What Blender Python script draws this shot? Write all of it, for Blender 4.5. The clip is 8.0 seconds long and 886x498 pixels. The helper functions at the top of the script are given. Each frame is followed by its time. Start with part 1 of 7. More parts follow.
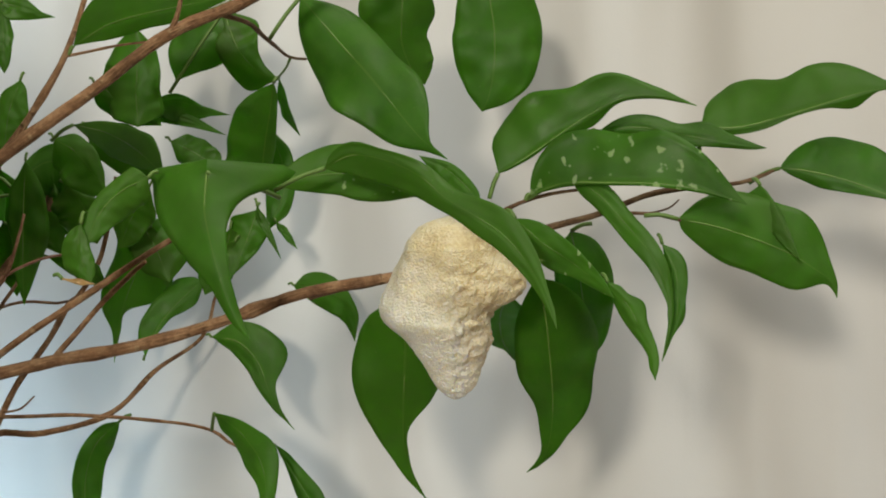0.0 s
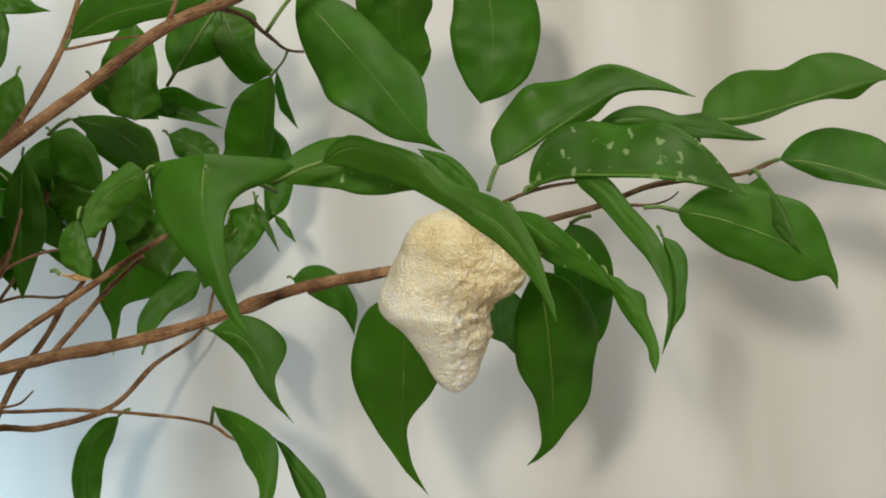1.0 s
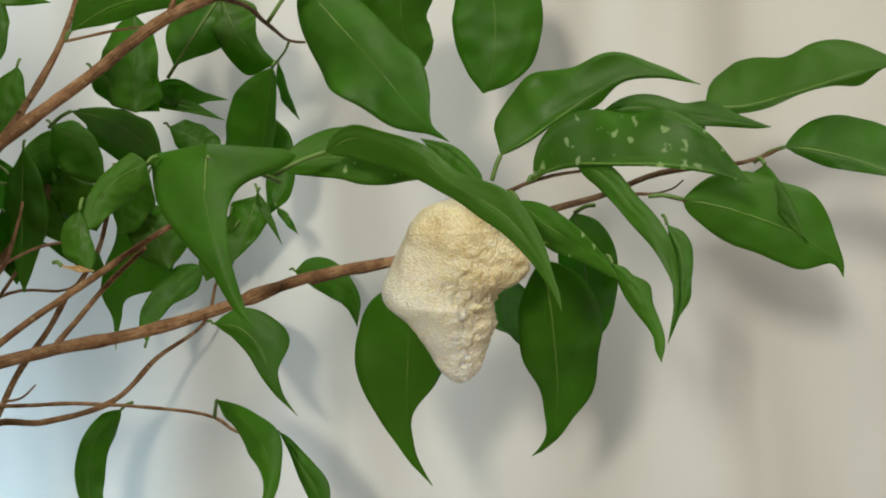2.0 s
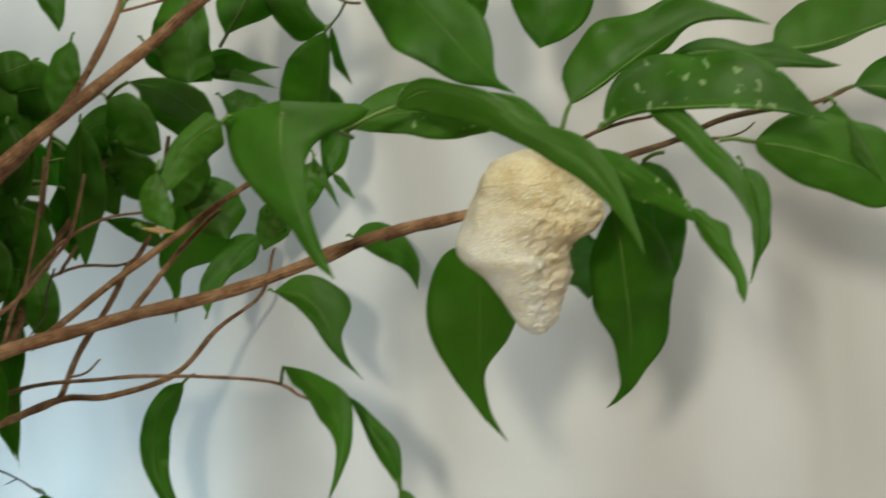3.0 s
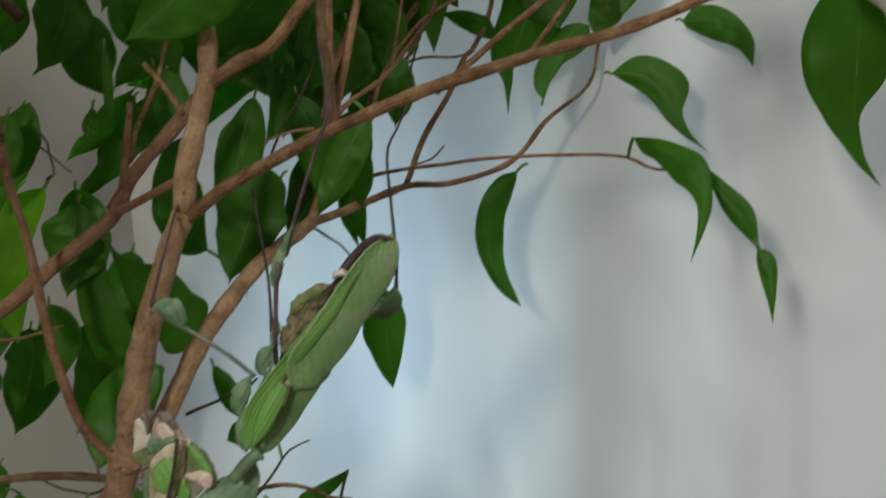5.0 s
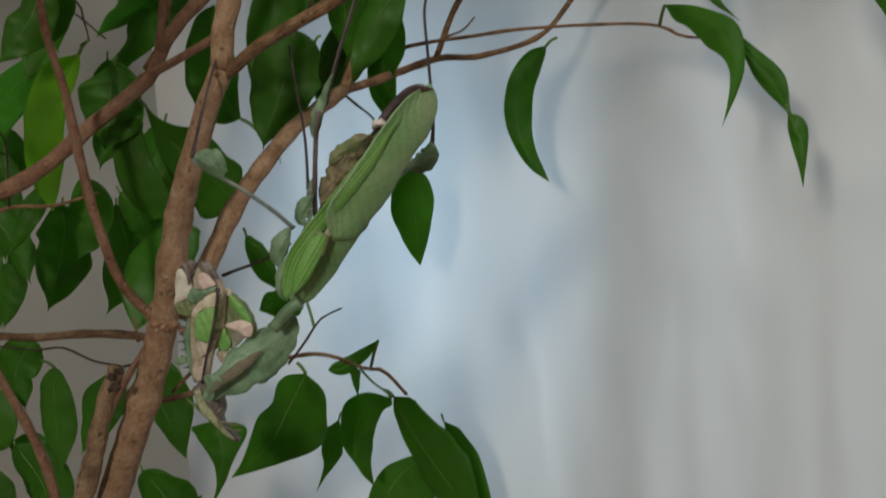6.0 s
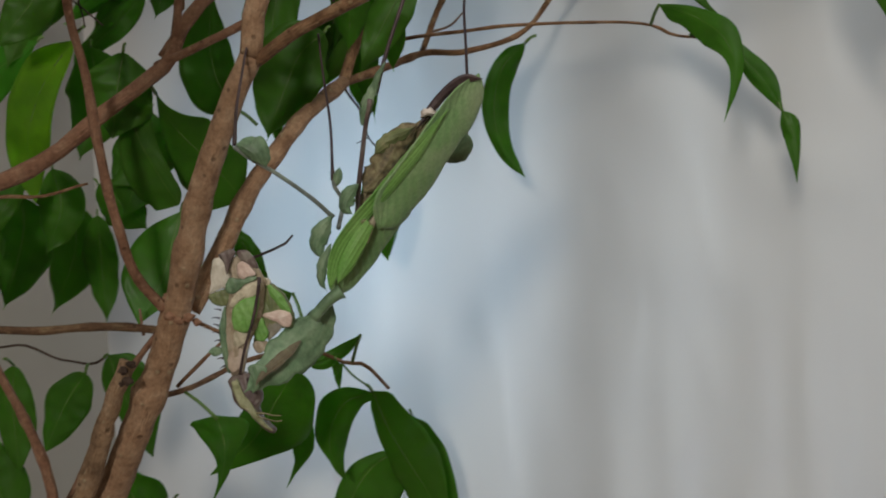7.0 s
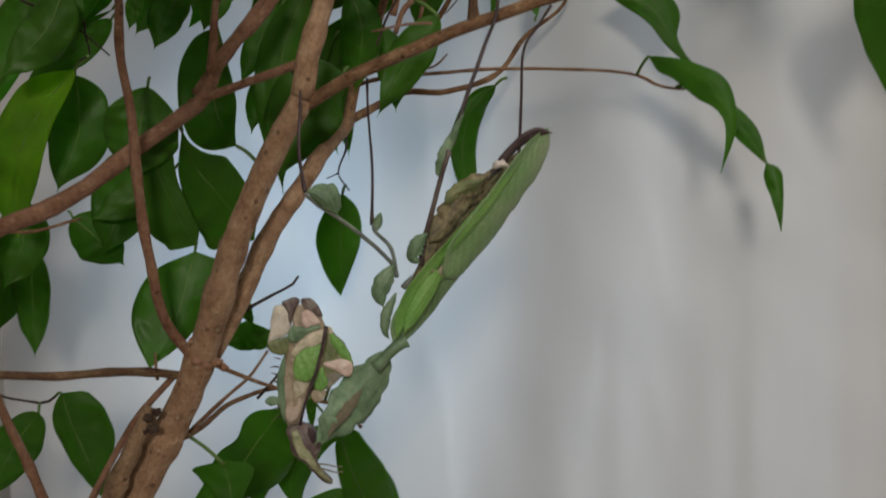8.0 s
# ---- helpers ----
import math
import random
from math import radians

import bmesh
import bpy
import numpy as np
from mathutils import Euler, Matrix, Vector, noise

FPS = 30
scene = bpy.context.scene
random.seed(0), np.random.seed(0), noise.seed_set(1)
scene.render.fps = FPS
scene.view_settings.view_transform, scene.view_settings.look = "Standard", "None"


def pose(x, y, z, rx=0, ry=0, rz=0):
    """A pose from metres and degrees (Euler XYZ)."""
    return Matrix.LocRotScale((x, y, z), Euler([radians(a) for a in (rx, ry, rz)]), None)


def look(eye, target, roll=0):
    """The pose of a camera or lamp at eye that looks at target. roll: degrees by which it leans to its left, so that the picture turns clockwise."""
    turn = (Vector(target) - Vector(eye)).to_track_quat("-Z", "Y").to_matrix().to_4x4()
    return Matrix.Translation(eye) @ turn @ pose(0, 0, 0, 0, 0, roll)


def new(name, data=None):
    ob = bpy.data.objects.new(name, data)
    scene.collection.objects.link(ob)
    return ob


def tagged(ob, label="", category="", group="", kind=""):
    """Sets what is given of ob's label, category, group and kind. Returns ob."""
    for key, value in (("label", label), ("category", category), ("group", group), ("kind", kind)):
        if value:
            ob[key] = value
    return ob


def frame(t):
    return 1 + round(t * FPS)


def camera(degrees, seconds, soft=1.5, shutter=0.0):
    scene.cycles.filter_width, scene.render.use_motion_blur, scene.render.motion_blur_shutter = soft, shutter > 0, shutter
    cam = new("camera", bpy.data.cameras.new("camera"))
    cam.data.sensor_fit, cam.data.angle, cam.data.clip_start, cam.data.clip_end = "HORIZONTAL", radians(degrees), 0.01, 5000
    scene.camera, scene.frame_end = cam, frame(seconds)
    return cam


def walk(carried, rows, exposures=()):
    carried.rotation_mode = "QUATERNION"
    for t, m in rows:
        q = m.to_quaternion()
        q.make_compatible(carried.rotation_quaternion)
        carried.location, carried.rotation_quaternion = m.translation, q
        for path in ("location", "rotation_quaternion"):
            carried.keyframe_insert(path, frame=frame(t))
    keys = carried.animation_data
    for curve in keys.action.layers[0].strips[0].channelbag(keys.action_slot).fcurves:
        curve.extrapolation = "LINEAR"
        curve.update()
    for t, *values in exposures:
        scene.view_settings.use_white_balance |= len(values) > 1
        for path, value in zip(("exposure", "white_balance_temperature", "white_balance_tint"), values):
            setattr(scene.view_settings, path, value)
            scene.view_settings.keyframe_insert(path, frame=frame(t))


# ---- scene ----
cam = camera(36.0, 8.0, soft=1.9, shutter=0.5)
PATH = [
    (0, (0.04, -0.075, 1.217), (-0.114, 1.918, 1.156), -0.6),
    (0.5, (0.041, -0.074, 1.218), (-0.114, 1.919, 1.149), -0.8),
    (1, (0.04, -0.073, 1.218), (-0.113, 1.919, 1.143), -0.9),
    (2.5, (0.036, -0.07, 1.213), (-0.122, 1.922, 1.121), -1.9),
    (3, (0.017, -0.071, 1.206), (-0.163, 1.918, 1.098), -3.4),
    (3.5, (-0.017, -0.082, 1.192), (-0.253, 1.899, 1.06), -4.1),
    (4, (-0.043, -0.092, 1.179), (-0.359, 1.876, 1.023), -5.0),
    (4.5, (-0.06, -0.099, 1.165), (-0.441, 1.855, 0.976), -5.4),
    (5, (-0.07, -0.109, 1.147), (-0.503, 1.832, 0.93), -5.5),
    (5.2, (-0.072, -0.114, 1.14), (-0.522, 1.822, 0.908), -5.7),
    (6.5, (-0.108, -0.129, 1.115), (-0.531, 1.794, 0.764), -4.6),
    (7, (-0.165, -0.14, 1.12), (-0.369, 1.822, 0.789), -4.2),
    (7.5, (-0.229, -0.134, 1.126), (-0.255, 1.838, 0.782), -3.2),
    (8, (-0.289, -0.14, 1.142), (-0.125, 1.825, 0.808), -1.5),
]
walk(cam, [(t, look(eye, target, roll)) for t, eye, target, roll in PATH],
     [(0, 0.02, 7080, 4), (0.5, 0.08, 7080, 4), (1, 0.09, 7080, 3), (2.5, 0.03, 7080, 1), (3.0, -0.03, 7000, 0), (3.5, -0.07, 6900, -2), (4.0, -0.09, 6800, -2), (4.5, -0.2, 6680, -2), (5.2, -0.41, 6540, 1), (6.5, -0.49, 6580, 6), (8, -0.54, 6700, 9)])

# ---- world and light ----
world = bpy.data.worlds.new("world")
scene.world = world
world.use_nodes = True
wn = world.node_tree.nodes
sky = wn.new("ShaderNodeTexSky")
sky.sky_type, sky.sun_disc = "NISHITA", False
sky.sun_elevation, sky.sun_rotation = radians(35), radians(200)
world.node_tree.links.new(sky.outputs[0], wn["Background"].inputs[0])
wn["Background"].inputs[1].default_value = 0.08


def lamp(name, at, target, sx, sy, watts, colour):
    data = bpy.data.lights.new(name, "AREA")
    data.shape, data.size, data.size_y, data.energy, data.color = "RECTANGLE", sx, sy, watts, colour
    ob = new(name, data)
    ob.matrix_world = look(at, target)
    return ob


lamp("window_key_light", (-0.4, -1.75, 1.78), (-0.05, 0.55, 1.1), 0.24, 0.24, 30, (1.0, 0.935, 0.85))
# unseen fill lamp under the ceiling, added to lift the dark leaves
lamp("fill_light", (0.45, 0.0, 2.35), (0.4, 0.15, 0), 0.8, 0.8, 11.5, (1.0, 0.95, 0.88))
# three unseen lamps added behind the cloth to make it glow bluish
lamp("cloth_glow_light", (-0.27, 0.885, 0.99), (-0.26, 0.5, 1.01), 0.15, 0.19, 0.92, (0.52, 0.75, 1.0))
lamp("cloth_low_light", (0.0, 0.99, 0.74), (0.0, 0.5, 0.74), 0.84, 0.42, 2.0, (0.76, 0.87, 1.0))
lamp("cloth_high_light", (-0.29, 0.87, 1.49), (-0.29, 0.5, 1.49), 0.34, 0.34, 1.25, (0.84, 0.92, 1.0))


# ---- materials ----
def material(name):
    m = bpy.data.materials.new(name)
    m.use_nodes = True
    return m, m.node_tree.nodes, m.node_tree.links, m.node_tree.nodes["Principled BSDF"]


def noise_node(n, l, scale, detail=4, coords="Object", rough=0.55, stretch=None):
    tc = n.new("ShaderNodeTexCoord")
    t = n.new("ShaderNodeTexNoise")
    t.inputs["Scale"].default_value, t.inputs["Detail"].default_value, t.inputs["Roughness"].default_value = scale, detail, rough
    if stretch:
        mp = n.new("ShaderNodeMapping")
        mp.inputs["Scale"].default_value = stretch
        l.new(tc.outputs[coords], mp.inputs[0])
        l.new(mp.outputs[0], t.inputs["Vector"])
    else:
        l.new(tc.outputs[coords], t.inputs["Vector"])
    return t


def ramp(n, l, src, stops):
    r = n.new("ShaderNodeValToRGB")
    while len(r.color_ramp.elements) < len(stops):
        r.color_ramp.elements.new(0.5)
    for e, (p, c) in zip(r.color_ramp.elements, stops):
        e.position, e.color = p, (*c, 1)
    l.new(src, r.inputs[0])
    return r


def mix(n, l, kind, fac, a, b):
    x = n.new("ShaderNodeMix")
    x.data_type, x.blend_type = "RGBA", kind
    for key, v in ((0, fac), (6, a), (7, b)):
        if isinstance(v, (int, float)):
            x.inputs[key].default_value = v
        elif isinstance(v, tuple):
            x.inputs[key].default_value = (*v, 1)
        else:
            l.new(v, x.inputs[key])
    return x.outputs[2]


def maths(n, l, op, a, b=0.0):
    x = n.new("ShaderNodeMath")
    x.operation = op
    for key, v in ((0, a), (1, b)):
        if isinstance(v, (int, float)):
            x.inputs[key].default_value = v
        else:
            l.new(v, x.inputs[key])
    return x.outputs[0]


def bump(n, l, height, strength, dist, bsdf):
    b = n.new("ShaderNodeBump")
    b.inputs["Strength"].default_value, b.inputs["Distance"].default_value = strength, dist
    l.new(height, b.inputs["Height"])
    l.new(b.outputs[0], bsdf.inputs["Normal"])


def plain(name, low, high, scale, rough, bump_by=0.0, stretch=None, dist=0.001):
    m, n, l, p = material(name)
    t = noise_node(n, l, scale, stretch=stretch)
    r = ramp(n, l, t.outputs[0], [(0.3, low), (0.7, high)])
    l.new(r.outputs[0], p.inputs["Base Color"])
    p.inputs["Roughness"].default_value = rough
    if bump_by:
        bump(n, l, t.outputs[0], bump_by, dist, p)
    return m


def leaf_material(name, dark, mid, pale, thru, flecks=0.0):
    m, n, l, p = material(name)
    uv = n.new("ShaderNodeUVMap")
    uv.uv_map = "UVMap"
    sep = n.new("ShaderNodeSeparateXYZ")
    l.new(uv.outputs[0], sep.inputs[0])
    across = maths(n, l, "ABSOLUTE", maths(n, l, "SUBTRACT", sep.outputs[0], 0.5))
    rib = maths(n, l, "LESS_THAN", across, 0.013)
    # side veins slanting towards the tip
    slant = maths(n, l, "SUBTRACT", maths(n, l, "MULTIPLY", sep.outputs[1], 26.0), maths(n, l, "MULTIPLY", across, 16.0))
    wave = maths(n, l, "SINE", maths(n, l, "MULTIPLY", slant, 6.283))
    vein = maths(n, l, "MULTIPLY", maths(n, l, "POWER", maths(n, l, "ABSOLUTE", wave), 14.0), 0.06)
    info = n.new("ShaderNodeObjectInfo")
    t = noise_node(n, l, 45, 5)
    fine = noise_node(n, l, 600, 3)
    r = ramp(n, l, t.outputs[0], [(0.3, dark), (0.72, mid)])
    c = mix(n, l, "MIX", maths(n, l, "MULTIPLY", info.outputs["Random"], 0.45), r.outputs[0], pale)
    dust = ramp(n, l, noise_node(n, l, 120, 5).outputs[0], [(0.4, (0, 0, 0)), (0.8, (1, 1, 1))])
    c = mix(n, l, "MIX", maths(n, l, "MULTIPLY", dust.outputs[0], 0.16), c, (0.12, 0.16, 0.05))
    turned = maths(n, l, "FRACT", maths(n, l, "MULTIPLY", info.outputs["Random"], 7.31))
    c = mix(n, l, "MIX", maths(n, l, "MULTIPLY", turned, 0.3), c, (0.058, 0.125, 0.02))
    c = mix(n, l, "MIX", vein, c, pale)
    c = mix(n, l, "MIX", maths(n, l, "MULTIPLY", rib, 0.3), c, (0.16, 0.27, 0.06))
    speck = ramp(n, l, fine.outputs[0], [(0.68, (0, 0, 0)), (0.76, (1, 1, 1))])
    c = mix(n, l, "MIX", maths(n, l, "MULTIPLY", speck.outputs[0], 0.12), c, (0.3, 0.36, 0.2))
    if flecks:
        chalk = noise_node(n, l, 230, 2, rough=0.4)
        mask = ramp(n, l, chalk.outputs[0], [(0.64, (0, 0, 0)), (0.70, (1, 1, 1))])
        c = mix(n, l, "MIX", maths(n, l, "MULTIPLY", mask.outputs[0], flecks), c, (0.5, 0.55, 0.45))
    l.new(c, p.inputs["Base Color"])
    gloss = ramp(n, l, noise_node(n, l, 70, 4).outputs[0], [(0.3, (0.38, 0.38, 0.38)), (0.7, (0.6, 0.6, 0.6))])
    l.new(gloss.outputs[0], p.inputs["Roughness"])
    p.inputs["Specular IOR Level"].default_value = 0.42
    height = maths(n, l, "ADD", maths(n, l, "MULTIPLY", wave, 0.03), maths(n, l, "MULTIPLY", t.outputs[0], 1.0))
    bump(n, l, height, 0.25, 0.0008, p)
    tr = n.new("ShaderNodeBsdfTranslucent")
    l.new(mix(n, l, "MULTIPLY", 1.0, c, (2.1, 2.45, 0.85)), tr.inputs[0])
    ms = n.new("ShaderNodeMixShader")
    ms.inputs[0].default_value = thru
    l.new(p.outputs[0], ms.inputs[1])
    l.new(tr.outputs[0], ms.inputs[2])
    l.new(ms.outputs[0], n["Material Output"].inputs[0])
    return m


leaf_mat = leaf_material("leaf_green", (0.041, 0.142, 0.012), (0.073, 0.215, 0.017), (0.108, 0.245, 0.034), 0.54)
spot_mat = leaf_material("leaf_flecked", (0.041, 0.142, 0.012), (0.073, 0.215, 0.017), (0.108, 0.245, 0.034), 0.54, 0.55)
rib_mat = plain("leaf_rib", (0.10, 0.21, 0.035), (0.15, 0.27, 0.055), 60, 0.45)
# yellow-green, raised in colour to carry the light from behind the leaf
backlit_mat = leaf_material("leaf_yellow_green", (0.10, 0.26, 0.012), (0.24, 0.44, 0.02), (0.34, 0.48, 0.05), 0.6)
# brighter copy of leaf_green: the light on these leaves is in the colour
lit_mat = leaf_material("leaf_lit_green", (0.04, 0.20, 0.012), (0.07, 0.28, 0.02), (0.11, 0.32, 0.04), 0.5)
dry_mat = leaf_material("leaf_dry_tan", (0.48, 0.31, 0.17), (0.66, 0.46, 0.28), (0.72, 0.54, 0.36), 0.3)
LEAF_LOOKS = {"": (leaf_mat, ""), "spots": (spot_mat, "green leaf with chalky white flecks"), "backlit": (backlit_mat, "thin yellow-green leaf, light from behind put into its colour"),
              "dry": (dry_mat, "dry tan leaf"), "lit": (lit_mat, "bright green leaf with its lit look put into the colour")}
stalk_mat = plain("leaf_stalk_green", (0.07, 0.15, 0.025), (0.12, 0.22, 0.05), 60, 0.5)


def bark_material(name, low, mid, high, rough=0.75, blotch=0.45):
    """Bark: broad tone changes, fine grain, pale corky specks and dark pits."""
    m, n, l, p = material(name)
    wide = noise_node(n, l, 28, 3)
    a = noise_node(n, l, 110, 6, rough=0.65)
    b = noise_node(n, l, 520, 5, rough=0.7)
    r = ramp(n, l, a.outputs[0], [(0.3, low), (0.5, mid), (0.72, high)])
    c = mix(n, l, "MIX", maths(n, l, "MULTIPLY", ramp(n, l, wide.outputs[0], [(0.42, (0, 0, 0)), (0.66, (1, 1, 1))]).outputs[0], blotch), r.outputs[0], tuple(v * 0.55 for v in low))
    c = mix(n, l, "OVERLAY", 0.6, c, b.outputs[0])
    tc = n.new("ShaderNodeTexCoord")
    cork = n.new("ShaderNodeTexVoronoi")
    cork.inputs["Scale"].default_value = 210
    l.new(tc.outputs["Object"], cork.inputs["Vector"])
    pick = n.new("ShaderNodeSeparateColor")
    l.new(cork.outputs["Color"], pick.inputs[0])
    dot = ramp(n, l, cork.outputs["Distance"], [(0.16, (1, 1, 1)), (0.28, (0, 0, 0))])
    pale = maths(n, l, "MULTIPLY", dot.outputs[0], maths(n, l, "GREATER_THAN", pick.outputs[0], 0.72))
    dark = maths(n, l, "MULTIPLY", dot.outputs[0], maths(n, l, "LESS_THAN", pick.outputs[0], 0.2))
    c = mix(n, l, "MIX", maths(n, l, "MULTIPLY", pale, 0.25), c, tuple(min(0.6, v * 1.6) for v in high))
    c = mix(n, l, "MIX", maths(n, l, "MULTIPLY", dark, 0.6), c, tuple(v * 0.4 for v in low))
    # long cracks and ridges that follow the branch
    streak = noise_node(n, l, 1.0, 4, "UV", 0.6, (1100, 130, 1))
    crack = ramp(n, l, streak.outputs[0], [(0.36, (1, 1, 1)), (0.46, (0, 0, 0))])
    ridge = ramp(n, l, streak.outputs[0], [(0.55, (0, 0, 0)), (0.7, (1, 1, 1))])
    c = mix(n, l, "MIX", maths(n, l, "MULTIPLY", crack.outputs[0], blotch), c, tuple(v * 0.6 for v in low))
    c = mix(n, l, "MIX", maths(n, l, "MULTIPLY", ridge.outputs[0], blotch), c, high)
    l.new(c, p.inputs["Base Color"])
    p.inputs["Roughness"].default_value = rough
    p.inputs["Specular IOR Level"].default_value = 0.25
    height = maths(n, l, "ADD", a.outputs[0], maths(n, l, "MULTIPLY", b.outputs[0], 0.7))
    height = maths(n, l, "ADD", height, maths(n, l, "MULTIPLY", streak.outputs[0], 1.2))
    height = maths(n, l, "ADD", height, maths(n, l, "MULTIPLY", maths(n, l, "SUBTRACT", pale, dark), 0.5))
    bump(n, l, height, 0.8, 0.0018, p)
    return m


bark_mat = bark_material("bark_brown", (0.13, 0.066, 0.036), (0.28, 0.155, 0.085), (0.48, 0.31, 0.185))
tan_bark_mat = bark_material("bark_tan", (0.23, 0.13, 0.075), (0.41, 0.255, 0.16), (0.53, 0.37, 0.25), 0.6, blotch=0.2)
red_mat = bark_material("bark_red_brown", (0.17, 0.082, 0.05), (0.29, 0.155, 0.10), (0.38, 0.24, 0.16), 0.6, blotch=0.2)
twig_mat = bark_material("twig_brown", (0.09, 0.05, 0.03), (0.17, 0.10, 0.06), (0.27, 0.19, 0.11))
old_mat = bark_material("dead_bark", (0.15, 0.09, 0.055), (0.36, 0.235, 0.145), (0.52, 0.38, 0.26), 0.9, 0.35)
dark_mat = bark_material("twig_dark", (0.03, 0.02, 0.015), (0.07, 0.045, 0.035), (0.12, 0.08, 0.06))
green_mat = stalk_mat
wall_mat = plain("room_paint", (0.62, 0.59, 0.54), (0.70, 0.67, 0.62), 6, 0.9)
beige_mat = plain("beige_paint", (0.30, 0.30, 0.285), (0.36, 0.36, 0.345), 5, 0.9)
floor_mat = plain("floor_boards", (0.22, 0.14, 0.08), (0.32, 0.21, 0.12), 5, 0.5)


def sheet_material():
    m, n, l, p = material("white_cloth")
    big = noise_node(n, l, 3, 3)
    weave = noise_node(n, l, 900, 2)
    r = ramp(n, l, big.outputs[0], [(0.3, (0.60, 0.575, 0.56)), (0.7, (0.69, 0.67, 0.655))])
    l.new(r.outputs[0], p.inputs["Base Color"])
    p.inputs["Roughness"].default_value = 0.85
    bump(n, l, weave.outputs[0], 0.15, 0.0004, p)
    tr = n.new("ShaderNodeBsdfTranslucent")
    tr.inputs[0].default_value = (0.75, 0.76, 0.76, 1)
    ms = n.new("ShaderNodeMixShader")
    ms.inputs[0].default_value = 0.3
    l.new(p.outputs[0], ms.inputs[1])
    l.new(tr.outputs[0], ms.inputs[2])
    l.new(ms.outputs[0], n["Material Output"].inputs[0])
    return m


sheet_mat = sheet_material()


# ---- building helpers ----
def part(name, bm, mat, parent=None, label=""):
    mesh = bpy.data.meshes.new(name)
    bm.to_mesh(mesh)
    bm.free()
    for m in mat if isinstance(mat, (list, tuple)) else [mat]:
        mesh.materials.append(m)
    for f in mesh.polygons:
        f.use_smooth = True
    ob = new(name, mesh)
    ob.parent = parent
    if label:
        tagged(ob, label)
    return ob


def spline(points, count):
    """A smooth curve through the points, evenly stepped."""
    p = [Vector(q) for q in points]
    p = [2 * p[0] - p[1]] + p + [2 * p[-1] - p[-2]]
    out = []
    for i in range(len(p) - 3):
        a, b, c, d = p[i:i + 4]
        for k in range(12):
            t = k / 12
            out.append(0.5 * (2 * b + (c - a) * t + (2 * a - 5 * b + 4 * c - d) * t * t + (3 * b - a - 3 * c + d) * t ** 3))
    out.append(p[-2])
    run = [0.0]
    for a, b in zip(out, out[1:]):
        run.append(run[-1] + (b - a).length)
    even, j = [], 0
    for k in range(count):
        want = run[-1] * k / (count - 1)
        while j < len(run) - 2 and run[j + 1] < want:
            j += 1
        f = (want - run[j]) / max(run[j + 1] - run[j], 1e-9)
        even.append(out[j].lerp(out[j + 1], min(f, 1)))
    return even


def tube(bm, line, radii, sides=8, rough=0.0, mat_index=0, grain=False):
    """A closed tube along a line; rough: uneven radius, as a share; grain: maps metres round and along it."""
    rings, up, run = [], Vector((0.31, 0.9, 0.23)), 0.0
    uv = bm.loops.layers.uv.new("UVMap") if grain else None
    for i, q in enumerate(line):
        d = (line[min(i + 1, len(line) - 1)] - line[max(i - 1, 0)]).normalized()
        u = (up - d * up.dot(d)).normalized()
        v = d.cross(u)
        up = u
        ring = []
        for k in range(sides):
            a = 2 * math.pi * k / sides
            way = u * math.cos(a) + v * math.sin(a)
            r = radii[i]
            if rough:
                r *= 1 + rough * noise.noise((q + way * r) * 160) + 0.6 * rough * noise.noise(q * 60 + way)
            ring.append(bm.verts.new(q + way * r))
        rings.append(ring)
    for i, (a, b) in enumerate(zip(rings, rings[1:])):
        step = (line[i + 1] - line[i]).length
        for k in range(sides):
            f = bm.faces.new((a[k], a[(k + 1) % sides], b[(k + 1) % sides], b[k]))
            f.material_index = mat_index
            if grain:
                w = 2 * math.pi * radii[0] / sides
                for lp, at in zip(f.loops, ((k * w, run), ((k + 1) * w, run), ((k + 1) * w, run + step), (k * w, run + step))):
                    lp[uv].uv = at
        run += step
    bm.faces.new(rings[0][::-1]).material_index = mat_index
    bm.faces.new(rings[-1]).material_index = mat_index


# ---- the room ----
def box(bm, lo, hi):
    bmesh.ops.create_cube(bm, size=1, matrix=Matrix.LocRotScale((Vector(lo) + Vector(hi)) / 2, None, Vector(hi) - Vector(lo)))


def slab(name, boxes, mat, label, category):
    bm = bmesh.new()
    for lo, hi in boxes:
        box(bm, lo, hi)
    ob = part(name, bm, mat)
    for f in ob.data.polygons:
        f.use_smooth = False
    return tagged(ob, label, category, kind="structure")


slab("floor", [((-2.4, -2.6, -0.1), (2.4, 1.2, 0))], floor_mat, "plain brown wooden floor of the room", "floor")
slab("ceiling", [((-2.4, -2.6, 2.5), (2.4, 1.2, 2.6))], wall_mat, "plain off-white ceiling", "ceiling")
slab("wall_west", [((-2.5, -2.6, 0), (-2.4, 1.2, 2.5))], wall_mat, "plain off-white painted wall", "wall")
slab("wall_east", [((2.4, -2.6, 0), (2.5, 1.2, 2.5))], wall_mat, "plain off-white painted wall", "wall")
slab("wall_south", [((-2.4, -2.7, 0), (2.4, -2.6, 2.5))], wall_mat, "plain off-white painted wall", "wall")
# the opening here is unseen, added to go with the lamps behind the cloth
slab("wall_north", [((-2.4, 1.0, 0), (-0.50, 1.1, 2.5)), ((0.46, 1.0, 0), (2.4, 1.1, 2.5)),
                    ((-0.50, 1.0, 0), (0.46, 1.1, 0.53)), ((-0.50, 1.0, 1.75), (0.46, 1.1, 2.5))], beige_mat,
     "off-white wall with an unseen opening added behind the cloth", "wall")
# unseen bar, added to account for the dim band across the cloth
slab("window_1", [((-0.50, 1.02, 1.1), (0.46, 1.08, 1.26))], wall_mat, "unseen thick white crossbar added behind the cloth", "window")


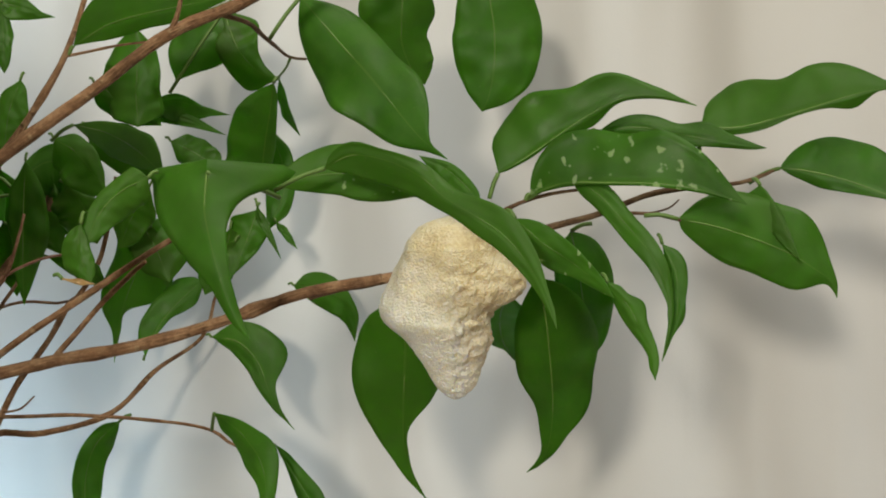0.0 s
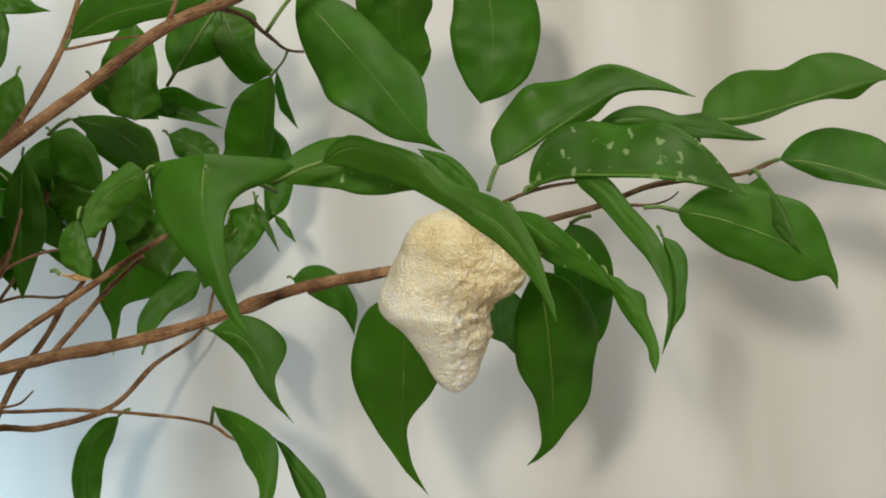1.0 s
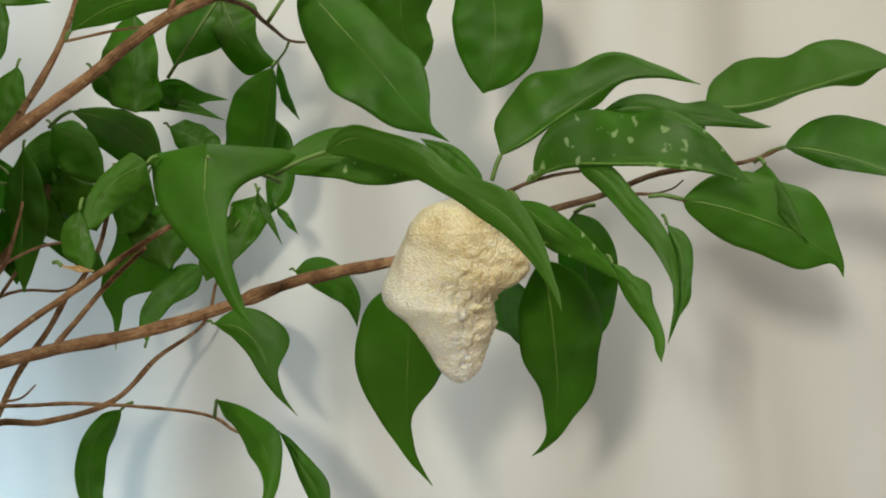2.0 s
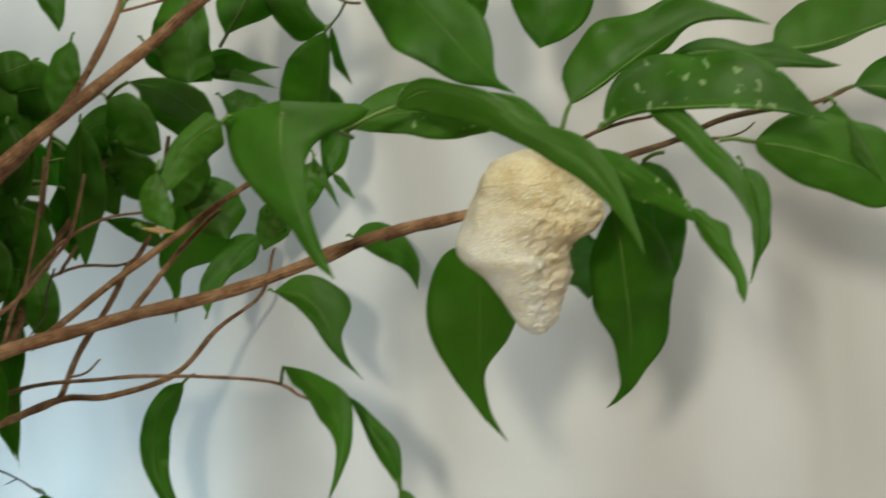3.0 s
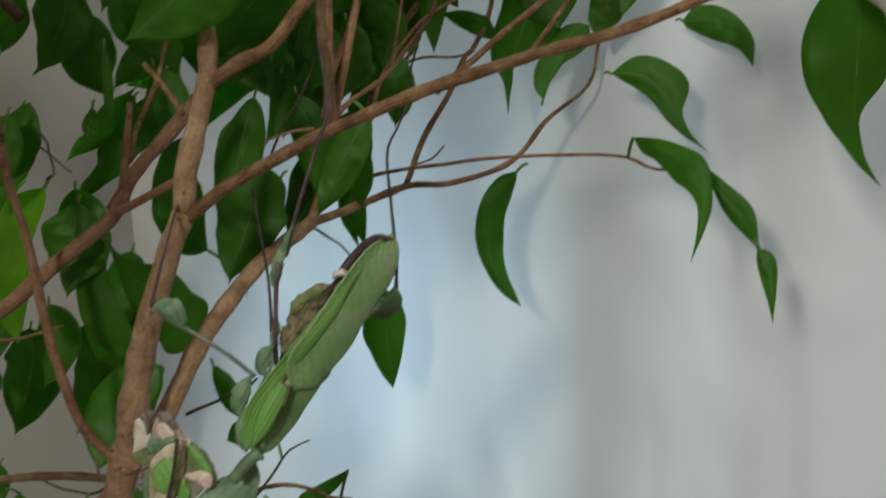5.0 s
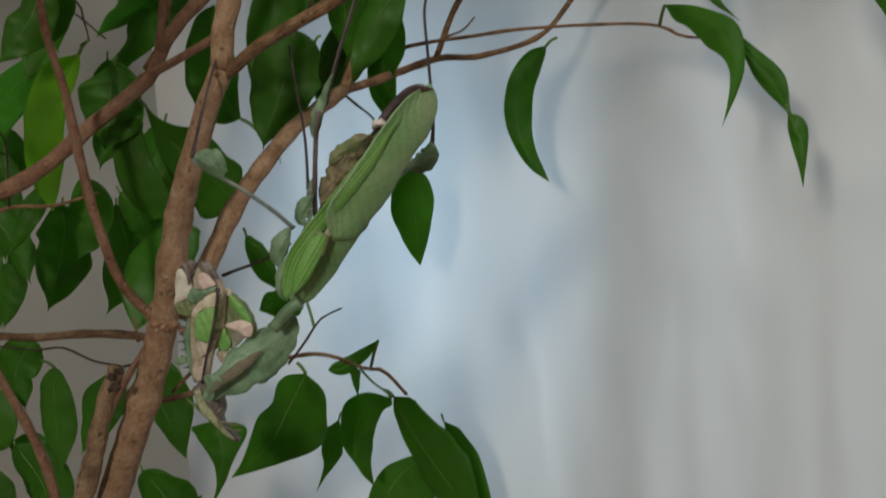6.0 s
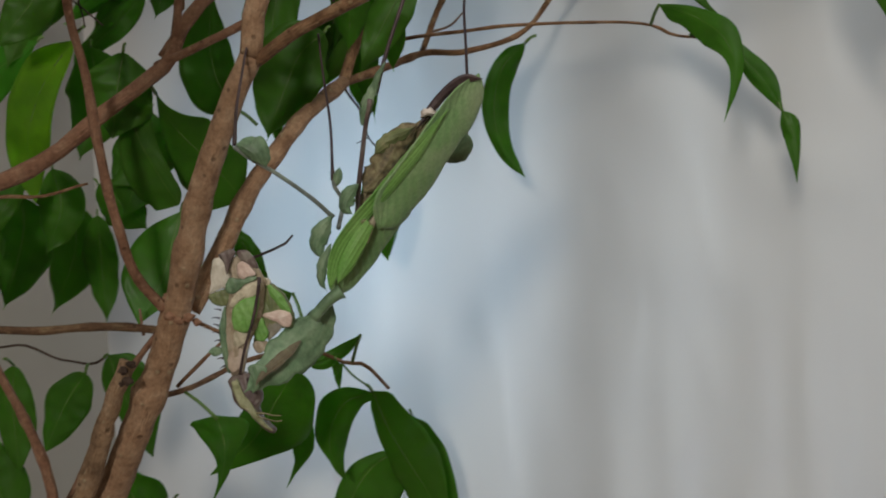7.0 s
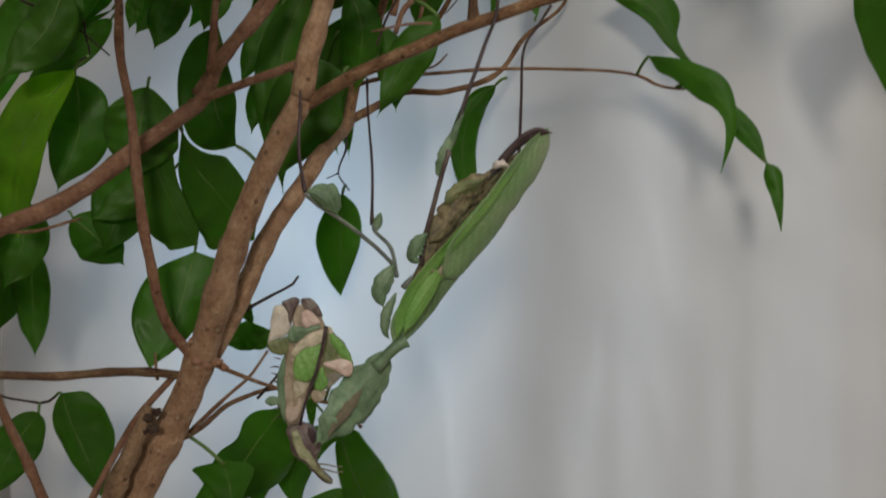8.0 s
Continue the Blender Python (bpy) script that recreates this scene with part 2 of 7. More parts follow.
def backdrop():
    """The white cloth that hangs in soft folds behind the plant."""
    bm = bmesh.new()
    nx, nz = 620, 170
    grid = []
    for i in range(nx + 1):
        x = -0.53 + 1.73 * i / nx
        col = []
        for k in range(nz + 1):
            z = 0.05 + 2.2 * k / nz
            y = 0.605 + 0.1 * (z - 1.05) + min(0.26, 0.5 * 0.09 * math.log1p(math.exp((-0.03 - x) / 0.09)))
            drift = 0.05 * noise.noise(Vector((x * 2, z * 1.5, 7)))
            y += 0.005 * math.sin(x * 23 + 0.9 * math.sin(z * 2.1)) + 0.0045 * math.sin((x + drift) * 61 + 1.7 + 0.8 * math.sin(z * 3 + x))
            y += 0.008 * noise.noise(Vector((x * 6, z * 1.1, 3))) + 0.004 * noise.noise(Vector(((x + drift) * 26, z * 1.6, 5)))
            # narrow upright pleats that come and go
            pleat = max(0.0, noise.noise(Vector((x * 5 + 3, z * 1.3, 11))) + 0.35)
            y += pleat * (0.0016 * math.sin(x * 170 + 3.5 * noise.noise(Vector((x * 7, z * 1.2, 4)))) + 0.0022 * noise.noise(Vector((x * 62 + 0.6 * z, z * 1.1, 9))))
            # slack wrinkles low down
            sag = max(0.0, min(1.0, (1.2 - z) * 6))
            y += sag * (0.0032 * noise.noise(Vector((x * 14 + z * 9, z * 22 - x * 8, 1))) - 0.0016 * (1 - abs(noise.noise(Vector((x * 20 + z * 6, z * 10 - x * 4, 8))))) ** 6)
            col.append(bm.verts.new((x, y, z)))
        grid.append(col)
    for a, b in zip(grid, grid[1:]):
        for k in range(nz):
            bm.faces.new((a[k], b[k], b[k + 1], a[k + 1]))
    return tagged(part("backdrop", bm, sheet_mat), "white cloth hanging in soft folds behind the plant", "cloth", kind="structure")


backdrop()

# ---- the plant ----
tree = tagged(new("weeping_fig"), "weeping fig with brown branches and glossy green leaves", "plant")


limb_lines = []


def limb(name, points, r0, r1, mat):
    """A branch of the fig, tapering from r0 to r1 millimetres, with a few swollen nodes."""
    if name == "trunk":
        first = Vector(points[0])
        points = [(first.x - 0.12, first.y + 0.02, 0.0), (first.x - 0.1, first.y + 0.01, 0.45), (first.x - 0.045, first.y + 0.005, 0.75)] + points
    length = sum((Vector(b) - Vector(a)).length for a, b in zip(points, points[1:]))
    count = max(8, int(length / 0.005))
    line = spline(points, count)
    for q in line[1:-1]:
        q += 0.0006 * noise.noise_vector(q * 40)
    rng = random.Random(int(length * 1e5))
    knots = [rng.uniform(0.05, 0.95) for _ in range(int(length / 0.035))]
    radii = []
    for i in range(count):
        s = i / (count - 1)
        # the trunk keeps its girth below the crown
        along = max(0.0, (line[i].z - 0.86) / 0.25) if name == "trunk" else s
        r = (r0 + (r1 - r0) * along) * 0.001
        r *= 1 + sum(0.16 * math.exp(-(((s - k) * length) / 0.004) ** 2) for k in knots)
        radii.append(r)
    bm = bmesh.new()
    tube(bm, line, radii, 14 if r0 > 4 else 9 if r0 > 1.5 else 7, 0.34 if mat is old_mat else 0.11, grain=True)
    limb_lines.append(line[::2])
    return part(name, bm, mat, tree)


def knot(parent, at, size, mat):
    """A small rough swelling of the bark, size in millimetres."""
    bm = bmesh.new()
    bmesh.ops.create_icosphere(bm, subdivisions=3, radius=0.001 * size)
    for v in bm.verts:
        q = v.co.copy()
        v.co = Vector(at) + Vector((q.x, q.y * 0.7, q.z * 0.8)) * (1 + 0.5 * noise.noise((q + Vector(at)) * 500))
    return part("knot", bm, mat, parent)


leaf_count = [0]
STATIONS = (0.0, 0.03, 0.1, 0.2, 0.33, 0.48, 0.63, 0.77, 0.89, 0.96, 1.0)


def half_width(widths, s):
    """The half width in mm at the share s of the midrib, on a smooth curve through the stations."""
    w = [0.0, *widths, 0.0]
    k = max(j for j in range(len(STATIONS) - 1) if STATIONS[j] <= s)
    if k == len(STATIONS) - 2:
        return max(w[k] * (1 - s) / (1 - STATIONS[k]), 0.15)

    def slope(j):
        if j == 0:
            return 0.75 * w[1] / STATIONS[1]
        return (w[j + 1] - w[j - 1]) / (STATIONS[j + 1] - STATIONS[j - 1])

    h = STATIONS[k + 1] - STATIONS[k]
    t = (s - STATIONS[k]) / h
    return max((2 * t ** 3 - 3 * t * t + 1) * w[k] + (t ** 3 - 2 * t * t + t) * h * slope(k)
               + (3 * t * t - 2 * t ** 3) * w[k + 1] + (t ** 3 - t * t) * h * slope(k + 1), 0.15)


def usual_outline(wide, rng, peak, end):
    """Half widths of a common fig leaf: widest at peak, then a drawn-out drip tip, with a slow unevenness of its own."""
    power, shift, out = math.log(0.5) / math.log(peak / end), rng.uniform(0, 40), []
    for s in STATIONS[1:-1]:
        body = max(math.sin(math.pi * (s / end) ** power), 0.0) ** 0.72 if s < end else 0.0
        tail = 0.16 * (1 - s) / 0.3 if s > 0.7 else 0.0
        out.append(wide * (math.hypot(body, tail) * (1 + 0.14 * noise.noise(Vector((shift, s * 4, 1))))))
    return out


def leaf(parent, rib, wa, wb, aa, ab, peak=0.40, end=0.93, stalk=None, look_of="", lobes=0.0):
    """A fig leaf along its midrib; wa, wb: half widths in mm, at the stations or the widest alone; aa, ab: degrees by which the
    halves turn back; peak, end: where a common leaf is widest and where its drip tip begins; stalk: where its stem starts; lobes: mm by which the base reaches back."""
    leaf_count[0] += 1
    rng = random.Random(leaf_count[0] * 7919)
    n, side = 38, 6
    line = spline(rib, n)
    common = not isinstance(wa, list)
    if common:
        wa, wb = usual_outline(wa, rng, peak, end), usual_outline(wb, rng, peak, end)
    depth = Vector((0, 1, 0))
    phase, amp = rng.uniform(0, 6.28), rng.uniform(0.1, 0.24)
    seed, curl = Vector((leaf_count[0] * 3.7, 0, 0)), rng.uniform(-1.3, 1.3) if common else rng.uniform(-0.25, 0.25)
    bm = bmesh.new()
    uv = bm.loops.layers.uv.new("UVMap")
    top, low, where = [], [], {}
    across = [(-1 + j / side) for j in range(2 * side + 1)]
    widest = 0.001 * max(max(wa), max(wb))
    for i, q in enumerate(line):
        s = i / (n - 1)
        d = (line[min(i + 1, n - 1)] - line[max(i - 1, 0)]).normalized()
        a = depth.cross(d).normalized()
        half = (0.001 * half_width(wa, s), 0.001 * half_width(wb, s))
        rows = ([], [])
        for u in across:
            w, ang = (half[0], aa) if u < 0 else (half[1], ab)
            out = a * (-u * w)
            back = depth * (abs(u) * w * math.tan(radians(ang)) * (0.6 + 0.4 * abs(u)))
            wavy = depth * (amp * w * u * u * (math.sin(8 * s + phase + (1.5 if u < 0 else 0)) + 1.4 * noise.noise(seed + Vector((2, s * 7, u * 1.6)))))
            pucker = depth * (0.0009 * noise.noise(seed + Vector((3, s * 9, u * 2.5))) * min(1, w / widest))
            # the blade dips along the midrib
            dip = depth * (0.0007 * math.exp(-(u / 0.16) ** 2) * min(1, w / widest))
            p = q + out + back + wavy + pucker + dip
            p -= d * (lobes * 0.001 * min(1.0, abs(u) * 1.6) ** 1.5 * (1 - s) ** 7)
            if s > 0.72:
                turn = curl * ((s - 0.72) / 0.28) ** 1.5
                off = p - q
                p = q + off * math.cos(turn) + d.cross(off) * math.sin(turn)
            for row, thick in zip(rows, (-0.00015, 0.00015)):
                v = bm.verts.new(p + depth * thick)
                where[v] = (0.5 + u / 2, s)
                row.append(v)
        top.append(rows[0])
        low.append(rows[1])

    def face(*vs):
        f = bm.faces.new(vs)
        for lp in f.loops:
            lp[uv].uv = where[lp.vert]

    m = 2 * side
    for i in range(n - 1):
        for j in range(m):
            face(top[i][j], top[i + 1][j], top[i + 1][j + 1], top[i][j + 1])
            face(low[i][j], low[i][j + 1], low[i + 1][j + 1], low[i + 1][j])
        face(top[i][0], low[i][0], low[i + 1][0], top[i + 1][0])
        face(top[i][m], top[i + 1][m], low[i + 1][m], low[i][m])
    # stem and raised midrib
    if not stalk:
        near = min((q for way in limb_lines for q in way), key=lambda q: (q - line[0]).length_squared)
        stalk = near if (near - line[0]).length < 0.024 else None
    start = Vector(stalk) if stalk else line[0] - (line[1] - line[0]).normalized() * 0.0035 + Vector((0, 0.0015, 0.0005))
    stem = spline([start, start.lerp(line[0], 0.5) + Vector((0, 0, 0.001)), line[0]], 6)
    tube(bm, stem, [0.0009 if stalk else 0.0007] * 6, 6, mat_index=1)
    tube(bm, [q + depth * 0.00045 for q in line[:-3]], [0.0004 * min(1, widest / 0.014) * (1 - 0.85 * i / n) for i in range(n - 3)], 5, mat_index=2)
    return part("leaf", bm, [LEAF_LOOKS[look_of][0], stalk_mat, rib_mat], parent, LEAF_LOOKS[look_of][1])


# ---- plant plan ----
trunk_b = limb("trunk", [(-0.3999, 0.457, 0.8902), (-0.3884, 0.455, 0.9181), (-0.3727, 0.451, 0.9472), (-0.3608, 0.448, 0.9697), (-0.3477, 0.441, 0.9977), (-0.3374, 0.437, 1.0266), (-0.3285, 0.434, 1.0519), (-0.3152, 0.43, 1.0812), (-0.3033, 0.426, 1.1023), (-0.298, 0.425, 1.111)], 8.2, 5.0, tan_bark_mat)
upper_b = limb("branch", [(-0.298, 0.425, 1.111), (-0.295, 0.425, 1.128), (-0.287, 0.428, 1.153), (-0.282, 0.43, 1.169), (-0.281, 0.43, 1.19)], 4.99, 3.59, tan_bark_mat)
main_b = limb("branch", [(-0.297, 0.425, 1.108), (-0.274, 0.42, 1.121), (-0.234, 0.415, 1.137), (-0.19, 0.417, 1.151), (-0.143, 0.422, 1.161), (-0.095, 0.43, 1.171), (-0.056, 0.435, 1.184), (-0.022, 0.44, 1.19), (0.001, 0.452, 1.194), (0.026, 0.46, 1.204)], 2.89, 1.87, bark_mat)
tip_b = limb("branch", [(0.026, 0.46, 1.204), (0.041, 0.462, 1.209), (0.061, 0.464, 1.214), (0.082, 0.466, 1.222), (0.113, 0.468, 1.225), (0.13, 0.47, 1.231)], 1.56, 0.70, twig_mat)
tipb_b = limb("twig", [(0.014, 0.45, 1.21), (0.026, 0.447, 1.217), (0.038, 0.445, 1.221), (0.051, 0.44, 1.223)], 0.86, 0.62, twig_mat)
tipc_b = limb("twig", [(0.061, 0.464, 1.214), (0.079, 0.458, 1.214), (0.091, 0.455, 1.211)], 0.78, 0.55, twig_mat)
tipd_b = limb("twig", [(0.079, 0.458, 1.214), (0.086, 0.455, 1.216), (0.09, 0.452, 1.219)], 0.47, 0.31, twig_mat)
lowlimb_b = limb("branch", [(-0.344, 0.452, 0.999), (-0.331, 0.458, 1.019), (-0.318, 0.468, 1.045), (-0.302, 0.48, 1.067), (-0.291, 0.5, 1.081), (-0.278, 0.53, 1.093)], 5.15, 3.28, tan_bark_mat)
low_b = limb("branch", [(-0.28, 0.53, 1.092), (-0.264, 0.57, 1.097), (-0.245, 0.605, 1.103), (-0.222, 0.612, 1.102), (-0.192, 0.63, 1.11), (-0.173, 0.646, 1.13), (-0.149, 0.655, 1.148), (-0.141, 0.659, 1.172)], 2.42, 0.86, bark_mat)
lowtwig_b = limb("twig", [(-0.276, 0.59, 1.107), (-0.25, 0.6, 1.112), (-0.185, 0.59, 1.114), (-0.13, 0.577, 1.111), (-0.113, 0.57, 1.104), (-0.101, 0.565, 1.102)], 1.17, 0.70, bark_mat)
rise_b = limb("branch", [(-0.247, 0.605, 1.102), (-0.237, 0.61, 1.124), (-0.223, 0.615, 1.146), (-0.21, 0.62, 1.169), (-0.206, 0.625, 1.173), (-0.195, 0.63, 1.196), (-0.187, 0.63, 1.235)], 1.72, 1.17, bark_mat)
risetwig_b = limb("twig", [(-0.24, 0.605, 1.114), (-0.229, 0.6, 1.117), (-0.222, 0.6, 1.123)], 0.78, 0.47, bark_mat)
limbup_b = limb("branch", [(-0.279, 0.53, 1.091), (-0.27, 0.56, 1.121), (-0.262, 0.585, 1.135), (-0.256, 0.59, 1.152), (-0.247, 0.6, 1.171), (-0.253, 0.6, 1.163), (-0.241, 0.61, 1.188), (-0.222, 0.615, 1.213), (-0.214, 0.62, 1.248)], 2.81, 1.40, bark_mat)
limbtwig_b = limb("twig", [(-0.253, 0.6, 1.163), (-0.233, 0.61, 1.17), (-0.215, 0.62, 1.169), (-0.206, 0.625, 1.172)], 0.94, 0.62, bark_mat)
big_b = limb("branch", [(-0.283, 0.43, 1.162), (-0.269, 0.43, 1.17), (-0.255, 0.432, 1.176), (-0.239, 0.435, 1.192), (-0.21, 0.44, 1.212), (-0.186, 0.445, 1.23), (-0.146, 0.45, 1.259), (-0.107, 0.45, 1.286), (-0.075, 0.46, 1.301), (-0.038, 0.47, 1.325)], 3.04, 2.11, bark_mat)
bigtwig_b = limb("twig", [(-0.107, 0.45, 1.286), (-0.103, 0.448, 1.294), (-0.1, 0.445, 1.305)], 1.25, 0.78, bark_mat)
bigtwigb_b = limb("twig", [(-0.089, 0.455, 1.294), (-0.08, 0.47, 1.292), (-0.077, 0.5, 1.288), (-0.074, 0.53, 1.285), (-0.069, 0.54, 1.285)], 1.09, 0.62, twig_mat)
bigtwigc_b = limb("twig", [(-0.074, 0.53, 1.285), (-0.081, 0.55, 1.281), (-0.091, 0.575, 1.278)], 0.62, 0.47, green_mat)
left_b = limb("branch", [(-0.453, 0.43, 1.052), (-0.425, 0.432, 1.061), (-0.395, 0.437, 1.073), (-0.369, 0.442, 1.091), (-0.348, 0.447, 1.105), (-0.34, 0.447, 1.111), (-0.332, 0.455, 1.129), (-0.315, 0.465, 1.145), (-0.305, 0.47, 1.159)], 4.06, 2.65, red_mat)
leftlink_b = limb("branch", [(-0.346, 0.447, 1.109), (-0.325, 0.442, 1.116), (-0.3, 0.43, 1.125)], 2.03, 1.79, red_mat)
lefttwig_b = limb("twig", [(-0.334, 0.455, 1.133), (-0.335, 0.47, 1.148), (-0.326, 0.48, 1.171), (-0.319, 0.48, 1.189), (-0.317, 0.48, 1.189)], 1.33, 0.94, bark_mat)
stubtwig_b = limb("twig", [(-0.295, 0.428, 1.151), (-0.303, 0.43, 1.164), (-0.313, 0.435, 1.174)], 1.33, 1.17, bark_mat)
thin_b = limb("branch", [(-0.35, 0.44, 1), (-0.36, 0.43, 1.021), (-0.364, 0.423, 1.049), (-0.366, 0.42, 1.075), (-0.366, 0.415, 1.106), (-0.368, 0.41, 1.13), (-0.367, 0.405, 1.152), (-0.366, 0.4, 1.169)], 2.42, 1.64, red_mat)
horiz_b = limb("branch", [(-0.35, 0.447, 0.99), (-0.377, 0.436, 0.996), (-0.407, 0.432, 0.997), (-0.433, 0.43, 0.999), (-0.459, 0.43, 0.997)], 1.87, 1.79, twig_mat)
down_b = limb("branch", [(-0.418, 0.445, 0.882), (-0.415, 0.442, 0.92), (-0.422, 0.438, 0.955), (-0.429, 0.434, 0.978), (-0.434, 0.43, 1)], 2.96, 1.72, red_mat)
nodetwig_b = limb("twig", [(-0.342, 0.45, 0.994), (-0.327, 0.44, 0.99), (-0.316, 0.435, 0.987)], 1.09, 0.78, bark_mat)
nodetwigb_b = limb("twig", [(-0.356, 0.46, 0.961), (-0.339, 0.46, 0.976), (-0.328, 0.46, 0.985), (-0.319, 0.46, 0.997)], 1.01, 0.62, bark_mat)
budtwig_b = limb("twig", [(-0.328, 0.47, 1.014), (-0.318, 0.49, 1.016), (-0.308, 0.5, 1.019), (-0.305, 0.505, 1.022)], 0.94, 0.55, dark_mat)
bottom_b = limb("branch", [(-0.367, 0.455, 0.957), (-0.356, 0.48, 0.955), (-0.342, 0.53, 0.954), (-0.325, 0.56, 0.952), (-0.313, 0.575, 0.947), (-0.299, 0.585, 0.937), (-0.288, 0.585, 0.935), (-0.276, 0.585, 0.921)], 1.48, 0.94, bark_mat)
bottomb_b = limb("twig", [(-0.302, 0.585, 0.938), (-0.295, 0.585, 0.929), (-0.286, 0.585, 0.922)], 0.70, 0.55, green_mat)
bottomc_b = limb("twig", [(-0.33, 0.55, 0.95), (-0.319, 0.55, 0.962), (-0.309, 0.55, 0.974), (-0.297, 0.55, 0.979)], 0.78, 0.47, dark_mat)
vertA_b = limb("branch", [(-0.229, 0.415, 1.138), (-0.227, 0.415, 1.157), (-0.226, 0.412, 1.182), (-0.221, 0.41, 1.229), (-0.219, 0.41, 1.243), (-0.219, 0.41, 1.268)], 2.03, 1.40, twig_mat)
vertB_b = limb("branch", [(-0.227, 0.415, 1.14), (-0.229, 0.43, 1.177), (-0.228, 0.435, 1.204), (-0.229, 0.44, 1.225), (-0.23, 0.445, 1.266)], 1.87, 1.25, bark_mat)
vertC_b = limb("branch", [(-0.228, 0.42, 1.142), (-0.223, 0.43, 1.167), (-0.214, 0.435, 1.198), (-0.211, 0.44, 1.209), (-0.209, 0.445, 1.211), (-0.216, 0.45, 1.238), (-0.221, 0.45, 1.266)], 1.72, 1.17, bark_mat)
vertD_b = limb("branch", [(-0.25, 0.59, 1.171), (-0.242, 0.59, 1.202), (-0.24, 0.6, 1.231), (-0.236, 0.6, 1.257)], 1.25, 0.78, bark_mat)
vertE_b = limb("branch", [(-0.24, 0.6, 1.167), (-0.23, 0.61, 1.186), (-0.221, 0.62, 1.212), (-0.221, 0.63, 1.228)], 1.01, 0.70, bark_mat)
topd_b = limb("branch", [(-0.186, 0.425, 1.15), (-0.16, 0.425, 1.168), (-0.131, 0.42, 1.186), (-0.102, 0.41, 1.203), (-0.081, 0.4, 1.213)], 1.48, 1.01, bark_mat)
tope_b = limb("branch", [(-0.15, 0.428, 1.158), (-0.137, 0.432, 1.174), (-0.125, 0.43, 1.186), (-0.109, 0.42, 1.198)], 1.25, 0.86, bark_mat)
back_b = limb("branch", [(-0.204, 0.5, 1.233), (-0.187, 0.51, 1.258), (-0.174, 0.52, 1.286), (-0.168, 0.53, 1.312), (-0.164, 0.53, 1.328)], 1.79, 1.09, bark_mat)
backtwig_b = limb("twig", [(-0.174, 0.52, 1.286), (-0.152, 0.52, 1.29), (-0.134, 0.52, 1.292)], 0.70, 0.47, bark_mat)
lefttop_b = limb("branch", [(-0.337, 0.45, 1.119), (-0.335, 0.455, 1.138), (-0.333, 0.46, 1.159)], 2.34, 1.25, red_mat)
leftup_b = limb("branch", [(-0.343, 0.45, 1.112), (-0.331, 0.455, 1.129), (-0.32, 0.465, 1.143), (-0.308, 0.475, 1.157)], 3.12, 2.34, red_mat)
farleft_b = limb("branch", [(-0.469, 0.48, 1.041), (-0.446, 0.49, 1.051), (-0.426, 0.5, 1.049), (-0.406, 0.51, 1.053)], 1.25, 0.62, bark_mat)
farlefttwig_b = limb("twig", [(-0.445, 0.49, 1.051), (-0.442, 0.49, 1.084), (-0.45, 0.49, 1.092), (-0.463, 0.49, 1.102)], 0.62, 0.39, dark_mat)
hooktwig_b = limb("twig", [(-0.408, 0.5, 1.157), (-0.397, 0.5, 1.146), (-0.396, 0.5, 1.135), (-0.393, 0.5, 1.131), (-0.4, 0.5, 1.127)], 0.62, 0.39, dark_mat)
fartwig_b = limb("twig", [(-0.424, 0.5, 1.155), (-0.401, 0.5, 1.143), (-0.386, 0.5, 1.129)], 0.62, 0.39, dark_mat)
wire_b = limb("twig", [(-0.4435, 0.6040, 0.9418), (-0.4490, 0.5980, 0.9400), (-0.4595, 0.5980, 0.9421), (-0.4684, 0.5970, 0.9446), (-0.4860, 0.5950, 0.9539), (-0.5026, 0.5920, 0.9541), (-0.5266, 0.5900, 0.9581), (-0.5447, 0.5850, 0.9660)], 0.75, 0.45, dark_mat)
stump_b = limb("stump", [(-0.4155, 0.4490, 0.8875), (-0.4055, 0.4450, 0.9062), (-0.3948, 0.4400, 0.9261), (-0.3860, 0.4360, 0.9451), (-0.3779, 0.4320, 0.9610), (-0.3717, 0.4300, 0.9726), (-0.3678, 0.4310, 0.9812)], 5.4, 3.7, old_mat)
limb("stub", [(-0.3677, 0.4550, 0.9874), (-0.3681, 0.4550, 0.9931), (-0.3682, 0.4550, 0.9998)], 0.9, 0.5, red_mat)
for at, size in (((-0.3692, 0.4265, 0.9782), 2.4), ((-0.3675, 0.4262, 0.9735), 2.6), ((-0.3650, 0.4270, 0.9806), 2.2), ((-0.3710, 0.4270, 0.9723), 1.8)):
    knot(stump_b, at, size, dark_mat)
for at, size in (((-0.3514, 0.4370, 1.0039), 2.4), ((-0.3481, 0.4345, 0.9999), 2.5), ((-0.3438, 0.4338, 0.9979), 2.2), ((-0.3395, 0.4348, 0.9989), 2.6), ((-0.3370, 0.4380, 0.9960), 2.0), ((-0.3499, 0.4385, 1.0079), 2.0)):
    knot(trunk_b, at, size, red_mat)
slant_b = limb("branch", [(-0.422, 0.462, 0.896), (-0.407, 0.46, 0.92), (-0.396, 0.46, 0.941), (-0.379, 0.46, 0.968), (-0.36, 0.455, 0.989)], 1.87, 1.40, red_mat)
mtwig_b = limb("twig", [(-0.279, 0.535, 1.091), (-0.279, 0.58, 1.076), (-0.283, 0.63, 1.057), (-0.277, 0.645, 1.045)], 0.70, 0.39, dark_mat)
mspur_b = limb("twig", [(-0.283, 0.63, 1.057), (-0.287, 0.63, 1.055), (-0.29, 0.63, 1.054)], 0.47, 0.23, dark_mat)
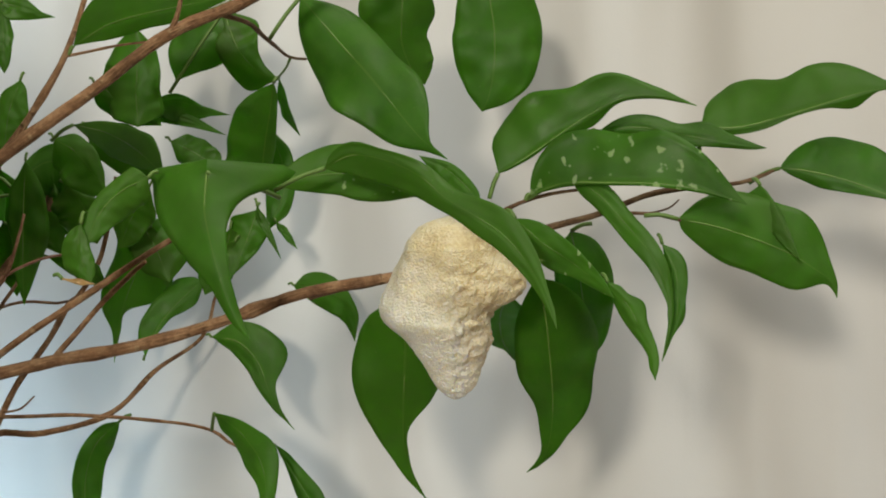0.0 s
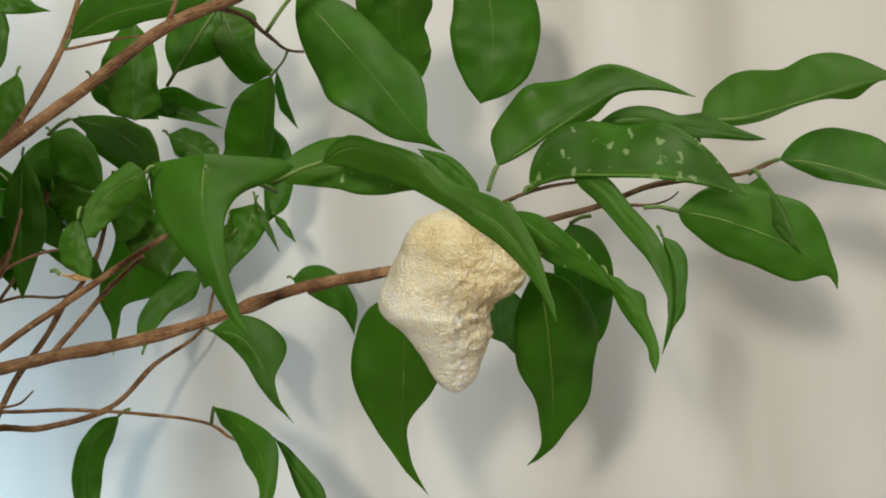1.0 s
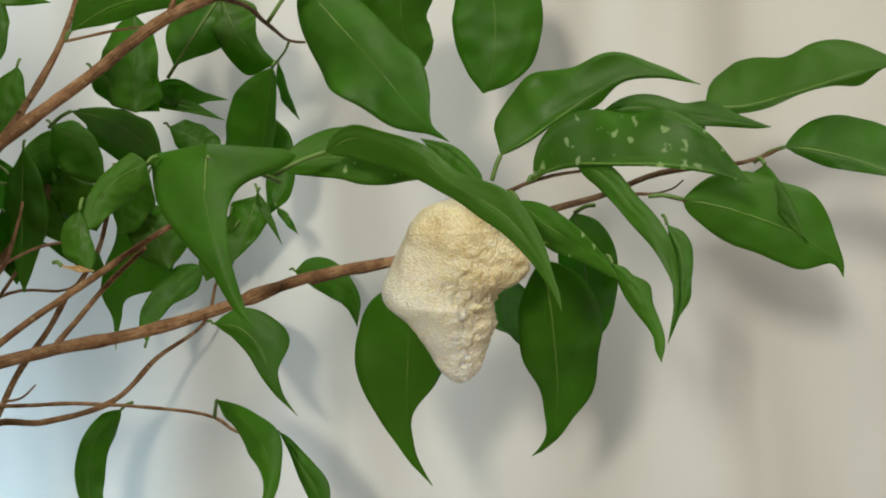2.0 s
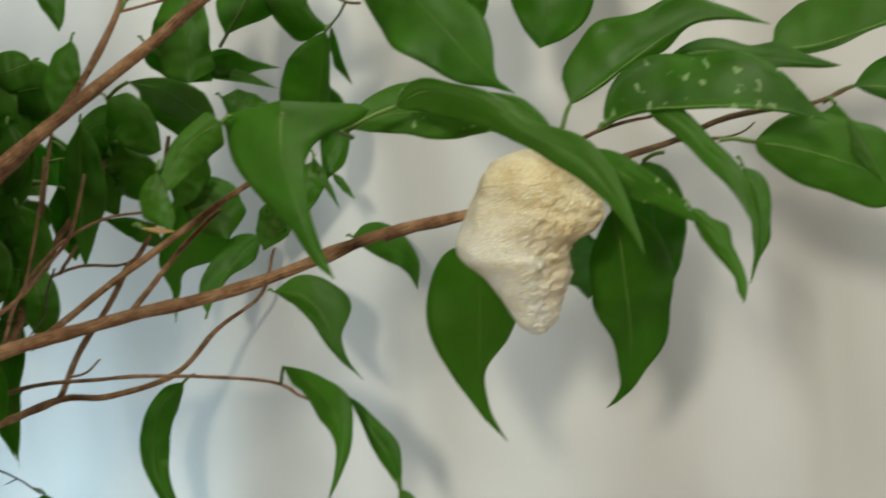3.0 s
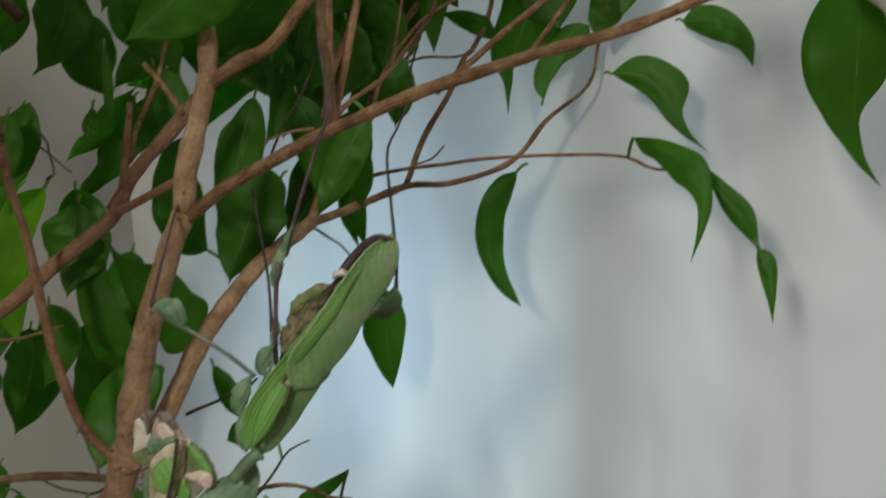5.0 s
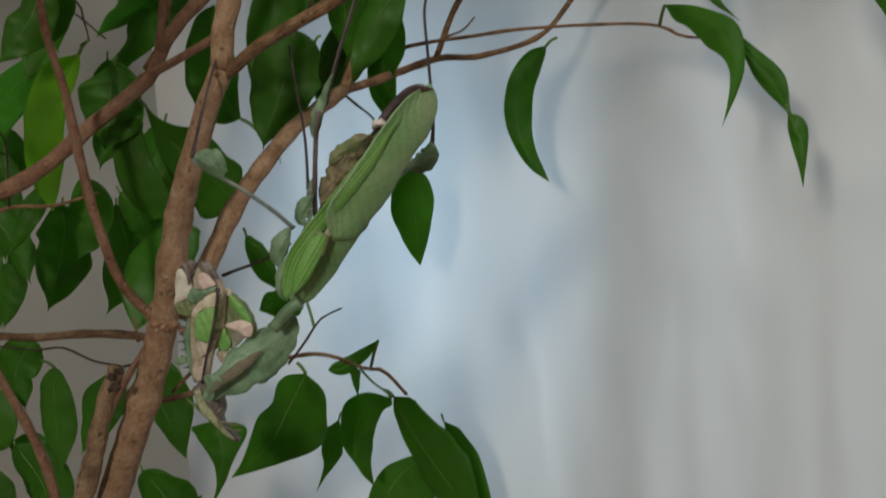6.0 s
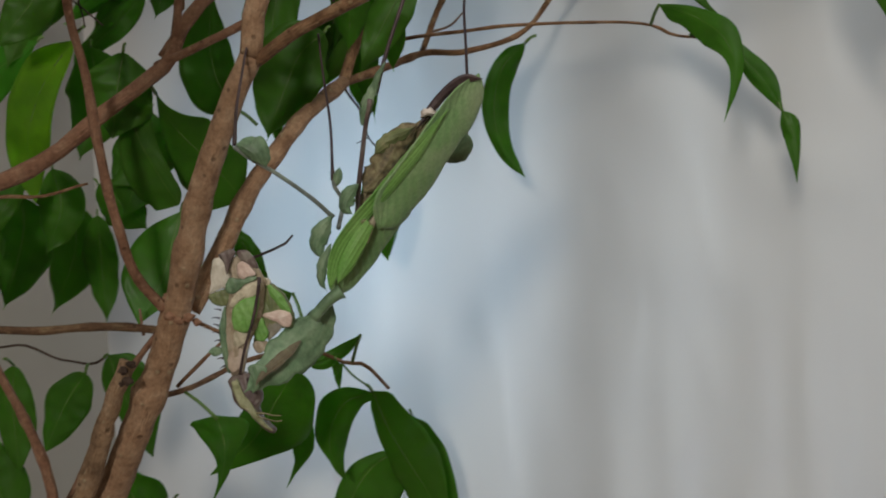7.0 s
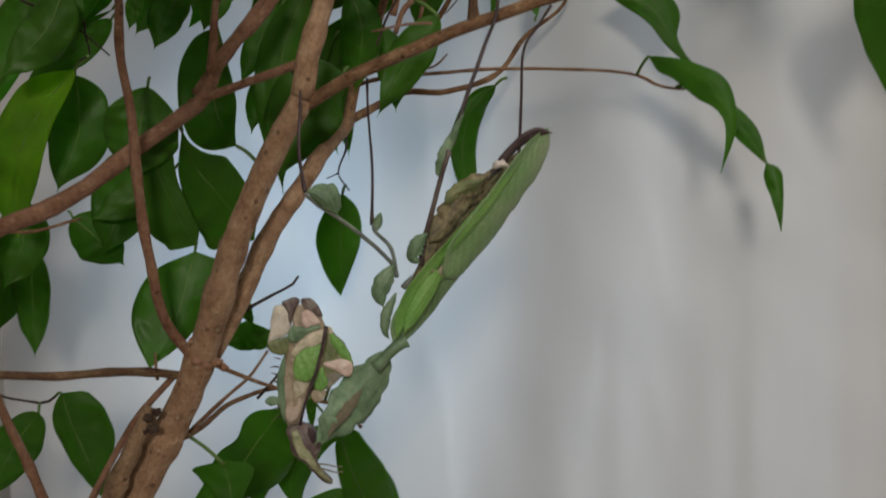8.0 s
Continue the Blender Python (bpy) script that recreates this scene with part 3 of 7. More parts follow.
midA_b = limb("branch", [(-0.256, 0.5, 1.144), (-0.251, 0.505, 1.164), (-0.243, 0.51, 1.183), (-0.238, 0.515, 1.201), (-0.234, 0.515, 1.213), (-0.22, 0.52, 1.226), (-0.199, 0.52, 1.246)], 1.72, 1.09, red_mat)
midB_b = limb("branch", [(-0.234, 0.515, 1.212), (-0.237, 0.51, 1.226), (-0.239, 0.51, 1.239), (-0.243, 0.51, 1.259)], 1.25, 0.78, red_mat)
midC_b = limb("branch", [(-0.255, 0.5, 1.136), (-0.249, 0.51, 1.148), (-0.23, 0.52, 1.161), (-0.216, 0.53, 1.178), (-0.206, 0.53, 1.19), (-0.198, 0.53, 1.216)], 1.33, 0.62, red_mat)
midD_b = limb("twig", [(-0.226, 0.52, 1.165), (-0.222, 0.525, 1.186), (-0.218, 0.525, 1.204), (-0.216, 0.53, 1.225)], 0.70, 0.47, red_mat)
midE_b = limb("twig", [(-0.266, 0.45, 1.131), (-0.261, 0.455, 1.143), (-0.254, 0.46, 1.153), (-0.247, 0.465, 1.169), (-0.246, 0.47, 1.185)], 0.62, 0.39, dark_mat)
midF_b = limb("twig", [(-0.215, 0.53, 1.174), (-0.22, 0.53, 1.162), (-0.221, 0.53, 1.153), (-0.229, 0.53, 1.144)], 0.55, 0.31, dark_mat)
midG_b = limb("twig", [(-0.243, 0.44, 1.14), (-0.253, 0.445, 1.14), (-0.268, 0.45, 1.137)], 0.70, 0.47, red_mat)
midH_b = limb("branch", [(-0.242, 0.53, 1.14), (-0.234, 0.535, 1.163), (-0.215, 0.54, 1.185), (-0.197, 0.55, 1.195), (-0.179, 0.56, 1.197)], 1.01, 0.62, red_mat)
scar_b = limb("twig", [(-0.051, 0.437, 1.184), (-0.039, 0.438, 1.187), (-0.031, 0.439, 1.188), (-0.023, 0.44, 1.19)], 2.1, 2.2, twig_mat)
leaf(topd_b, [(-0.0421, 0.425, 1.2319), (-0.0319, 0.4206, 1.2364), (-0.0189, 0.4161, 1.2345), (-0.0063, 0.4117, 1.2287), (0.0041, 0.4072, 1.2201), (0.0143, 0.4028, 1.214), (0.0243, 0.3983, 1.2074), (0.0322, 0.3939, 1.1983), (0.0379, 0.3894, 1.1883), (0.0426, 0.385, 1.1757)], [3.6, 7.8, 9.1, 8.0, 4.6, 5.7, 4.2, 2.1, 0.7], [2.9, 5.0, 3.6, 4.7, 4.9, 7.5, 4.9, 1.9, 1.4], 25, 10, stalk=(-0.0603, 0.42, 1.2237))
leaf(main_b, [(-0.0012, 0.45, 1.223), (-0.0205, 0.4462, 1.2275), (-0.0352, 0.4425, 1.2302), (-0.0498, 0.4387, 1.2294), (-0.0622, 0.435, 1.2256)], [1.0, 3.3, 6.6, 9.2, 11.0, 11.7, 10.0, 6.3, 2.4], [0.9, 3.0, 5.4, 8.5, 9.9, 8.3, 6.7, 4.2, 1.5], 20, 10, look_of="spots")
leaf(main_b, [(0.0138, 0.455, 1.2185), (0.007, 0.4583, 1.2263), (0.0002, 0.4617, 1.232), (-0.0108, 0.465, 1.2376)], [0.8, 2.2, 2.8, 3.1, 3.3, 3.0, 2.0, 1.0, 0.4], [1.9, 4.3, 5.0, 5.7, 5.7, 5.1, 3.6, 1.7, 0.6], 12, 12)
leaf(big_b, [(-0.0639, 0.5, 1.3068), (-0.0466, 0.493, 1.2866), (-0.0339, 0.486, 1.2727), (-0.0216, 0.479, 1.2576), (-0.0107, 0.472, 1.2449), (0.0004, 0.465, 1.2361)], [3.5, 9.9, 14.7, 17.9, 20.3, 15.1, 10.9, 3.2, 1.1], [2.3, 7.5, 12.4, 13.9, 13.7, 15.5, 10.0, 1.5, 0.5], 8, 22)
leaf(big_b, [(-0.0225, 0.53, 1.3242), (-0.0246, 0.535, 1.3025), (-0.025, 0.54, 1.2905), (-0.021, 0.545, 1.2795), (-0.0158, 0.55, 1.2734)], [4.6, 15.1, 18.5, 20.7, 18.7, 12.7, 8.2, 3.1, 1.0], [3.8, 10.5, 12.6, 14.2, 11.1, 12.0, 11.5, 10.3, 6.8], 15, 20)
leaf(big_b, [(0.0122, 0.55, 1.3307), (0.0143, 0.552, 1.3117), (0.0161, 0.554, 1.2965), (0.0154, 0.556, 1.2786), (0.0128, 0.558, 1.2671), (0.0098, 0.56, 1.2613)], [5.0, 12.3, 14.2, 17.0, 19.5, 18.8, 16.0, 10.8, 6.5], [4.2, 13.9, 18.2, 20.6, 22.0, 20.7, 17.5, 9.4, 2.5], 12, 8)
leaf(tipb_b, [(0.0213, 0.445, 1.2298), (0.0317, 0.4438, 1.2354), (0.0435, 0.4427, 1.2433), (0.0552, 0.4415, 1.2509), (0.0678, 0.4403, 1.257), (0.0813, 0.4392, 1.2577), (0.0953, 0.438, 1.2538)], [0.7, 1.0, 1.1, 0.8, 4.4, 1.4, 1.2, 0.8, 0.3], [10.4, 15.1, 18.0, 19.7, 12.9, 11.1, 4.9, 1.8, 0.7], 35, 12, stalk=(0.0177, 0.445, 1.2201))
leaf(tipb_b, [(0.0333, 0.442, 1.2214), (0.0464, 0.4352, 1.2254), (0.0628, 0.4284, 1.2253), (0.0789, 0.424, 1.2247), (0.0949, 0.422, 1.2222), (0.111, 0.42, 1.2169)], [0.3, 1.0, 1.3, 1.0, 1.0, 1.1, 1.1, 0.7, 0.3], [5.5, 11.9, 18.4, 20.0, 18.3, 19.4, 13.3, 6.1, 2.2], 20, 10, stalk=(0.0315, 0.442, 1.2193), look_of="spots")
leaf(tip_b, [(0.0598, 0.465, 1.246), (0.0756, 0.4637, 1.2476), (0.0907, 0.4625, 1.2447), (0.1058, 0.4612, 1.2416), (0.1243, 0.46, 1.2386)], [0.8, 2.7, 4.9, 5.8, 5.4, 3.2, 2.1, 1.6, 0.9], [1.1, 3.4, 5.0, 5.3, 4.2, 6.8, 3.9, 1.9, 0.7], 20, 20)
leaf(tip_b, [(0.1003, 0.47, 1.2474), (0.1152, 0.467, 1.2472), (0.13, 0.464, 1.2506), (0.1445, 0.461, 1.2547), (0.1609, 0.458, 1.2594), (0.1738, 0.455, 1.2606)], [1.2, 2.5, 2.8, 2.8, 1.3, 1.9, 5.0, 0.8, 0.3], [8.7, 14.4, 18.0, 18.1, 14.6, 16.3, 14.0, 6.5, 2.3], 15, 35)
leaf(tip_b, [(0.1309, 0.47, 1.231), (0.1411, 0.4662, 1.2297), (0.1554, 0.4625, 1.2257), (0.169, 0.4587, 1.2201), (0.1801, 0.455, 1.2141)], [0.8, 2.7, 4.2, 5.4, 4.7, 3.3, 1.7, 0.9, 0.3], [3.1, 7.7, 12.4, 15.8, 16.8, 16.2, 12.5, 6.6, 2.4], 12, 25, stalk=(0.1189, 0.47, 1.2252))
leaf(tipc_b, [(0.0899, 0.455, 1.2116), (0.1049, 0.4555, 1.2084), (0.12, 0.456, 1.2032), (0.1328, 0.4565, 1.1977), (0.1415, 0.457, 1.1922), (0.1479, 0.4575, 1.1873), (0.1504, 0.458, 1.1808)], [3.7, 7.1, 10.5, 12.7, 12.6, 12.8, 11.0, 2.8, 0.6], [3.3, 9.0, 13.7, 16.3, 16.3, 16.5, 10.0, 3.1, 1.2], 15, 15, stalk=(0.0769, 0.455, 1.213))
leaf(tip_b, [(0.1225, 0.465, 1.2244), (0.127, 0.4593, 1.2162), (0.1313, 0.4537, 1.2054), (0.1349, 0.448, 1.1958)], [7.0, 7.0, 7.0, 6.8, 6.0, 4.7, 3.6, 1.8, 0.7], [0.4, 0.9, 0.9, 1.3, 1.6, 1.3, 0.9, 0.4, 0.3], 30, 30)
leaf(tipb_b, [(0.049, 0.438, 1.2276), (0.0587, 0.4287, 1.221), (0.0684, 0.4193, 1.2097), (0.0767, 0.41, 1.1988), (0.0813, 0.4073, 1.1879), (0.0826, 0.4047, 1.1782), (0.0792, 0.402, 1.1627)], [1.9, 4.0, 4.4, 4.2, 4.3, 3.0, 1.3, 0.6, 0.3], [2.4, 4.6, 5.0, 4.3, 4.4, 3.3, 1.0, 0.5, 0.3], 10, 30, stalk=(0.0326, 0.443, 1.2199))
leaf(tip_b, [(0.0813, 0.425, 1.2029), (0.0855, 0.42, 1.1932), (0.0859, 0.415, 1.1834), (0.0844, 0.41, 1.1738), (0.0794, 0.405, 1.1627)], [0.4, 1.3, 2.5, 3.5, 3.4, 3.2, 1.9, 0.9, 0.3], [1.2, 3.8, 4.7, 4.0, 2.9, 2.8, 0.5, 0.3, 0.3], 40, 20)
leaf(main_b, [(0.0276, 0.445, 1.2123), (0.0378, 0.4367, 1.2034), (0.0482, 0.4285, 1.1966), (0.0561, 0.4203, 1.1904), (0.0632, 0.412, 1.1841)], [0.8, 2.4, 4.9, 6.7, 6.6, 4.4, 3.1, 1.8, 0.7], [1.6, 4.0, 5.9, 6.4, 5.6, 4.3, 3.2, 1.9, 0.7], 25, 10, look_of="spots")
leaf(main_b, [(0.0613, 0.418, 1.1894), (0.0679, 0.4135, 1.1816), (0.0725, 0.409, 1.1729), (0.0761, 0.4045, 1.1644), (0.0766, 0.4, 1.1564)], [0.6, 2.2, 3.6, 4.3, 3.7, 2.5, 1.7, 1.7, 0.7], [1.0, 2.5, 2.8, 5.5, 3.5, 2.8, 2.2, 1.5, 0.6], 40, 15)
leaf(main_b, [(0.0358, 0.47, 1.1885), (0.0386, 0.4767, 1.1726), (0.04, 0.4833, 1.1581), (0.0413, 0.49, 1.1386), (0.0407, 0.494, 1.125), (0.0383, 0.498, 1.1131), (0.0301, 0.502, 1.1042)], [3.1, 7.9, 12.4, 14.0, 13.6, 7.5, 4.5, 1.7, 0.3], [6.5, 13.2, 18.0, 20.8, 17.5, 14.9, 6.8, 2.1, 1.3], 14, 14)
leaf(tip_b, [(0.049, 0.475, 1.2068), (0.052, 0.49, 1.1948), (0.0541, 0.505, 1.1798), (0.0568, 0.52, 1.1641), (0.0596, 0.535, 1.1496)], [2.1, 7.2, 8.9, 10.5, 10.1, 8.9, 5.7, 2.7, 1.0], [3.5, 8.0, 11.3, 13.7, 13.9, 12.2, 9.6, 5.8, 2.1], 15, 15, stalk=(0.0576, 0.475, 1.2099))
leaf(main_b, [(0.0237, 0.48, 1.1816), (0.0196, 0.4967, 1.1711), (0.0201, 0.5133, 1.1587), (0.0255, 0.53, 1.1477)], [0.4, 1.1, 2.2, 3.6, 5.1, 6.4, 1.4, 0.7, 0.3], [2.2, 8.3, 10.5, 11.2, 11.5, 11.5, 11.1, 7.3, 2.5], 15, 15)
leaf(main_b, [(-0.0188, 0.47, 1.1791), (-0.0183, 0.4767, 1.1636), (-0.0199, 0.4833, 1.1442), (-0.021, 0.49, 1.1291), (-0.021, 0.493, 1.1167), (-0.0186, 0.496, 1.1042), (-0.012, 0.499, 1.0923)], [11.0, 17.3, 20.8, 22.6, 20.4, 13.4, 5.8, 2.0, 0.7], [2.8, 7.2, 11.4, 15.3, 11.2, 2.3, 1.3, 0.9, 0.3], 10, 18)
leaf(topd_b, [(-0.0766, 0.385, 1.2299), (-0.0761, 0.3798, 1.2173), (-0.0724, 0.3746, 1.2041), (-0.0681, 0.3716, 1.1909), (-0.0642, 0.3708, 1.1815), (-0.0592, 0.37, 1.1741)], [22.0, 21.4, 18.9, 14.5, 10.8, 5.4, 3.4, 2.0, 0.8], [25.3, 24.7, 13.0, 6.9, 4.5, 3.2, 2.6, 1.6, 0.6], 22, 26, stalk=(-0.0562, 0.41, 1.2211), lobes=5.0)
leaf(topd_b, [(-0.097, 0.385, 1.2282), (-0.105, 0.3807, 1.2238), (-0.111, 0.3763, 1.2168), (-0.1151, 0.372, 1.206)], [2.8, 5.7, 5.3, 4.9, 4.7, 3.8, 3.6, 2.8, 1.1], [2.1, 6.3, 7.1, 7.4, 7.3, 6.6, 5.3, 3.7, 2.1], 10, 30)
leaf(topd_b, [(-0.1164, 0.372, 1.2127), (-0.1172, 0.3713, 1.2064), (-0.1161, 0.3707, 1.2007), (-0.1124, 0.37, 1.1932)], [0.9, 2.8, 4.4, 6.2, 7.3, 7.3, 4.6, 2.0, 0.7], [0.4, 1.4, 2.7, 3.6, 4.0, 4.0, 3.4, 2.3, 0.8], 20, 15)
leaf(topd_b, [(-0.1224, 0.37, 1.1944), (-0.1166, 0.37, 1.1934), (-0.1114, 0.37, 1.1926)], [0.3, 0.3, 0.5, 0.8, 1.1, 1.1, 0.7, 0.3, 0.3], [0.3, 0.3, 0.4, 0.7, 1.1, 0.9, 0.5, 0.3, 0.3], 12, 12, look_of="dry")
leaf(low_b, [(-0.1323, 0.61, 1.1519), (-0.1177, 0.6048, 1.15), (-0.1065, 0.5996, 1.1405), (-0.0999, 0.5944, 1.127), (-0.0933, 0.5892, 1.1164), (-0.0851, 0.584, 1.1086)], [0.9, 4.3, 6.8, 7.2, 6.5, 4.8, 2.5, 0.6, 0.3], [1.7, 5.5, 10.2, 12.7, 13.5, 4.3, 1.8, 1.0, 0.3], 10, 30)
leaf(main_b, [(-0.0945, 0.638, 1.1764), (-0.0802, 0.6335, 1.1753), (-0.0676, 0.629, 1.1696), (-0.0602, 0.6245, 1.1611), (-0.0597, 0.62, 1.1483)], [3.2, 5.7, 8.4, 9.7, 9.7, 8.4, 7.3, 3.8, 1.2], [2.1, 5.9, 7.8, 7.9, 6.2, 3.6, 1.8, 0.7, 0.3], 15, 20)
leaf(bigtwigc_b, [(-0.0918, 0.578, 1.2777), (-0.0955, 0.587, 1.2642), (-0.0998, 0.596, 1.2509), (-0.1043, 0.605, 1.23)], [2.7, 8.3, 13.2, 16.6, 19.6, 20.8, 20.9, 20.5, 18.3], [1.0, 2.2, 2.6, 3.3, 4.3, 4.6, 4.1, 2.8, 1.0], 12, 40, stalk=(-0.0909, 0.578, 1.2791))
leaf(big_b, [(-0.1024, 0.62, 1.2573), (-0.0962, 0.62, 1.2404), (-0.0958, 0.62, 1.2244), (-0.1049, 0.62, 1.2055)], [1.0, 3.5, 6.8, 9.1, 10.4, 10.1, 7.4, 3.5, 1.2], [1.7, 3.4, 5.5, 5.8, 5.2, 5.3, 5.4, 2.6, 1.0], 12, 12)
leaf(bigtwigc_b, [(-0.0894, 0.58, 1.2806), (-0.0904, 0.6, 1.2679), (-0.0868, 0.62, 1.2545)], [0.3, 1.0, 1.9, 2.6, 2.7, 3.5, 2.1, 1.1, 0.4], [0.3, 0.9, 1.8, 2.1, 1.9, 1.6, 1.1, 0.5, 0.3], 12, 12)
leaf(big_b, [(-0.1168, 0.6, 1.3218), (-0.13, 0.6, 1.3052), (-0.1383, 0.6, 1.2927), (-0.1457, 0.6, 1.2818)], [0.9, 3.1, 6.2, 10.3, 13.4, 14.5, 12.7, 7.9, 2.9], [2.1, 7.2, 14.5, 15.9, 16.9, 12.9, 7.8, 3.7, 1.3], 15, 15, stalk=(-0.1492, 0.6, 1.2759))
leaf(big_b, [(-0.1212, 0.6, 1.3163), (-0.1143, 0.6, 1.2979), (-0.1044, 0.6, 1.2864), (-0.0936, 0.6, 1.2814)], [1.0, 3.1, 6.1, 9.7, 10.7, 11.2, 11.0, 4.2, 1.6], [2.4, 8.3, 13.6, 13.1, 10.8, 6.8, 4.6, 2.6, 0.9], 12, 12)
leaf(big_b, [(-0.166, 0.6, 1.3093), (-0.1655, 0.6, 1.2918), (-0.1666, 0.6, 1.2762), (-0.1655, 0.6, 1.2591)], [3.1, 8.8, 13.9, 16.5, 18.0, 17.2, 15.4, 13.4, 5.0], [1.3, 4.2, 8.1, 9.9, 12.3, 12.5, 12.9, 12.3, 4.4], 15, 15)
leaf(big_b, [(-0.1663, 0.62, 1.2714), (-0.1514, 0.6233, 1.2735), (-0.1388, 0.6267, 1.2694), (-0.1256, 0.63, 1.2665)], [1.4, 4.9, 9.7, 10.6, 9.6, 6.1, 2.7, 1.3, 0.5], [0.6, 1.8, 3.6, 4.2, 3.1, 1.9, 1.4, 0.7, 0.3], 12, 12)
leaf(back_b, [(-0.17, 0.52, 1.2905), (-0.1486, 0.51, 1.2992), (-0.1206, 0.5, 1.3033), (-0.0888, 0.49, 1.3066)], [0.7, 2.7, 5.5, 6.8, 6.1, 6.2, 4.5, 2.1, 0.8], [2.8, 8.4, 12.8, 16.1, 16.9, 14.4, 11.0, 5.2, 1.9], 15, 10, stalk=(-0.1721, 0.52, 1.2865))
leaf(back_b, [(-0.2, 0.5, 1.3086), (-0.1851, 0.5, 1.3049), (-0.1709, 0.5, 1.3005)], [0.6, 1.9, 3.9, 6.3, 5.6, 4.2, 2.7, 1.3, 0.5], [0.7, 2.4, 4.8, 6.4, 4.7, 2.7, 0.8, 0.4, 0.3], 12, 12)
leaf(back_b, [(-0.1945, 0.5, 1.3073), (-0.1939, 0.5, 1.2915), (-0.1937, 0.5, 1.2769)], [0.9, 3.2, 6.4, 8.5, 8.7, 8.0, 5.0, 2.4, 0.9], [0.4, 1.3, 2.7, 3.4, 4.1, 3.7, 2.9, 1.8, 0.7], 12, 12)
leaf(back_b, [(-0.2104, 0.56, 1.2798), (-0.2165, 0.56, 1.2643), (-0.2198, 0.56, 1.2415)], [0.9, 2.8, 5.6, 7.1, 8.4, 8.7, 5.4, 2.6, 1.0], [2.2, 5.0, 6.9, 8.9, 9.2, 8.9, 7.6, 3.6, 1.3], 12, 12)
leaf(big_b, [(-0.1778, 0.54, 1.2569), (-0.1684, 0.56, 1.2539), (-0.161, 0.58, 1.2469), (-0.1523, 0.6, 1.2342)], [0.9, 3.1, 6.2, 8.8, 10.5, 9.6, 7.4, 3.6, 1.3], [0.7, 2.4, 4.3, 6.3, 8.2, 8.7, 6.9, 3.3, 1.2], 15, 20, stalk=(-0.1886, 0.54, 1.2495))
leaf(big_b, [(-0.1575, 0.63, 1.2533), (-0.1461, 0.63, 1.2478), (-0.1311, 0.63, 1.2382)], [1.2, 4.0, 8.0, 9.0, 9.4, 9.3, 5.8, 2.8, 1.0], [1.1, 3.4, 6.9, 7.4, 8.4, 8.1, 7.9, 5.9, 2.2], 12, 12)
leaf(back_b, [(-0.202, 0.58, 1.253), (-0.1894, 0.58, 1.2445), (-0.1764, 0.58, 1.2263)], [3.2, 12.2, 13.5, 14.3, 14.5, 14.2, 11.9, 9.0, 5.7], [1.2, 3.6, 7.0, 7.2, 7.7, 6.3, 4.9, 2.4, 0.9], 12, 12)
leaf(back_b, [(-0.2126, 0.57, 1.2417), (-0.2158, 0.5733, 1.2157), (-0.2177, 0.5767, 1.1907), (-0.2185, 0.58, 1.171)], [1.0, 3.3, 6.6, 7.5, 8.0, 6.7, 4.7, 2.4, 0.9], [1.6, 5.3, 9.5, 11.6, 12.8, 9.7, 6.3, 3.1, 1.1], 12, 12)
leaf(rise_b, [(-0.2031, 0.6, 1.2311), (-0.1957, 0.605, 1.2182), (-0.1912, 0.61, 1.2001)], [3.5, 12.9, 14.6, 15.4, 15.7, 15.6, 15.2, 8.3, 2.9], [0.6, 1.9, 3.8, 6.6, 8.9, 9.0, 7.6, 3.7, 1.4], 12, 12)
leaf(rise_b, [(-0.1684, 0.63, 1.2087), (-0.177, 0.6333, 1.1879), (-0.1874, 0.6367, 1.1629), (-0.1931, 0.64, 1.1357)], [9.0, 14.6, 15.7, 15.6, 15.5, 13.0, 4.4, 1.8, 0.6], [5.2, 13.1, 18.7, 19.3, 15.7, 2.1, 1.2, 0.4, 0.3], 14, 14)
leaf(rise_b, [(-0.17, 0.62, 1.1414), (-0.1644, 0.6267, 1.1564), (-0.154, 0.6333, 1.1699), (-0.1441, 0.64, 1.1793)], [0.3, 0.4, 0.8, 2.2, 2.8, 5.8, 7.1, 4.5, 1.9], [2.0, 6.3, 8.5, 9.5, 10.1, 10.1, 10.4, 7.0, 3.7], 12, 12)
leaf(rise_b, [(-0.1784, 0.63, 1.2164), (-0.1681, 0.63, 1.1999), (-0.1593, 0.63, 1.179)], [1.4, 4.7, 9.5, 12.4, 13.4, 14.0, 11.3, 5.4, 1.9], [1.0, 3.4, 6.8, 11.6, 15.7, 15.2, 15.0, 8.3, 3.1], 12, 12)
leaf(rise_b, [(-0.1098, 0.62, 1.2167), (-0.116, 0.62, 1.1998), (-0.1252, 0.62, 1.1808)], [1.8, 6.0, 12.1, 11.8, 10.5, 8.9, 5.7, 2.7, 1.0], [2.6, 8.4, 10.1, 8.7, 7.4, 5.5, 3.4, 1.6, 0.6], 12, 12)
leaf(rise_b, [(-0.1054, 0.6, 1.2186), (-0.1007, 0.6, 1.2073), (-0.0938, 0.6, 1.1922)], [0.7, 2.2, 3.3, 2.7, 2.1, 1.6, 1.0, 0.5, 0.3], [0.3, 0.7, 1.5, 1.7, 1.7, 1.5, 0.9, 0.4, 0.3], 12, 12)
leaf(rise_b, [(-0.1001, 0.62, 1.2107), (-0.0952, 0.62, 1.2048), (-0.0891, 0.62, 1.1963)], [0.3, 1.1, 2.1, 2.2, 2.2, 2.1, 1.4, 0.7, 0.3], [0.3, 0.8, 1.6, 2.1, 1.8, 1.7, 1.1, 0.5, 0.3], 12, 12)
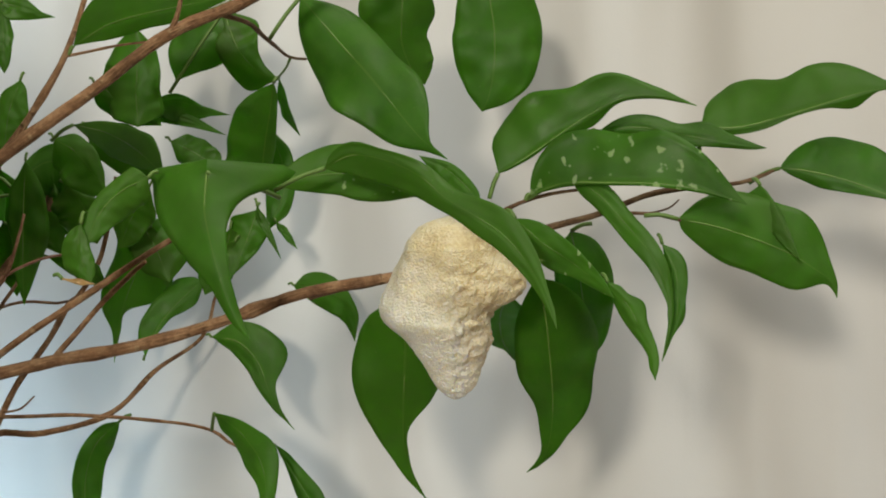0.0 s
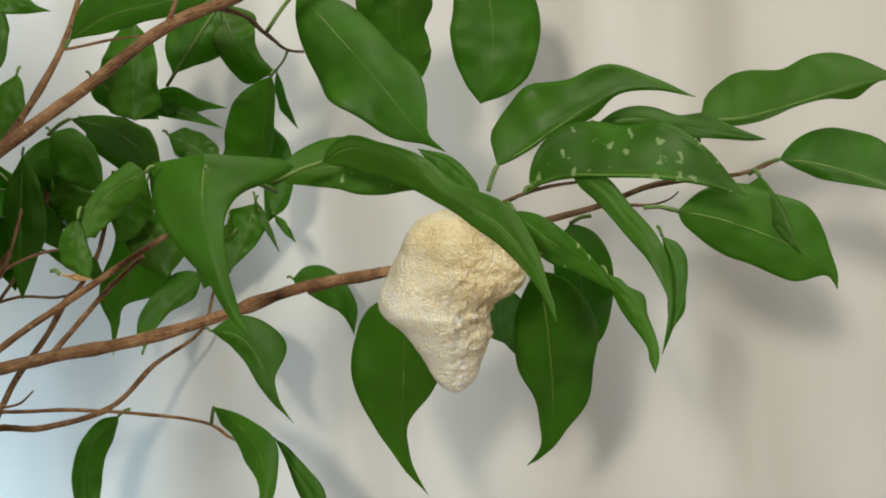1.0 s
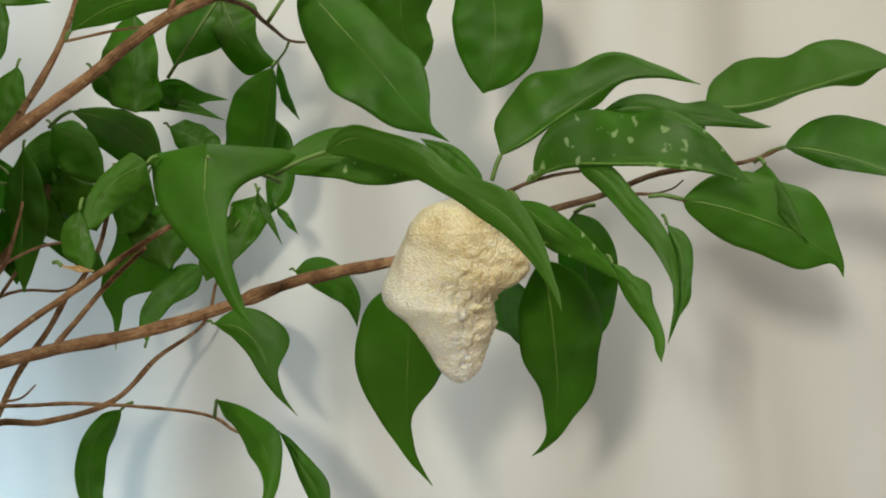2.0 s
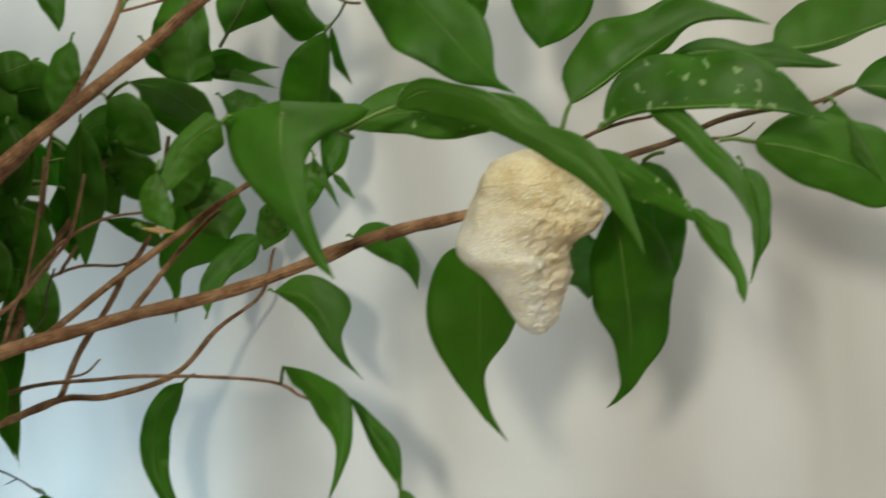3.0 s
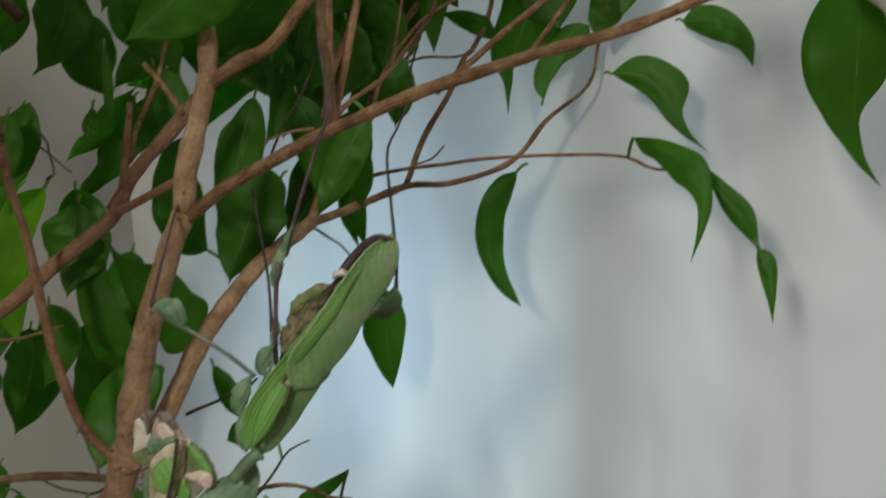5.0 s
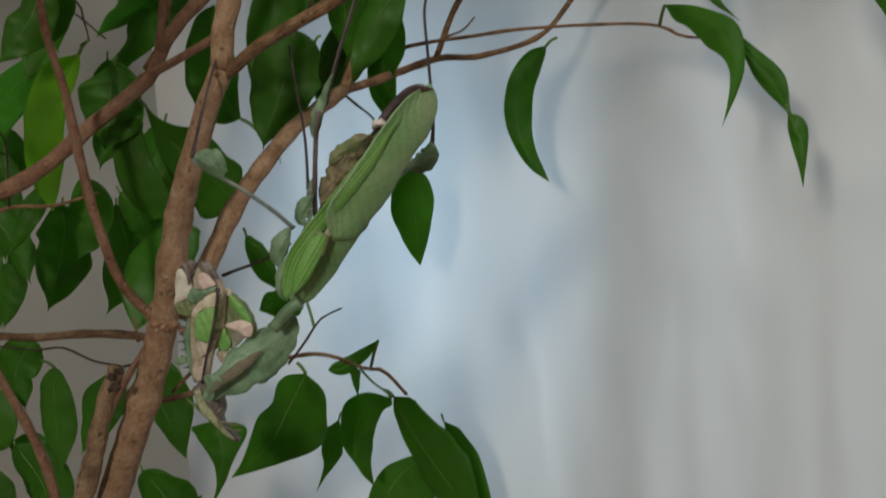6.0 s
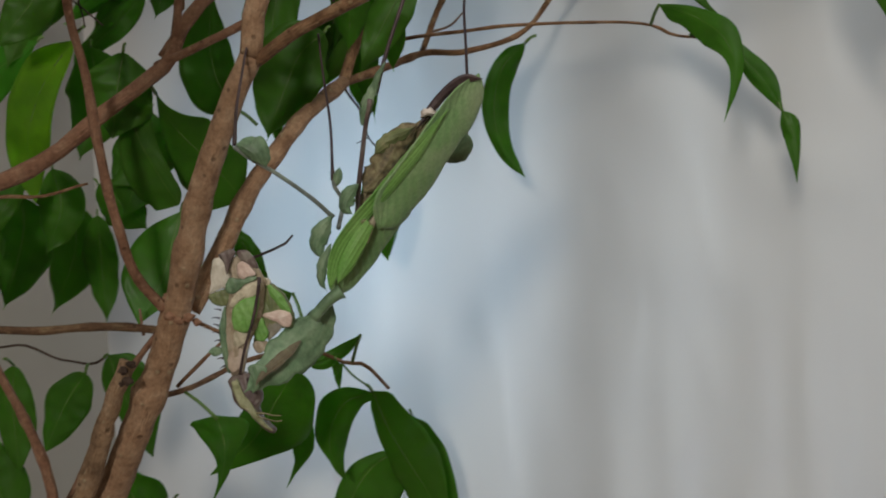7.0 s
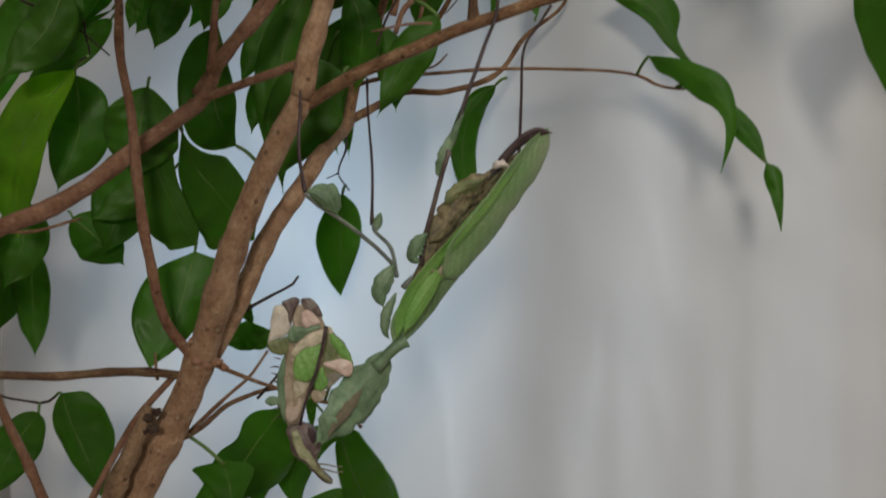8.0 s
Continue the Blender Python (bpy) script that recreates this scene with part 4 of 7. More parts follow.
leaf(low_b, [(-0.1911, 0.64, 1.1035), (-0.2041, 0.6404, 1.0915), (-0.2103, 0.6408, 1.0744), (-0.2107, 0.6412, 1.0569), (-0.2052, 0.6416, 1.0406), (-0.1959, 0.642, 1.0272)], [2.0, 4.9, 5.8, 6.8, 7.0, 5.8, 4.6, 3.0, 1.1], [2.4, 5.5, 8.1, 8.3, 8.5, 7.5, 5.1, 3.1, 1.1], 12, 25, stalk=(-0.1844, 0.64, 1.1074))
leaf(lowtwig_b, [(-0.1201, 0.565, 1.1196), (-0.105, 0.551, 1.1131), (-0.0927, 0.537, 1.1031), (-0.0877, 0.5276, 1.0896), (-0.0895, 0.5228, 1.0775), (-0.095, 0.518, 1.0625)], [1.8, 5.7, 6.4, 8.3, 8.9, 4.3, 2.2, 0.9, 0.3], [1.0, 2.4, 4.1, 6.1, 8.3, 5.1, 2.7, 1.2, 0.4], 25, 25)
leaf(lowtwig_b, [(-0.0905, 0.565, 1.1042), (-0.0803, 0.5587, 1.0905), (-0.0716, 0.5525, 1.0794), (-0.0667, 0.5463, 1.0707), (-0.0631, 0.54, 1.0622)], [0.3, 0.6, 1.3, 3.0, 5.2, 5.3, 3.8, 2.0, 0.7], [1.0, 2.7, 4.0, 5.2, 6.3, 6.3, 3.8, 1.1, 0.4], 20, 15, stalk=(-0.1057, 0.565, 1.1033))
leaf(lowtwig_b, [(-0.065, 0.54, 1.0645), (-0.0607, 0.536, 1.0549), (-0.0592, 0.532, 1.0424), (-0.0604, 0.528, 1.0302)], [0.6, 2.3, 4.0, 4.6, 4.4, 3.6, 2.3, 1.1, 0.4], [1.1, 3.5, 4.8, 4.2, 2.7, 1.4, 0.6, 0.3, 0.3], 30, 20)
leaf(mtwig_b, [(-0.2808, 0.66, 1.0415), (-0.2825, 0.665, 1.0216), (-0.2833, 0.67, 1.0003), (-0.2841, 0.675, 0.9771)], [2.8, 7.5, 10.5, 13.7, 14.8, 12.9, 9.7, 5.6, 2.0], [2.6, 7.5, 10.9, 12.5, 11.7, 8.9, 5.8, 2.8, 1.0], 12, 12)
leaf(hooktwig_b, [(-0.4028, 0.503, 1.123), (-0.4209, 0.5072, 1.104), (-0.4332, 0.5115, 1.0818), (-0.4375, 0.5158, 1.0615), (-0.4379, 0.52, 1.0437)], [2.4, 7.7, 12.7, 14.7, 14.9, 14.2, 10.8, 5.1, 1.9], [2.3, 4.5, 6.6, 8.4, 10.2, 10.5, 8.2, 4.8, 1.7], 10, 10, look_of="backlit")
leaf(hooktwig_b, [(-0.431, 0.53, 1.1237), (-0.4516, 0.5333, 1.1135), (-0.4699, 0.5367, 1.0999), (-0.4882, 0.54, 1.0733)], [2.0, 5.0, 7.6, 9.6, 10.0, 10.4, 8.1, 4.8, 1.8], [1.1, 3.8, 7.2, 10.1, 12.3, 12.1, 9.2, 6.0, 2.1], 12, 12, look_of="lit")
leaf(leftup_b, [(-0.3329, 0.53, 1.0833), (-0.341, 0.5287, 1.0982), (-0.3425, 0.5273, 1.1187), (-0.3383, 0.526, 1.1406)], [1.0, 3.7, 7.7, 10.1, 10.1, 8.7, 6.3, 3.3, 1.2], [6.8, 13.2, 16.9, 17.2, 17.0, 16.2, 13.7, 10.0, 4.7], 10, 12, stalk=(-0.3232, 0.53, 1.0749))
leaf(thin_b, [(-0.3668, 0.46, 1.0964), (-0.3619, 0.4633, 1.0749), (-0.3547, 0.4667, 1.0566), (-0.349, 0.47, 1.0446)], [1.0, 3.4, 6.8, 10.1, 13.4, 14.8, 15.2, 12.2, 10.4], [1.5, 4.9, 8.0, 7.3, 6.2, 5.9, 5.3, 4.6, 2.4], 10, 12)
leaf(lowlimb_b, [(-0.3513, 0.46, 1.0966), (-0.3479, 0.4733, 1.0796), (-0.3371, 0.4853, 1.0623), (-0.3245, 0.496, 1.0418)], [0.8, 2.4, 5.0, 9.3, 14.3, 17.7, 18.4, 18.5, 7.4], [0.5, 1.7, 5.8, 12.6, 13.4, 12.9, 14.0, 6.9, 2.5], 12, 12)
leaf(thin_b, [(-0.3501, 0.475, 1.041), (-0.3534, 0.4707, 1.0302), (-0.3604, 0.4663, 1.0094), (-0.3718, 0.462, 0.991)], [2.1, 7.0, 12.9, 18.3, 20.1, 20.0, 16.8, 10.1, 3.8], [11.3, 12.8, 14.5, 13.2, 11.7, 8.8, 5.9, 2.8, 1.1], 12, 10)
leaf(budtwig_b, [(-0.3196, 0.56, 0.9826), (-0.3334, 0.56, 0.9815), (-0.3468, 0.56, 0.9778)], [0.5, 1.5, 3.0, 5.0, 7.2, 7.1, 7.4, 4.1, 1.5], [1.2, 4.1, 8.3, 8.8, 8.5, 8.0, 6.8, 3.2, 1.1], 12, 12)
leaf(wire_b, [(-0.4395, 0.602, 0.9441), (-0.4366, 0.602, 0.9298), (-0.43, 0.602, 0.91), (-0.4201, 0.602, 0.8818)], [2.6, 5.9, 9.0, 10.4, 10.2, 8.6, 6.0, 3.1, 1.2], [10.9, 15.9, 19.5, 20.2, 19.1, 15.0, 9.5, 4.5, 1.6], 10, 12)
leaf(bottom_b, [(-0.3173, 0.54, 0.9467), (-0.3312, 0.5467, 0.9273), (-0.3485, 0.5533, 0.9034), (-0.3748, 0.56, 0.8837)], [3.5, 9.2, 11.9, 9.6, 13.6, 11.5, 6.7, 2.5, 0.8], [9.1, 16.0, 20.2, 23.2, 23.0, 12.9, 7.1, 3.4, 1.3], 10, 14, stalk=(-0.3217, 0.54, 0.953))
leaf(bottom_b, [(-0.342, 0.472, 0.9409), (-0.3398, 0.4713, 0.9277), (-0.3422, 0.4707, 0.9137), (-0.3478, 0.47, 0.9007)], [15.1, 13.9, 11.5, 8.7, 5.0, 2.8, 1.2, 0.6, 0.3], [2.8, 8.6, 11.5, 7.3, 4.2, 2.9, 1.5, 0.7, 0.3], 15, 30, lobes=2.0)
leaf(bottomb_b, [(-0.2852, 0.585, 0.9192), (-0.3029, 0.5938, 0.9116), (-0.3143, 0.6025, 0.8941), (-0.3172, 0.6112, 0.876), (-0.3111, 0.62, 0.8559)], [1.5, 4.5, 8.0, 11.7, 10.3, 8.3, 2.7, 2.1, 0.8], [4.1, 5.2, 8.6, 10.0, 10.5, 9.8, 6.8, 3.1, 1.0], 14, 25)
leaf(bottomb_b, [(-0.3285, 0.62, 0.8977), (-0.3363, 0.62, 0.8804), (-0.3399, 0.62, 0.8689), (-0.3473, 0.62, 0.8534)], [0.9, 3.0, 6.1, 5.5, 4.3, 1.6, 0.8, 0.4, 0.3], [0.8, 2.6, 5.2, 7.2, 7.6, 4.4, 1.9, 0.9, 0.3], 12, 12)
leaf(bottomb_b, [(-0.2881, 0.6, 0.9161), (-0.283, 0.615, 0.889), (-0.2746, 0.63, 0.8623), (-0.2652, 0.64, 0.8385), (-0.2579, 0.65, 0.8084)], [1.6, 4.8, 6.5, 9.0, 10.9, 12.4, 12.5, 10.2, 8.7], [8.4, 11.9, 15.7, 18.1, 17.9, 15.1, 10.2, 6.4, 3.0], 12, 12)
leaf(bottomb_b, [(-0.2742, 0.655, 0.8844), (-0.2624, 0.6567, 0.8586), (-0.2575, 0.6583, 0.8326), (-0.257, 0.66, 0.8045)], [0.9, 3.2, 6.4, 8.2, 8.6, 8.4, 7.6, 3.9, 1.4], [1.6, 5.3, 6.2, 7.2, 7.2, 7.3, 7.2, 5.4, 3.1], 12, 12)
leaf(bottomb_b, [(-0.2831, 0.64, 0.8672), (-0.2985, 0.64, 0.8574), (-0.3121, 0.64, 0.8396), (-0.3221, 0.64, 0.8105)], [1.3, 4.2, 6.6, 10.1, 10.6, 10.2, 9.4, 8.1, 4.0], [7.3, 18.1, 23.4, 25.6, 27.7, 28.6, 24.9, 19.2, 7.9], 12, 12)
leaf(bottom_b, [(-0.2894, 0.585, 0.9526), (-0.3046, 0.585, 0.9411), (-0.3201, 0.585, 0.9367)], [0.3, 0.9, 1.9, 3.1, 4.0, 4.2, 3.6, 2.7, 1.2], [0.4, 1.4, 2.7, 3.4, 3.6, 4.7, 5.1, 4.2, 2.8], 12, 12)
leaf(bottom_b, [(-0.3035, 0.58, 0.9398), (-0.3032, 0.58, 0.9317), (-0.3028, 0.58, 0.9226)], [0.5, 1.7, 2.8, 2.5, 2.2, 2.0, 1.3, 0.6, 0.3], [0.5, 1.6, 3.2, 3.0, 2.5, 1.9, 1.2, 0.6, 0.3], 12, 12)
leaf(limbup_b, [(-0.231, 0.6, 1.263), (-0.252, 0.6, 1.261), (-0.276, 0.6, 1.258)], 14.9, 14.9, 20, 20)
leaf(limbup_b, [(-0.238, 0.58, 1.273), (-0.256, 0.58, 1.269), (-0.273, 0.58, 1.276)], 10.2, 10.2, 20, 20)
leaf(vertA_b, [(-0.204, 0.4, 1.255), (-0.208, 0.4, 1.248), (-0.214, 0.4, 1.238)], 3.9, 3.9, 20, 20)
leaf(limbup_b, [(-0.267, 0.6, 1.145), (-0.288, 0.61, 1.122), (-0.318, 0.62, 1.079)], 11.0, 12.2, 15, 15)
leaf(limbup_b, [(-0.284, 0.61, 1.131), (-0.296, 0.61, 1.107), (-0.3, 0.61, 1.087)], 6.8, 6.8, 15, 15)
leaf(limbup_b, [(-0.262, 0.6, 1.133), (-0.277, 0.61, 1.106), (-0.277, 0.62, 1.065)], 9.2, 6.7, 20, 20)
leaf(main_b, [(-0.28, 0.5, 1.118), (-0.293, 0.5, 1.108), (-0.305, 0.5, 1.085), (-0.312, 0.5, 1.069)], 18.7, 16.1, 15, 15)
leaf(main_b, [(-0.235, 0.5, 1.143), (-0.25, 0.5, 1.123), (-0.265, 0.5, 1.097)], 9.3, 10.4, 15, 15)
leaf(lefttwig_b, [(-0.296, 0.52, 1.157), (-0.307, 0.52, 1.131), (-0.312, 0.52, 1.099), (-0.311, 0.52, 1.06)], 11.4, 12.2, 15, 15)
leaf(leftup_b, [(-0.308, 0.54, 1.15), (-0.321, 0.54, 1.131), (-0.33, 0.54, 1.112)], 7.3, 7.3, 20, 20)
leaf(leftup_b, [(-0.318, 0.56, 1.117), (-0.323, 0.56, 1.1), (-0.327, 0.56, 1.086)], 6.9, 5.2, 20, 20)
leaf(farleft_b, [(-0.364, 0.54, 1.072), (-0.384, 0.54, 1.058), (-0.408, 0.54, 1.048)], 10.8, 9.6, 20, 20)
leaf(farleft_b, [(-0.419, 0.56, 1.047), (-0.405, 0.56, 1.033), (-0.394, 0.56, 1.02)], 13.5, 11.8, 15, 15)
leaf(farleft_b, [(-0.487, 0.69, 1.026), (-0.49, 0.7, 0.991), (-0.513, 0.703, 0.947)], 17.4, 16.6, 15, 15)
leaf(farleft_b, [(-0.469, 0.69, 1.014), (-0.472, 0.695, 0.976), (-0.473, 0.696, 0.941)], 12.7, 11.2, 15, 15)
leaf(farleft_b, [(-0.451, 0.54, 1.058), (-0.46, 0.54, 1.045), (-0.48, 0.54, 1.018)], 6.9, 5.6, 20, 20)
leaf(farleft_b, [(-0.484, 0.55, 1.076), (-0.48, 0.55, 1.057), (-0.476, 0.55, 1.035)], 9.6, 8.0, 20, 20)
leaf(farleft_b, [(-0.508, 0.56, 1.045), (-0.492, 0.56, 1.031), (-0.48, 0.56, 0.999)], 16.3, 13.0, 20, 20)
leaf(farleft_b, [(-0.509, 0.57, 1.027), (-0.516, 0.57, 1.005), (-0.508, 0.57, 0.972)], 13.4, 13.4, 20, 20)
leaf(farleft_b, [(-0.493, 0.56, 1.012), (-0.494, 0.56, 0.996), (-0.501, 0.56, 0.974)], 9.8, 8.2, 20, 20)
leaf(hooktwig_b, [(-0.399, 0.47, 1.159), (-0.406, 0.47, 1.144), (-0.416, 0.47, 1.133), (-0.429, 0.47, 1.121)], 11.5, 11.5, 20, 20)
leaf(leftup_b, [(-0.371, 0.5, 1.159), (-0.374, 0.5, 1.149), (-0.377, 0.5, 1.14)], 4.2, 3.7, 20, 20)
leaf(wire_b, [(-0.496, 0.6, 0.941), (-0.5, 0.6, 0.916), (-0.501, 0.6, 0.875)], 11.9, 12.6, 12, 12, peak=.42, end=.97, stalk=(-0.492, 0.58, 0.95))
leaf(wire_b, [(-0.45, 0.59, 0.937), (-0.465, 0.59, 0.918), (-0.481, 0.59, 0.889)], 11.5, 13.6, 12, 12)
leaf(left_b, [(-0.365, 0.462, 1.116), (-0.369, 0.46, 1.1), (-0.373, 0.458, 1.078)], 15.9, 17.4, 10, 10, peak=.5, end=.99)
leaf(farleft_b, [(-0.487, 0.62, 1.036), (-0.49, 0.62, 1.012), (-0.507, 0.62, 0.97)], 20.2, 18.1, 15, 15)
leaf(wire_b, [(-0.519, 0.62, 0.954), (-0.535, 0.62, 0.933), (-0.531, 0.62, 0.909)], 14.5, 13.7, 15, 15)
leaf(down_b, [(-0.548, 0.6, 0.928), (-0.54, 0.6, 0.906), (-0.55, 0.6, 0.885)], 14.3, 14.3, 15, 15)
leaf(down_b, [(-0.53, 0.6, 0.893), (-0.515, 0.6, 0.866), (-0.514, 0.6, 0.834)], 16.1, 17.9, 15, 15)
leaf(down_b, [(-0.543, 0.58, 0.888), (-0.539, 0.58, 0.863), (-0.55, 0.58, 0.838)], 14.2, 14.2, 15, 15)
leaf(down_b, [(-0.546, 0.62, 0.886), (-0.531, 0.62, 0.882), (-0.51, 0.62, 0.87)], 11.0, 11.0, 15, 15)
leaf(slant_b, [(-0.438, 0.58, 0.882), (-0.425, 0.58, 0.862), (-0.417, 0.58, 0.827)], 18.4, 15.1, 12, 12)
leaf(vertA_b, [(-0.248, 0.4, 1.219), (-0.265, 0.405, 1.209), (-0.29, 0.41, 1.194), (-0.31, 0.41, 1.182)], 18.4, 18.4, 15, 15, peak=.45, stalk=(-0.227, 0.41, 1.208))
leaf(vertA_b, [(-0.249, 0.4, 1.22), (-0.25, 0.4, 1.235), (-0.253, 0.395, 1.252), (-0.253, 0.39, 1.268)], 16.5, 16.5, 20, 20, peak=.45)
leaf(vertA_b, [(-0.239, 0.44, 1.219), (-0.257, 0.44, 1.202), (-0.273, 0.44, 1.185), (-0.29, 0.44, 1.17)], 13.1, 13.1, 15, 15)
leaf(vertB_b, [(-0.3, 0.43, 1.24), (-0.299, 0.43, 1.218), (-0.297, 0.43, 1.185)], 7.2, 7.2, 15, 15)
leaf(vertB_b, [(-0.315, 0.45, 1.239), (-0.325, 0.45, 1.221), (-0.337, 0.45, 1.198)], 11.3, 11.3, 15, 15)
leaf(left_b, [(-0.342, 0.46, 1.184), (-0.343, 0.46, 1.164), (-0.344, 0.46, 1.144)], 2.6, 2.6, 15, 15)
leaf(left_b, [(-0.35, 0.45, 1.215), (-0.356, 0.45, 1.196), (-0.371, 0.45, 1.175)], 10.3, 11.6, 15, 15)
leaf(left_b, [(-0.386, 0.47, 1.216), (-0.391, 0.47, 1.203), (-0.399, 0.47, 1.186)], 8.2, 8.2, 15, 15)
leaf(left_b, [(-0.372, 0.5, 1.205), (-0.368, 0.5, 1.186), (-0.363, 0.5, 1.164)], 11.1, 11.1, 15, 15)
leaf(lefttwig_b, [(-0.394, 0.6, 1.165), (-0.422, 0.62, 1.151), (-0.454, 0.63, 1.133)], 8.6, 8.6, 15, 15)
leaf(lefttwig_b, [(-0.402, 0.62, 1.146), (-0.422, 0.62, 1.129), (-0.446, 0.62, 1.111)], 8.0, 8.0, 15, 15)
leaf(lefttwig_b, [(-0.348, 0.55, 1.193), (-0.372, 0.55, 1.179), (-0.383, 0.55, 1.168)], 8.9, 10.1, 15, 15)
leaf(upper_b, [(-0.292, 0.5, 1.202), (-0.296, 0.5, 1.187), (-0.308, 0.5, 1.172)], 12.0, 12.0, 15, 15)
leaf(left_b, [(-0.411, 0.55, 1.119), (-0.411, 0.55, 1.092), (-0.424, 0.55, 1.061)], 17.1, 15.9, 15, 15, peak=.42)
leaf(left_b, [(-0.383, 0.55, 1.084), (-0.392, 0.55, 1.055), (-0.405, 0.55, 1.027)], 17.6, 15.1, 15, 15, peak=.42)
leaf(farleft_b, [(-0.486, 0.57, 1.087), (-0.496, 0.57, 1.059), (-0.51, 0.57, 1.029)], 16.4, 15.1, 15, 15, peak=.42)
leaf(farleft_b, [(-0.451, 0.58, 1.055), (-0.449, 0.58, 1.033), (-0.461, 0.58, 1.007)], 14.3, 13.0, 15, 15, peak=.42)
leaf(midC_b, [(-0.243, 0.56, 1.203), (-0.236, 0.56, 1.183), (-0.241, 0.56, 1.162)], 11.1, 10.0, 15, 15, peak=.42)
leaf(midC_b, [(-0.255, 0.55, 1.19), (-0.253, 0.55, 1.171), (-0.261, 0.55, 1.151)], 10.0, 9.4, 15, 15, peak=.42)
leaf(midA_b, [(-0.267, 0.54, 1.192), (-0.266, 0.54, 1.173), (-0.274, 0.54, 1.156)], 9.9, 9.4, 15, 15, peak=.42)
leaf(midA_b, [(-0.287, 0.52, 1.22), (-0.283, 0.52, 1.198), (-0.29, 0.52, 1.175)], 12.4, 11.3, 15, 15, peak=.42)
leaf(midE_b, [(-0.314, 0.55, 1.195), (-0.305, 0.55, 1.175), (-0.298, 0.55, 1.155)], 9.7, 9.7, 15, 15, peak=.42)
leaf(midA_b, [(-0.275, 0.52, 1.156), (-0.27, 0.52, 1.137), (-0.274, 0.53, 1.107)], 10.8, 9.7, 15, 15, peak=.42)
leaf(midA_b, [(-0.264, 0.54, 1.14), (-0.254, 0.54, 1.121), (-0.254, 0.54, 1.096)], 9.9, 8.2, 15, 15, peak=.42)
leaf(hooktwig_b, [(-0.398, 0.49, 1.164), (-0.407, 0.49, 1.145), (-0.423, 0.49, 1.125)], 10.5, 10.5, 15, 15, peak=.42)
leaf(hooktwig_b, [(-0.424, 0.53, 1.163), (-0.433, 0.53, 1.14), (-0.449, 0.53, 1.111)], 12.9, 11.2, 15, 15, peak=.42)
leaf(leftup_b, [(-0.352, 0.53, 1.162), (-0.361, 0.53, 1.149), (-0.37, 0.53, 1.13)], 9.4, 8.3, 15, 15, peak=.42)
leaf(left_b, [(-0.349, 0.5, 1.208), (-0.335, 0.5, 1.191), (-0.328, 0.51, 1.17)], 10.8, 9.8, 15, 15, peak=.42)
leaf(left_b, [(-0.346, 0.52, 1.176), (-0.34, 0.52, 1.156), (-0.345, 0.52, 1.138)], 10.1, 10.1, 15, 15, peak=.42)
leaf(vertA_b, [(-0.306, 0.47, 1.265), (-0.3, 0.47, 1.248), (-0.305, 0.47, 1.229)], 12.8, 10.2, 15, 15, peak=.42)
leaf(big_b, [(-0.278, 0.5, 1.26), (-0.282, 0.5, 1.241), (-0.274, 0.5, 1.222)], 11.8, 10.5, 15, 15, peak=.42)
leaf(rise_b, [(-0.293, 0.612, 1.239), (-0.288, 0.608, 1.217), (-0.294, 0.618, 1.196)], 11.3, 10.1, 15, 20, peak=.42)
leaf(limbup_b, [(-0.289, 0.623, 1.243), (-0.281, 0.619, 1.223), (-0.284, 0.629, 1.203)], 8.3, 7.7, 15, 20, peak=.42)
leaf(rise_b, [(-0.245, 0.561, 1.242), (-0.242, 0.557, 1.224), (-0.252, 0.567, 1.207)], 8.1, 7.2, 15, 20, peak=.42)
leaf(limbup_b, [(-0.287, 0.598, 1.205), (-0.287, 0.594, 1.184), (-0.302, 0.604, 1.163)], 10.2, 9.3, 15, 20, peak=.42)
leaf(rise_b, [(-0.291, 0.623, 1.204), (-0.286, 0.619, 1.182), (-0.294, 0.629, 1.159)], 9.3, 8.4, 15, 20, peak=.42)
leaf(limbup_b, [(-0.256, 0.581, 1.214), (-0.257, 0.577, 1.2), (-0.274, 0.587, 1.185)], 9.5, 8.7, 15, 20, peak=.42)
leaf(rise_b, [(-0.261, 0.617, 1.206), (-0.26, 0.613, 1.189), (-0.274, 0.623, 1.172)], 9.7, 8.8, 15, 20, peak=.42)
leaf(rise_b, [(-0.286, 0.586, 1.175), (-0.289, 0.582, 1.155), (-0.309, 0.592, 1.135)], 9.8, 8.9, 15, 20, peak=.42)
leaf(limbup_b, [(-0.272, 0.574, 1.186), (-0.273, 0.57, 1.166), (-0.29, 0.58, 1.145)], 10.1, 9.3, 15, 20, peak=.42)
leaf(rise_b, [(-0.261, 0.597, 1.171), (-0.26, 0.593, 1.155), (-0.274, 0.603, 1.137)], 10.4, 9.5, 15, 20, peak=.42)
leaf(limbup_b, [(-0.24, 0.563, 1.175), (-0.235, 0.559, 1.156), (-0.24, 0.569, 1.135)], 10.3, 9.5, 15, 20, peak=.42)
leaf(limbup_b, [(-0.324, 0.6, 1.217), (-0.333, 0.606, 1.193), (-0.344, 0.612, 1.173)], 9.6, 8.3, 20, 15, peak=.42)
leaf(limbup_b, [(-0.319, 0.62, 1.18), (-0.318, 0.626, 1.154), (-0.333, 0.632, 1.13)], 8.1, 6.8, 20, 15, peak=.42)
leaf(limbup_b, [(-0.271, 0.6, 1.211), (-0.263, 0.606, 1.186), (-0.273, 0.612, 1.163)], 10.0, 8.8, 20, 15, peak=.42)
leaf(limbup_b, [(-0.302, 0.63, 1.191), (-0.3, 0.636, 1.162), (-0.315, 0.642, 1.138)], 9.0, 7.7, 20, 15, peak=.42)
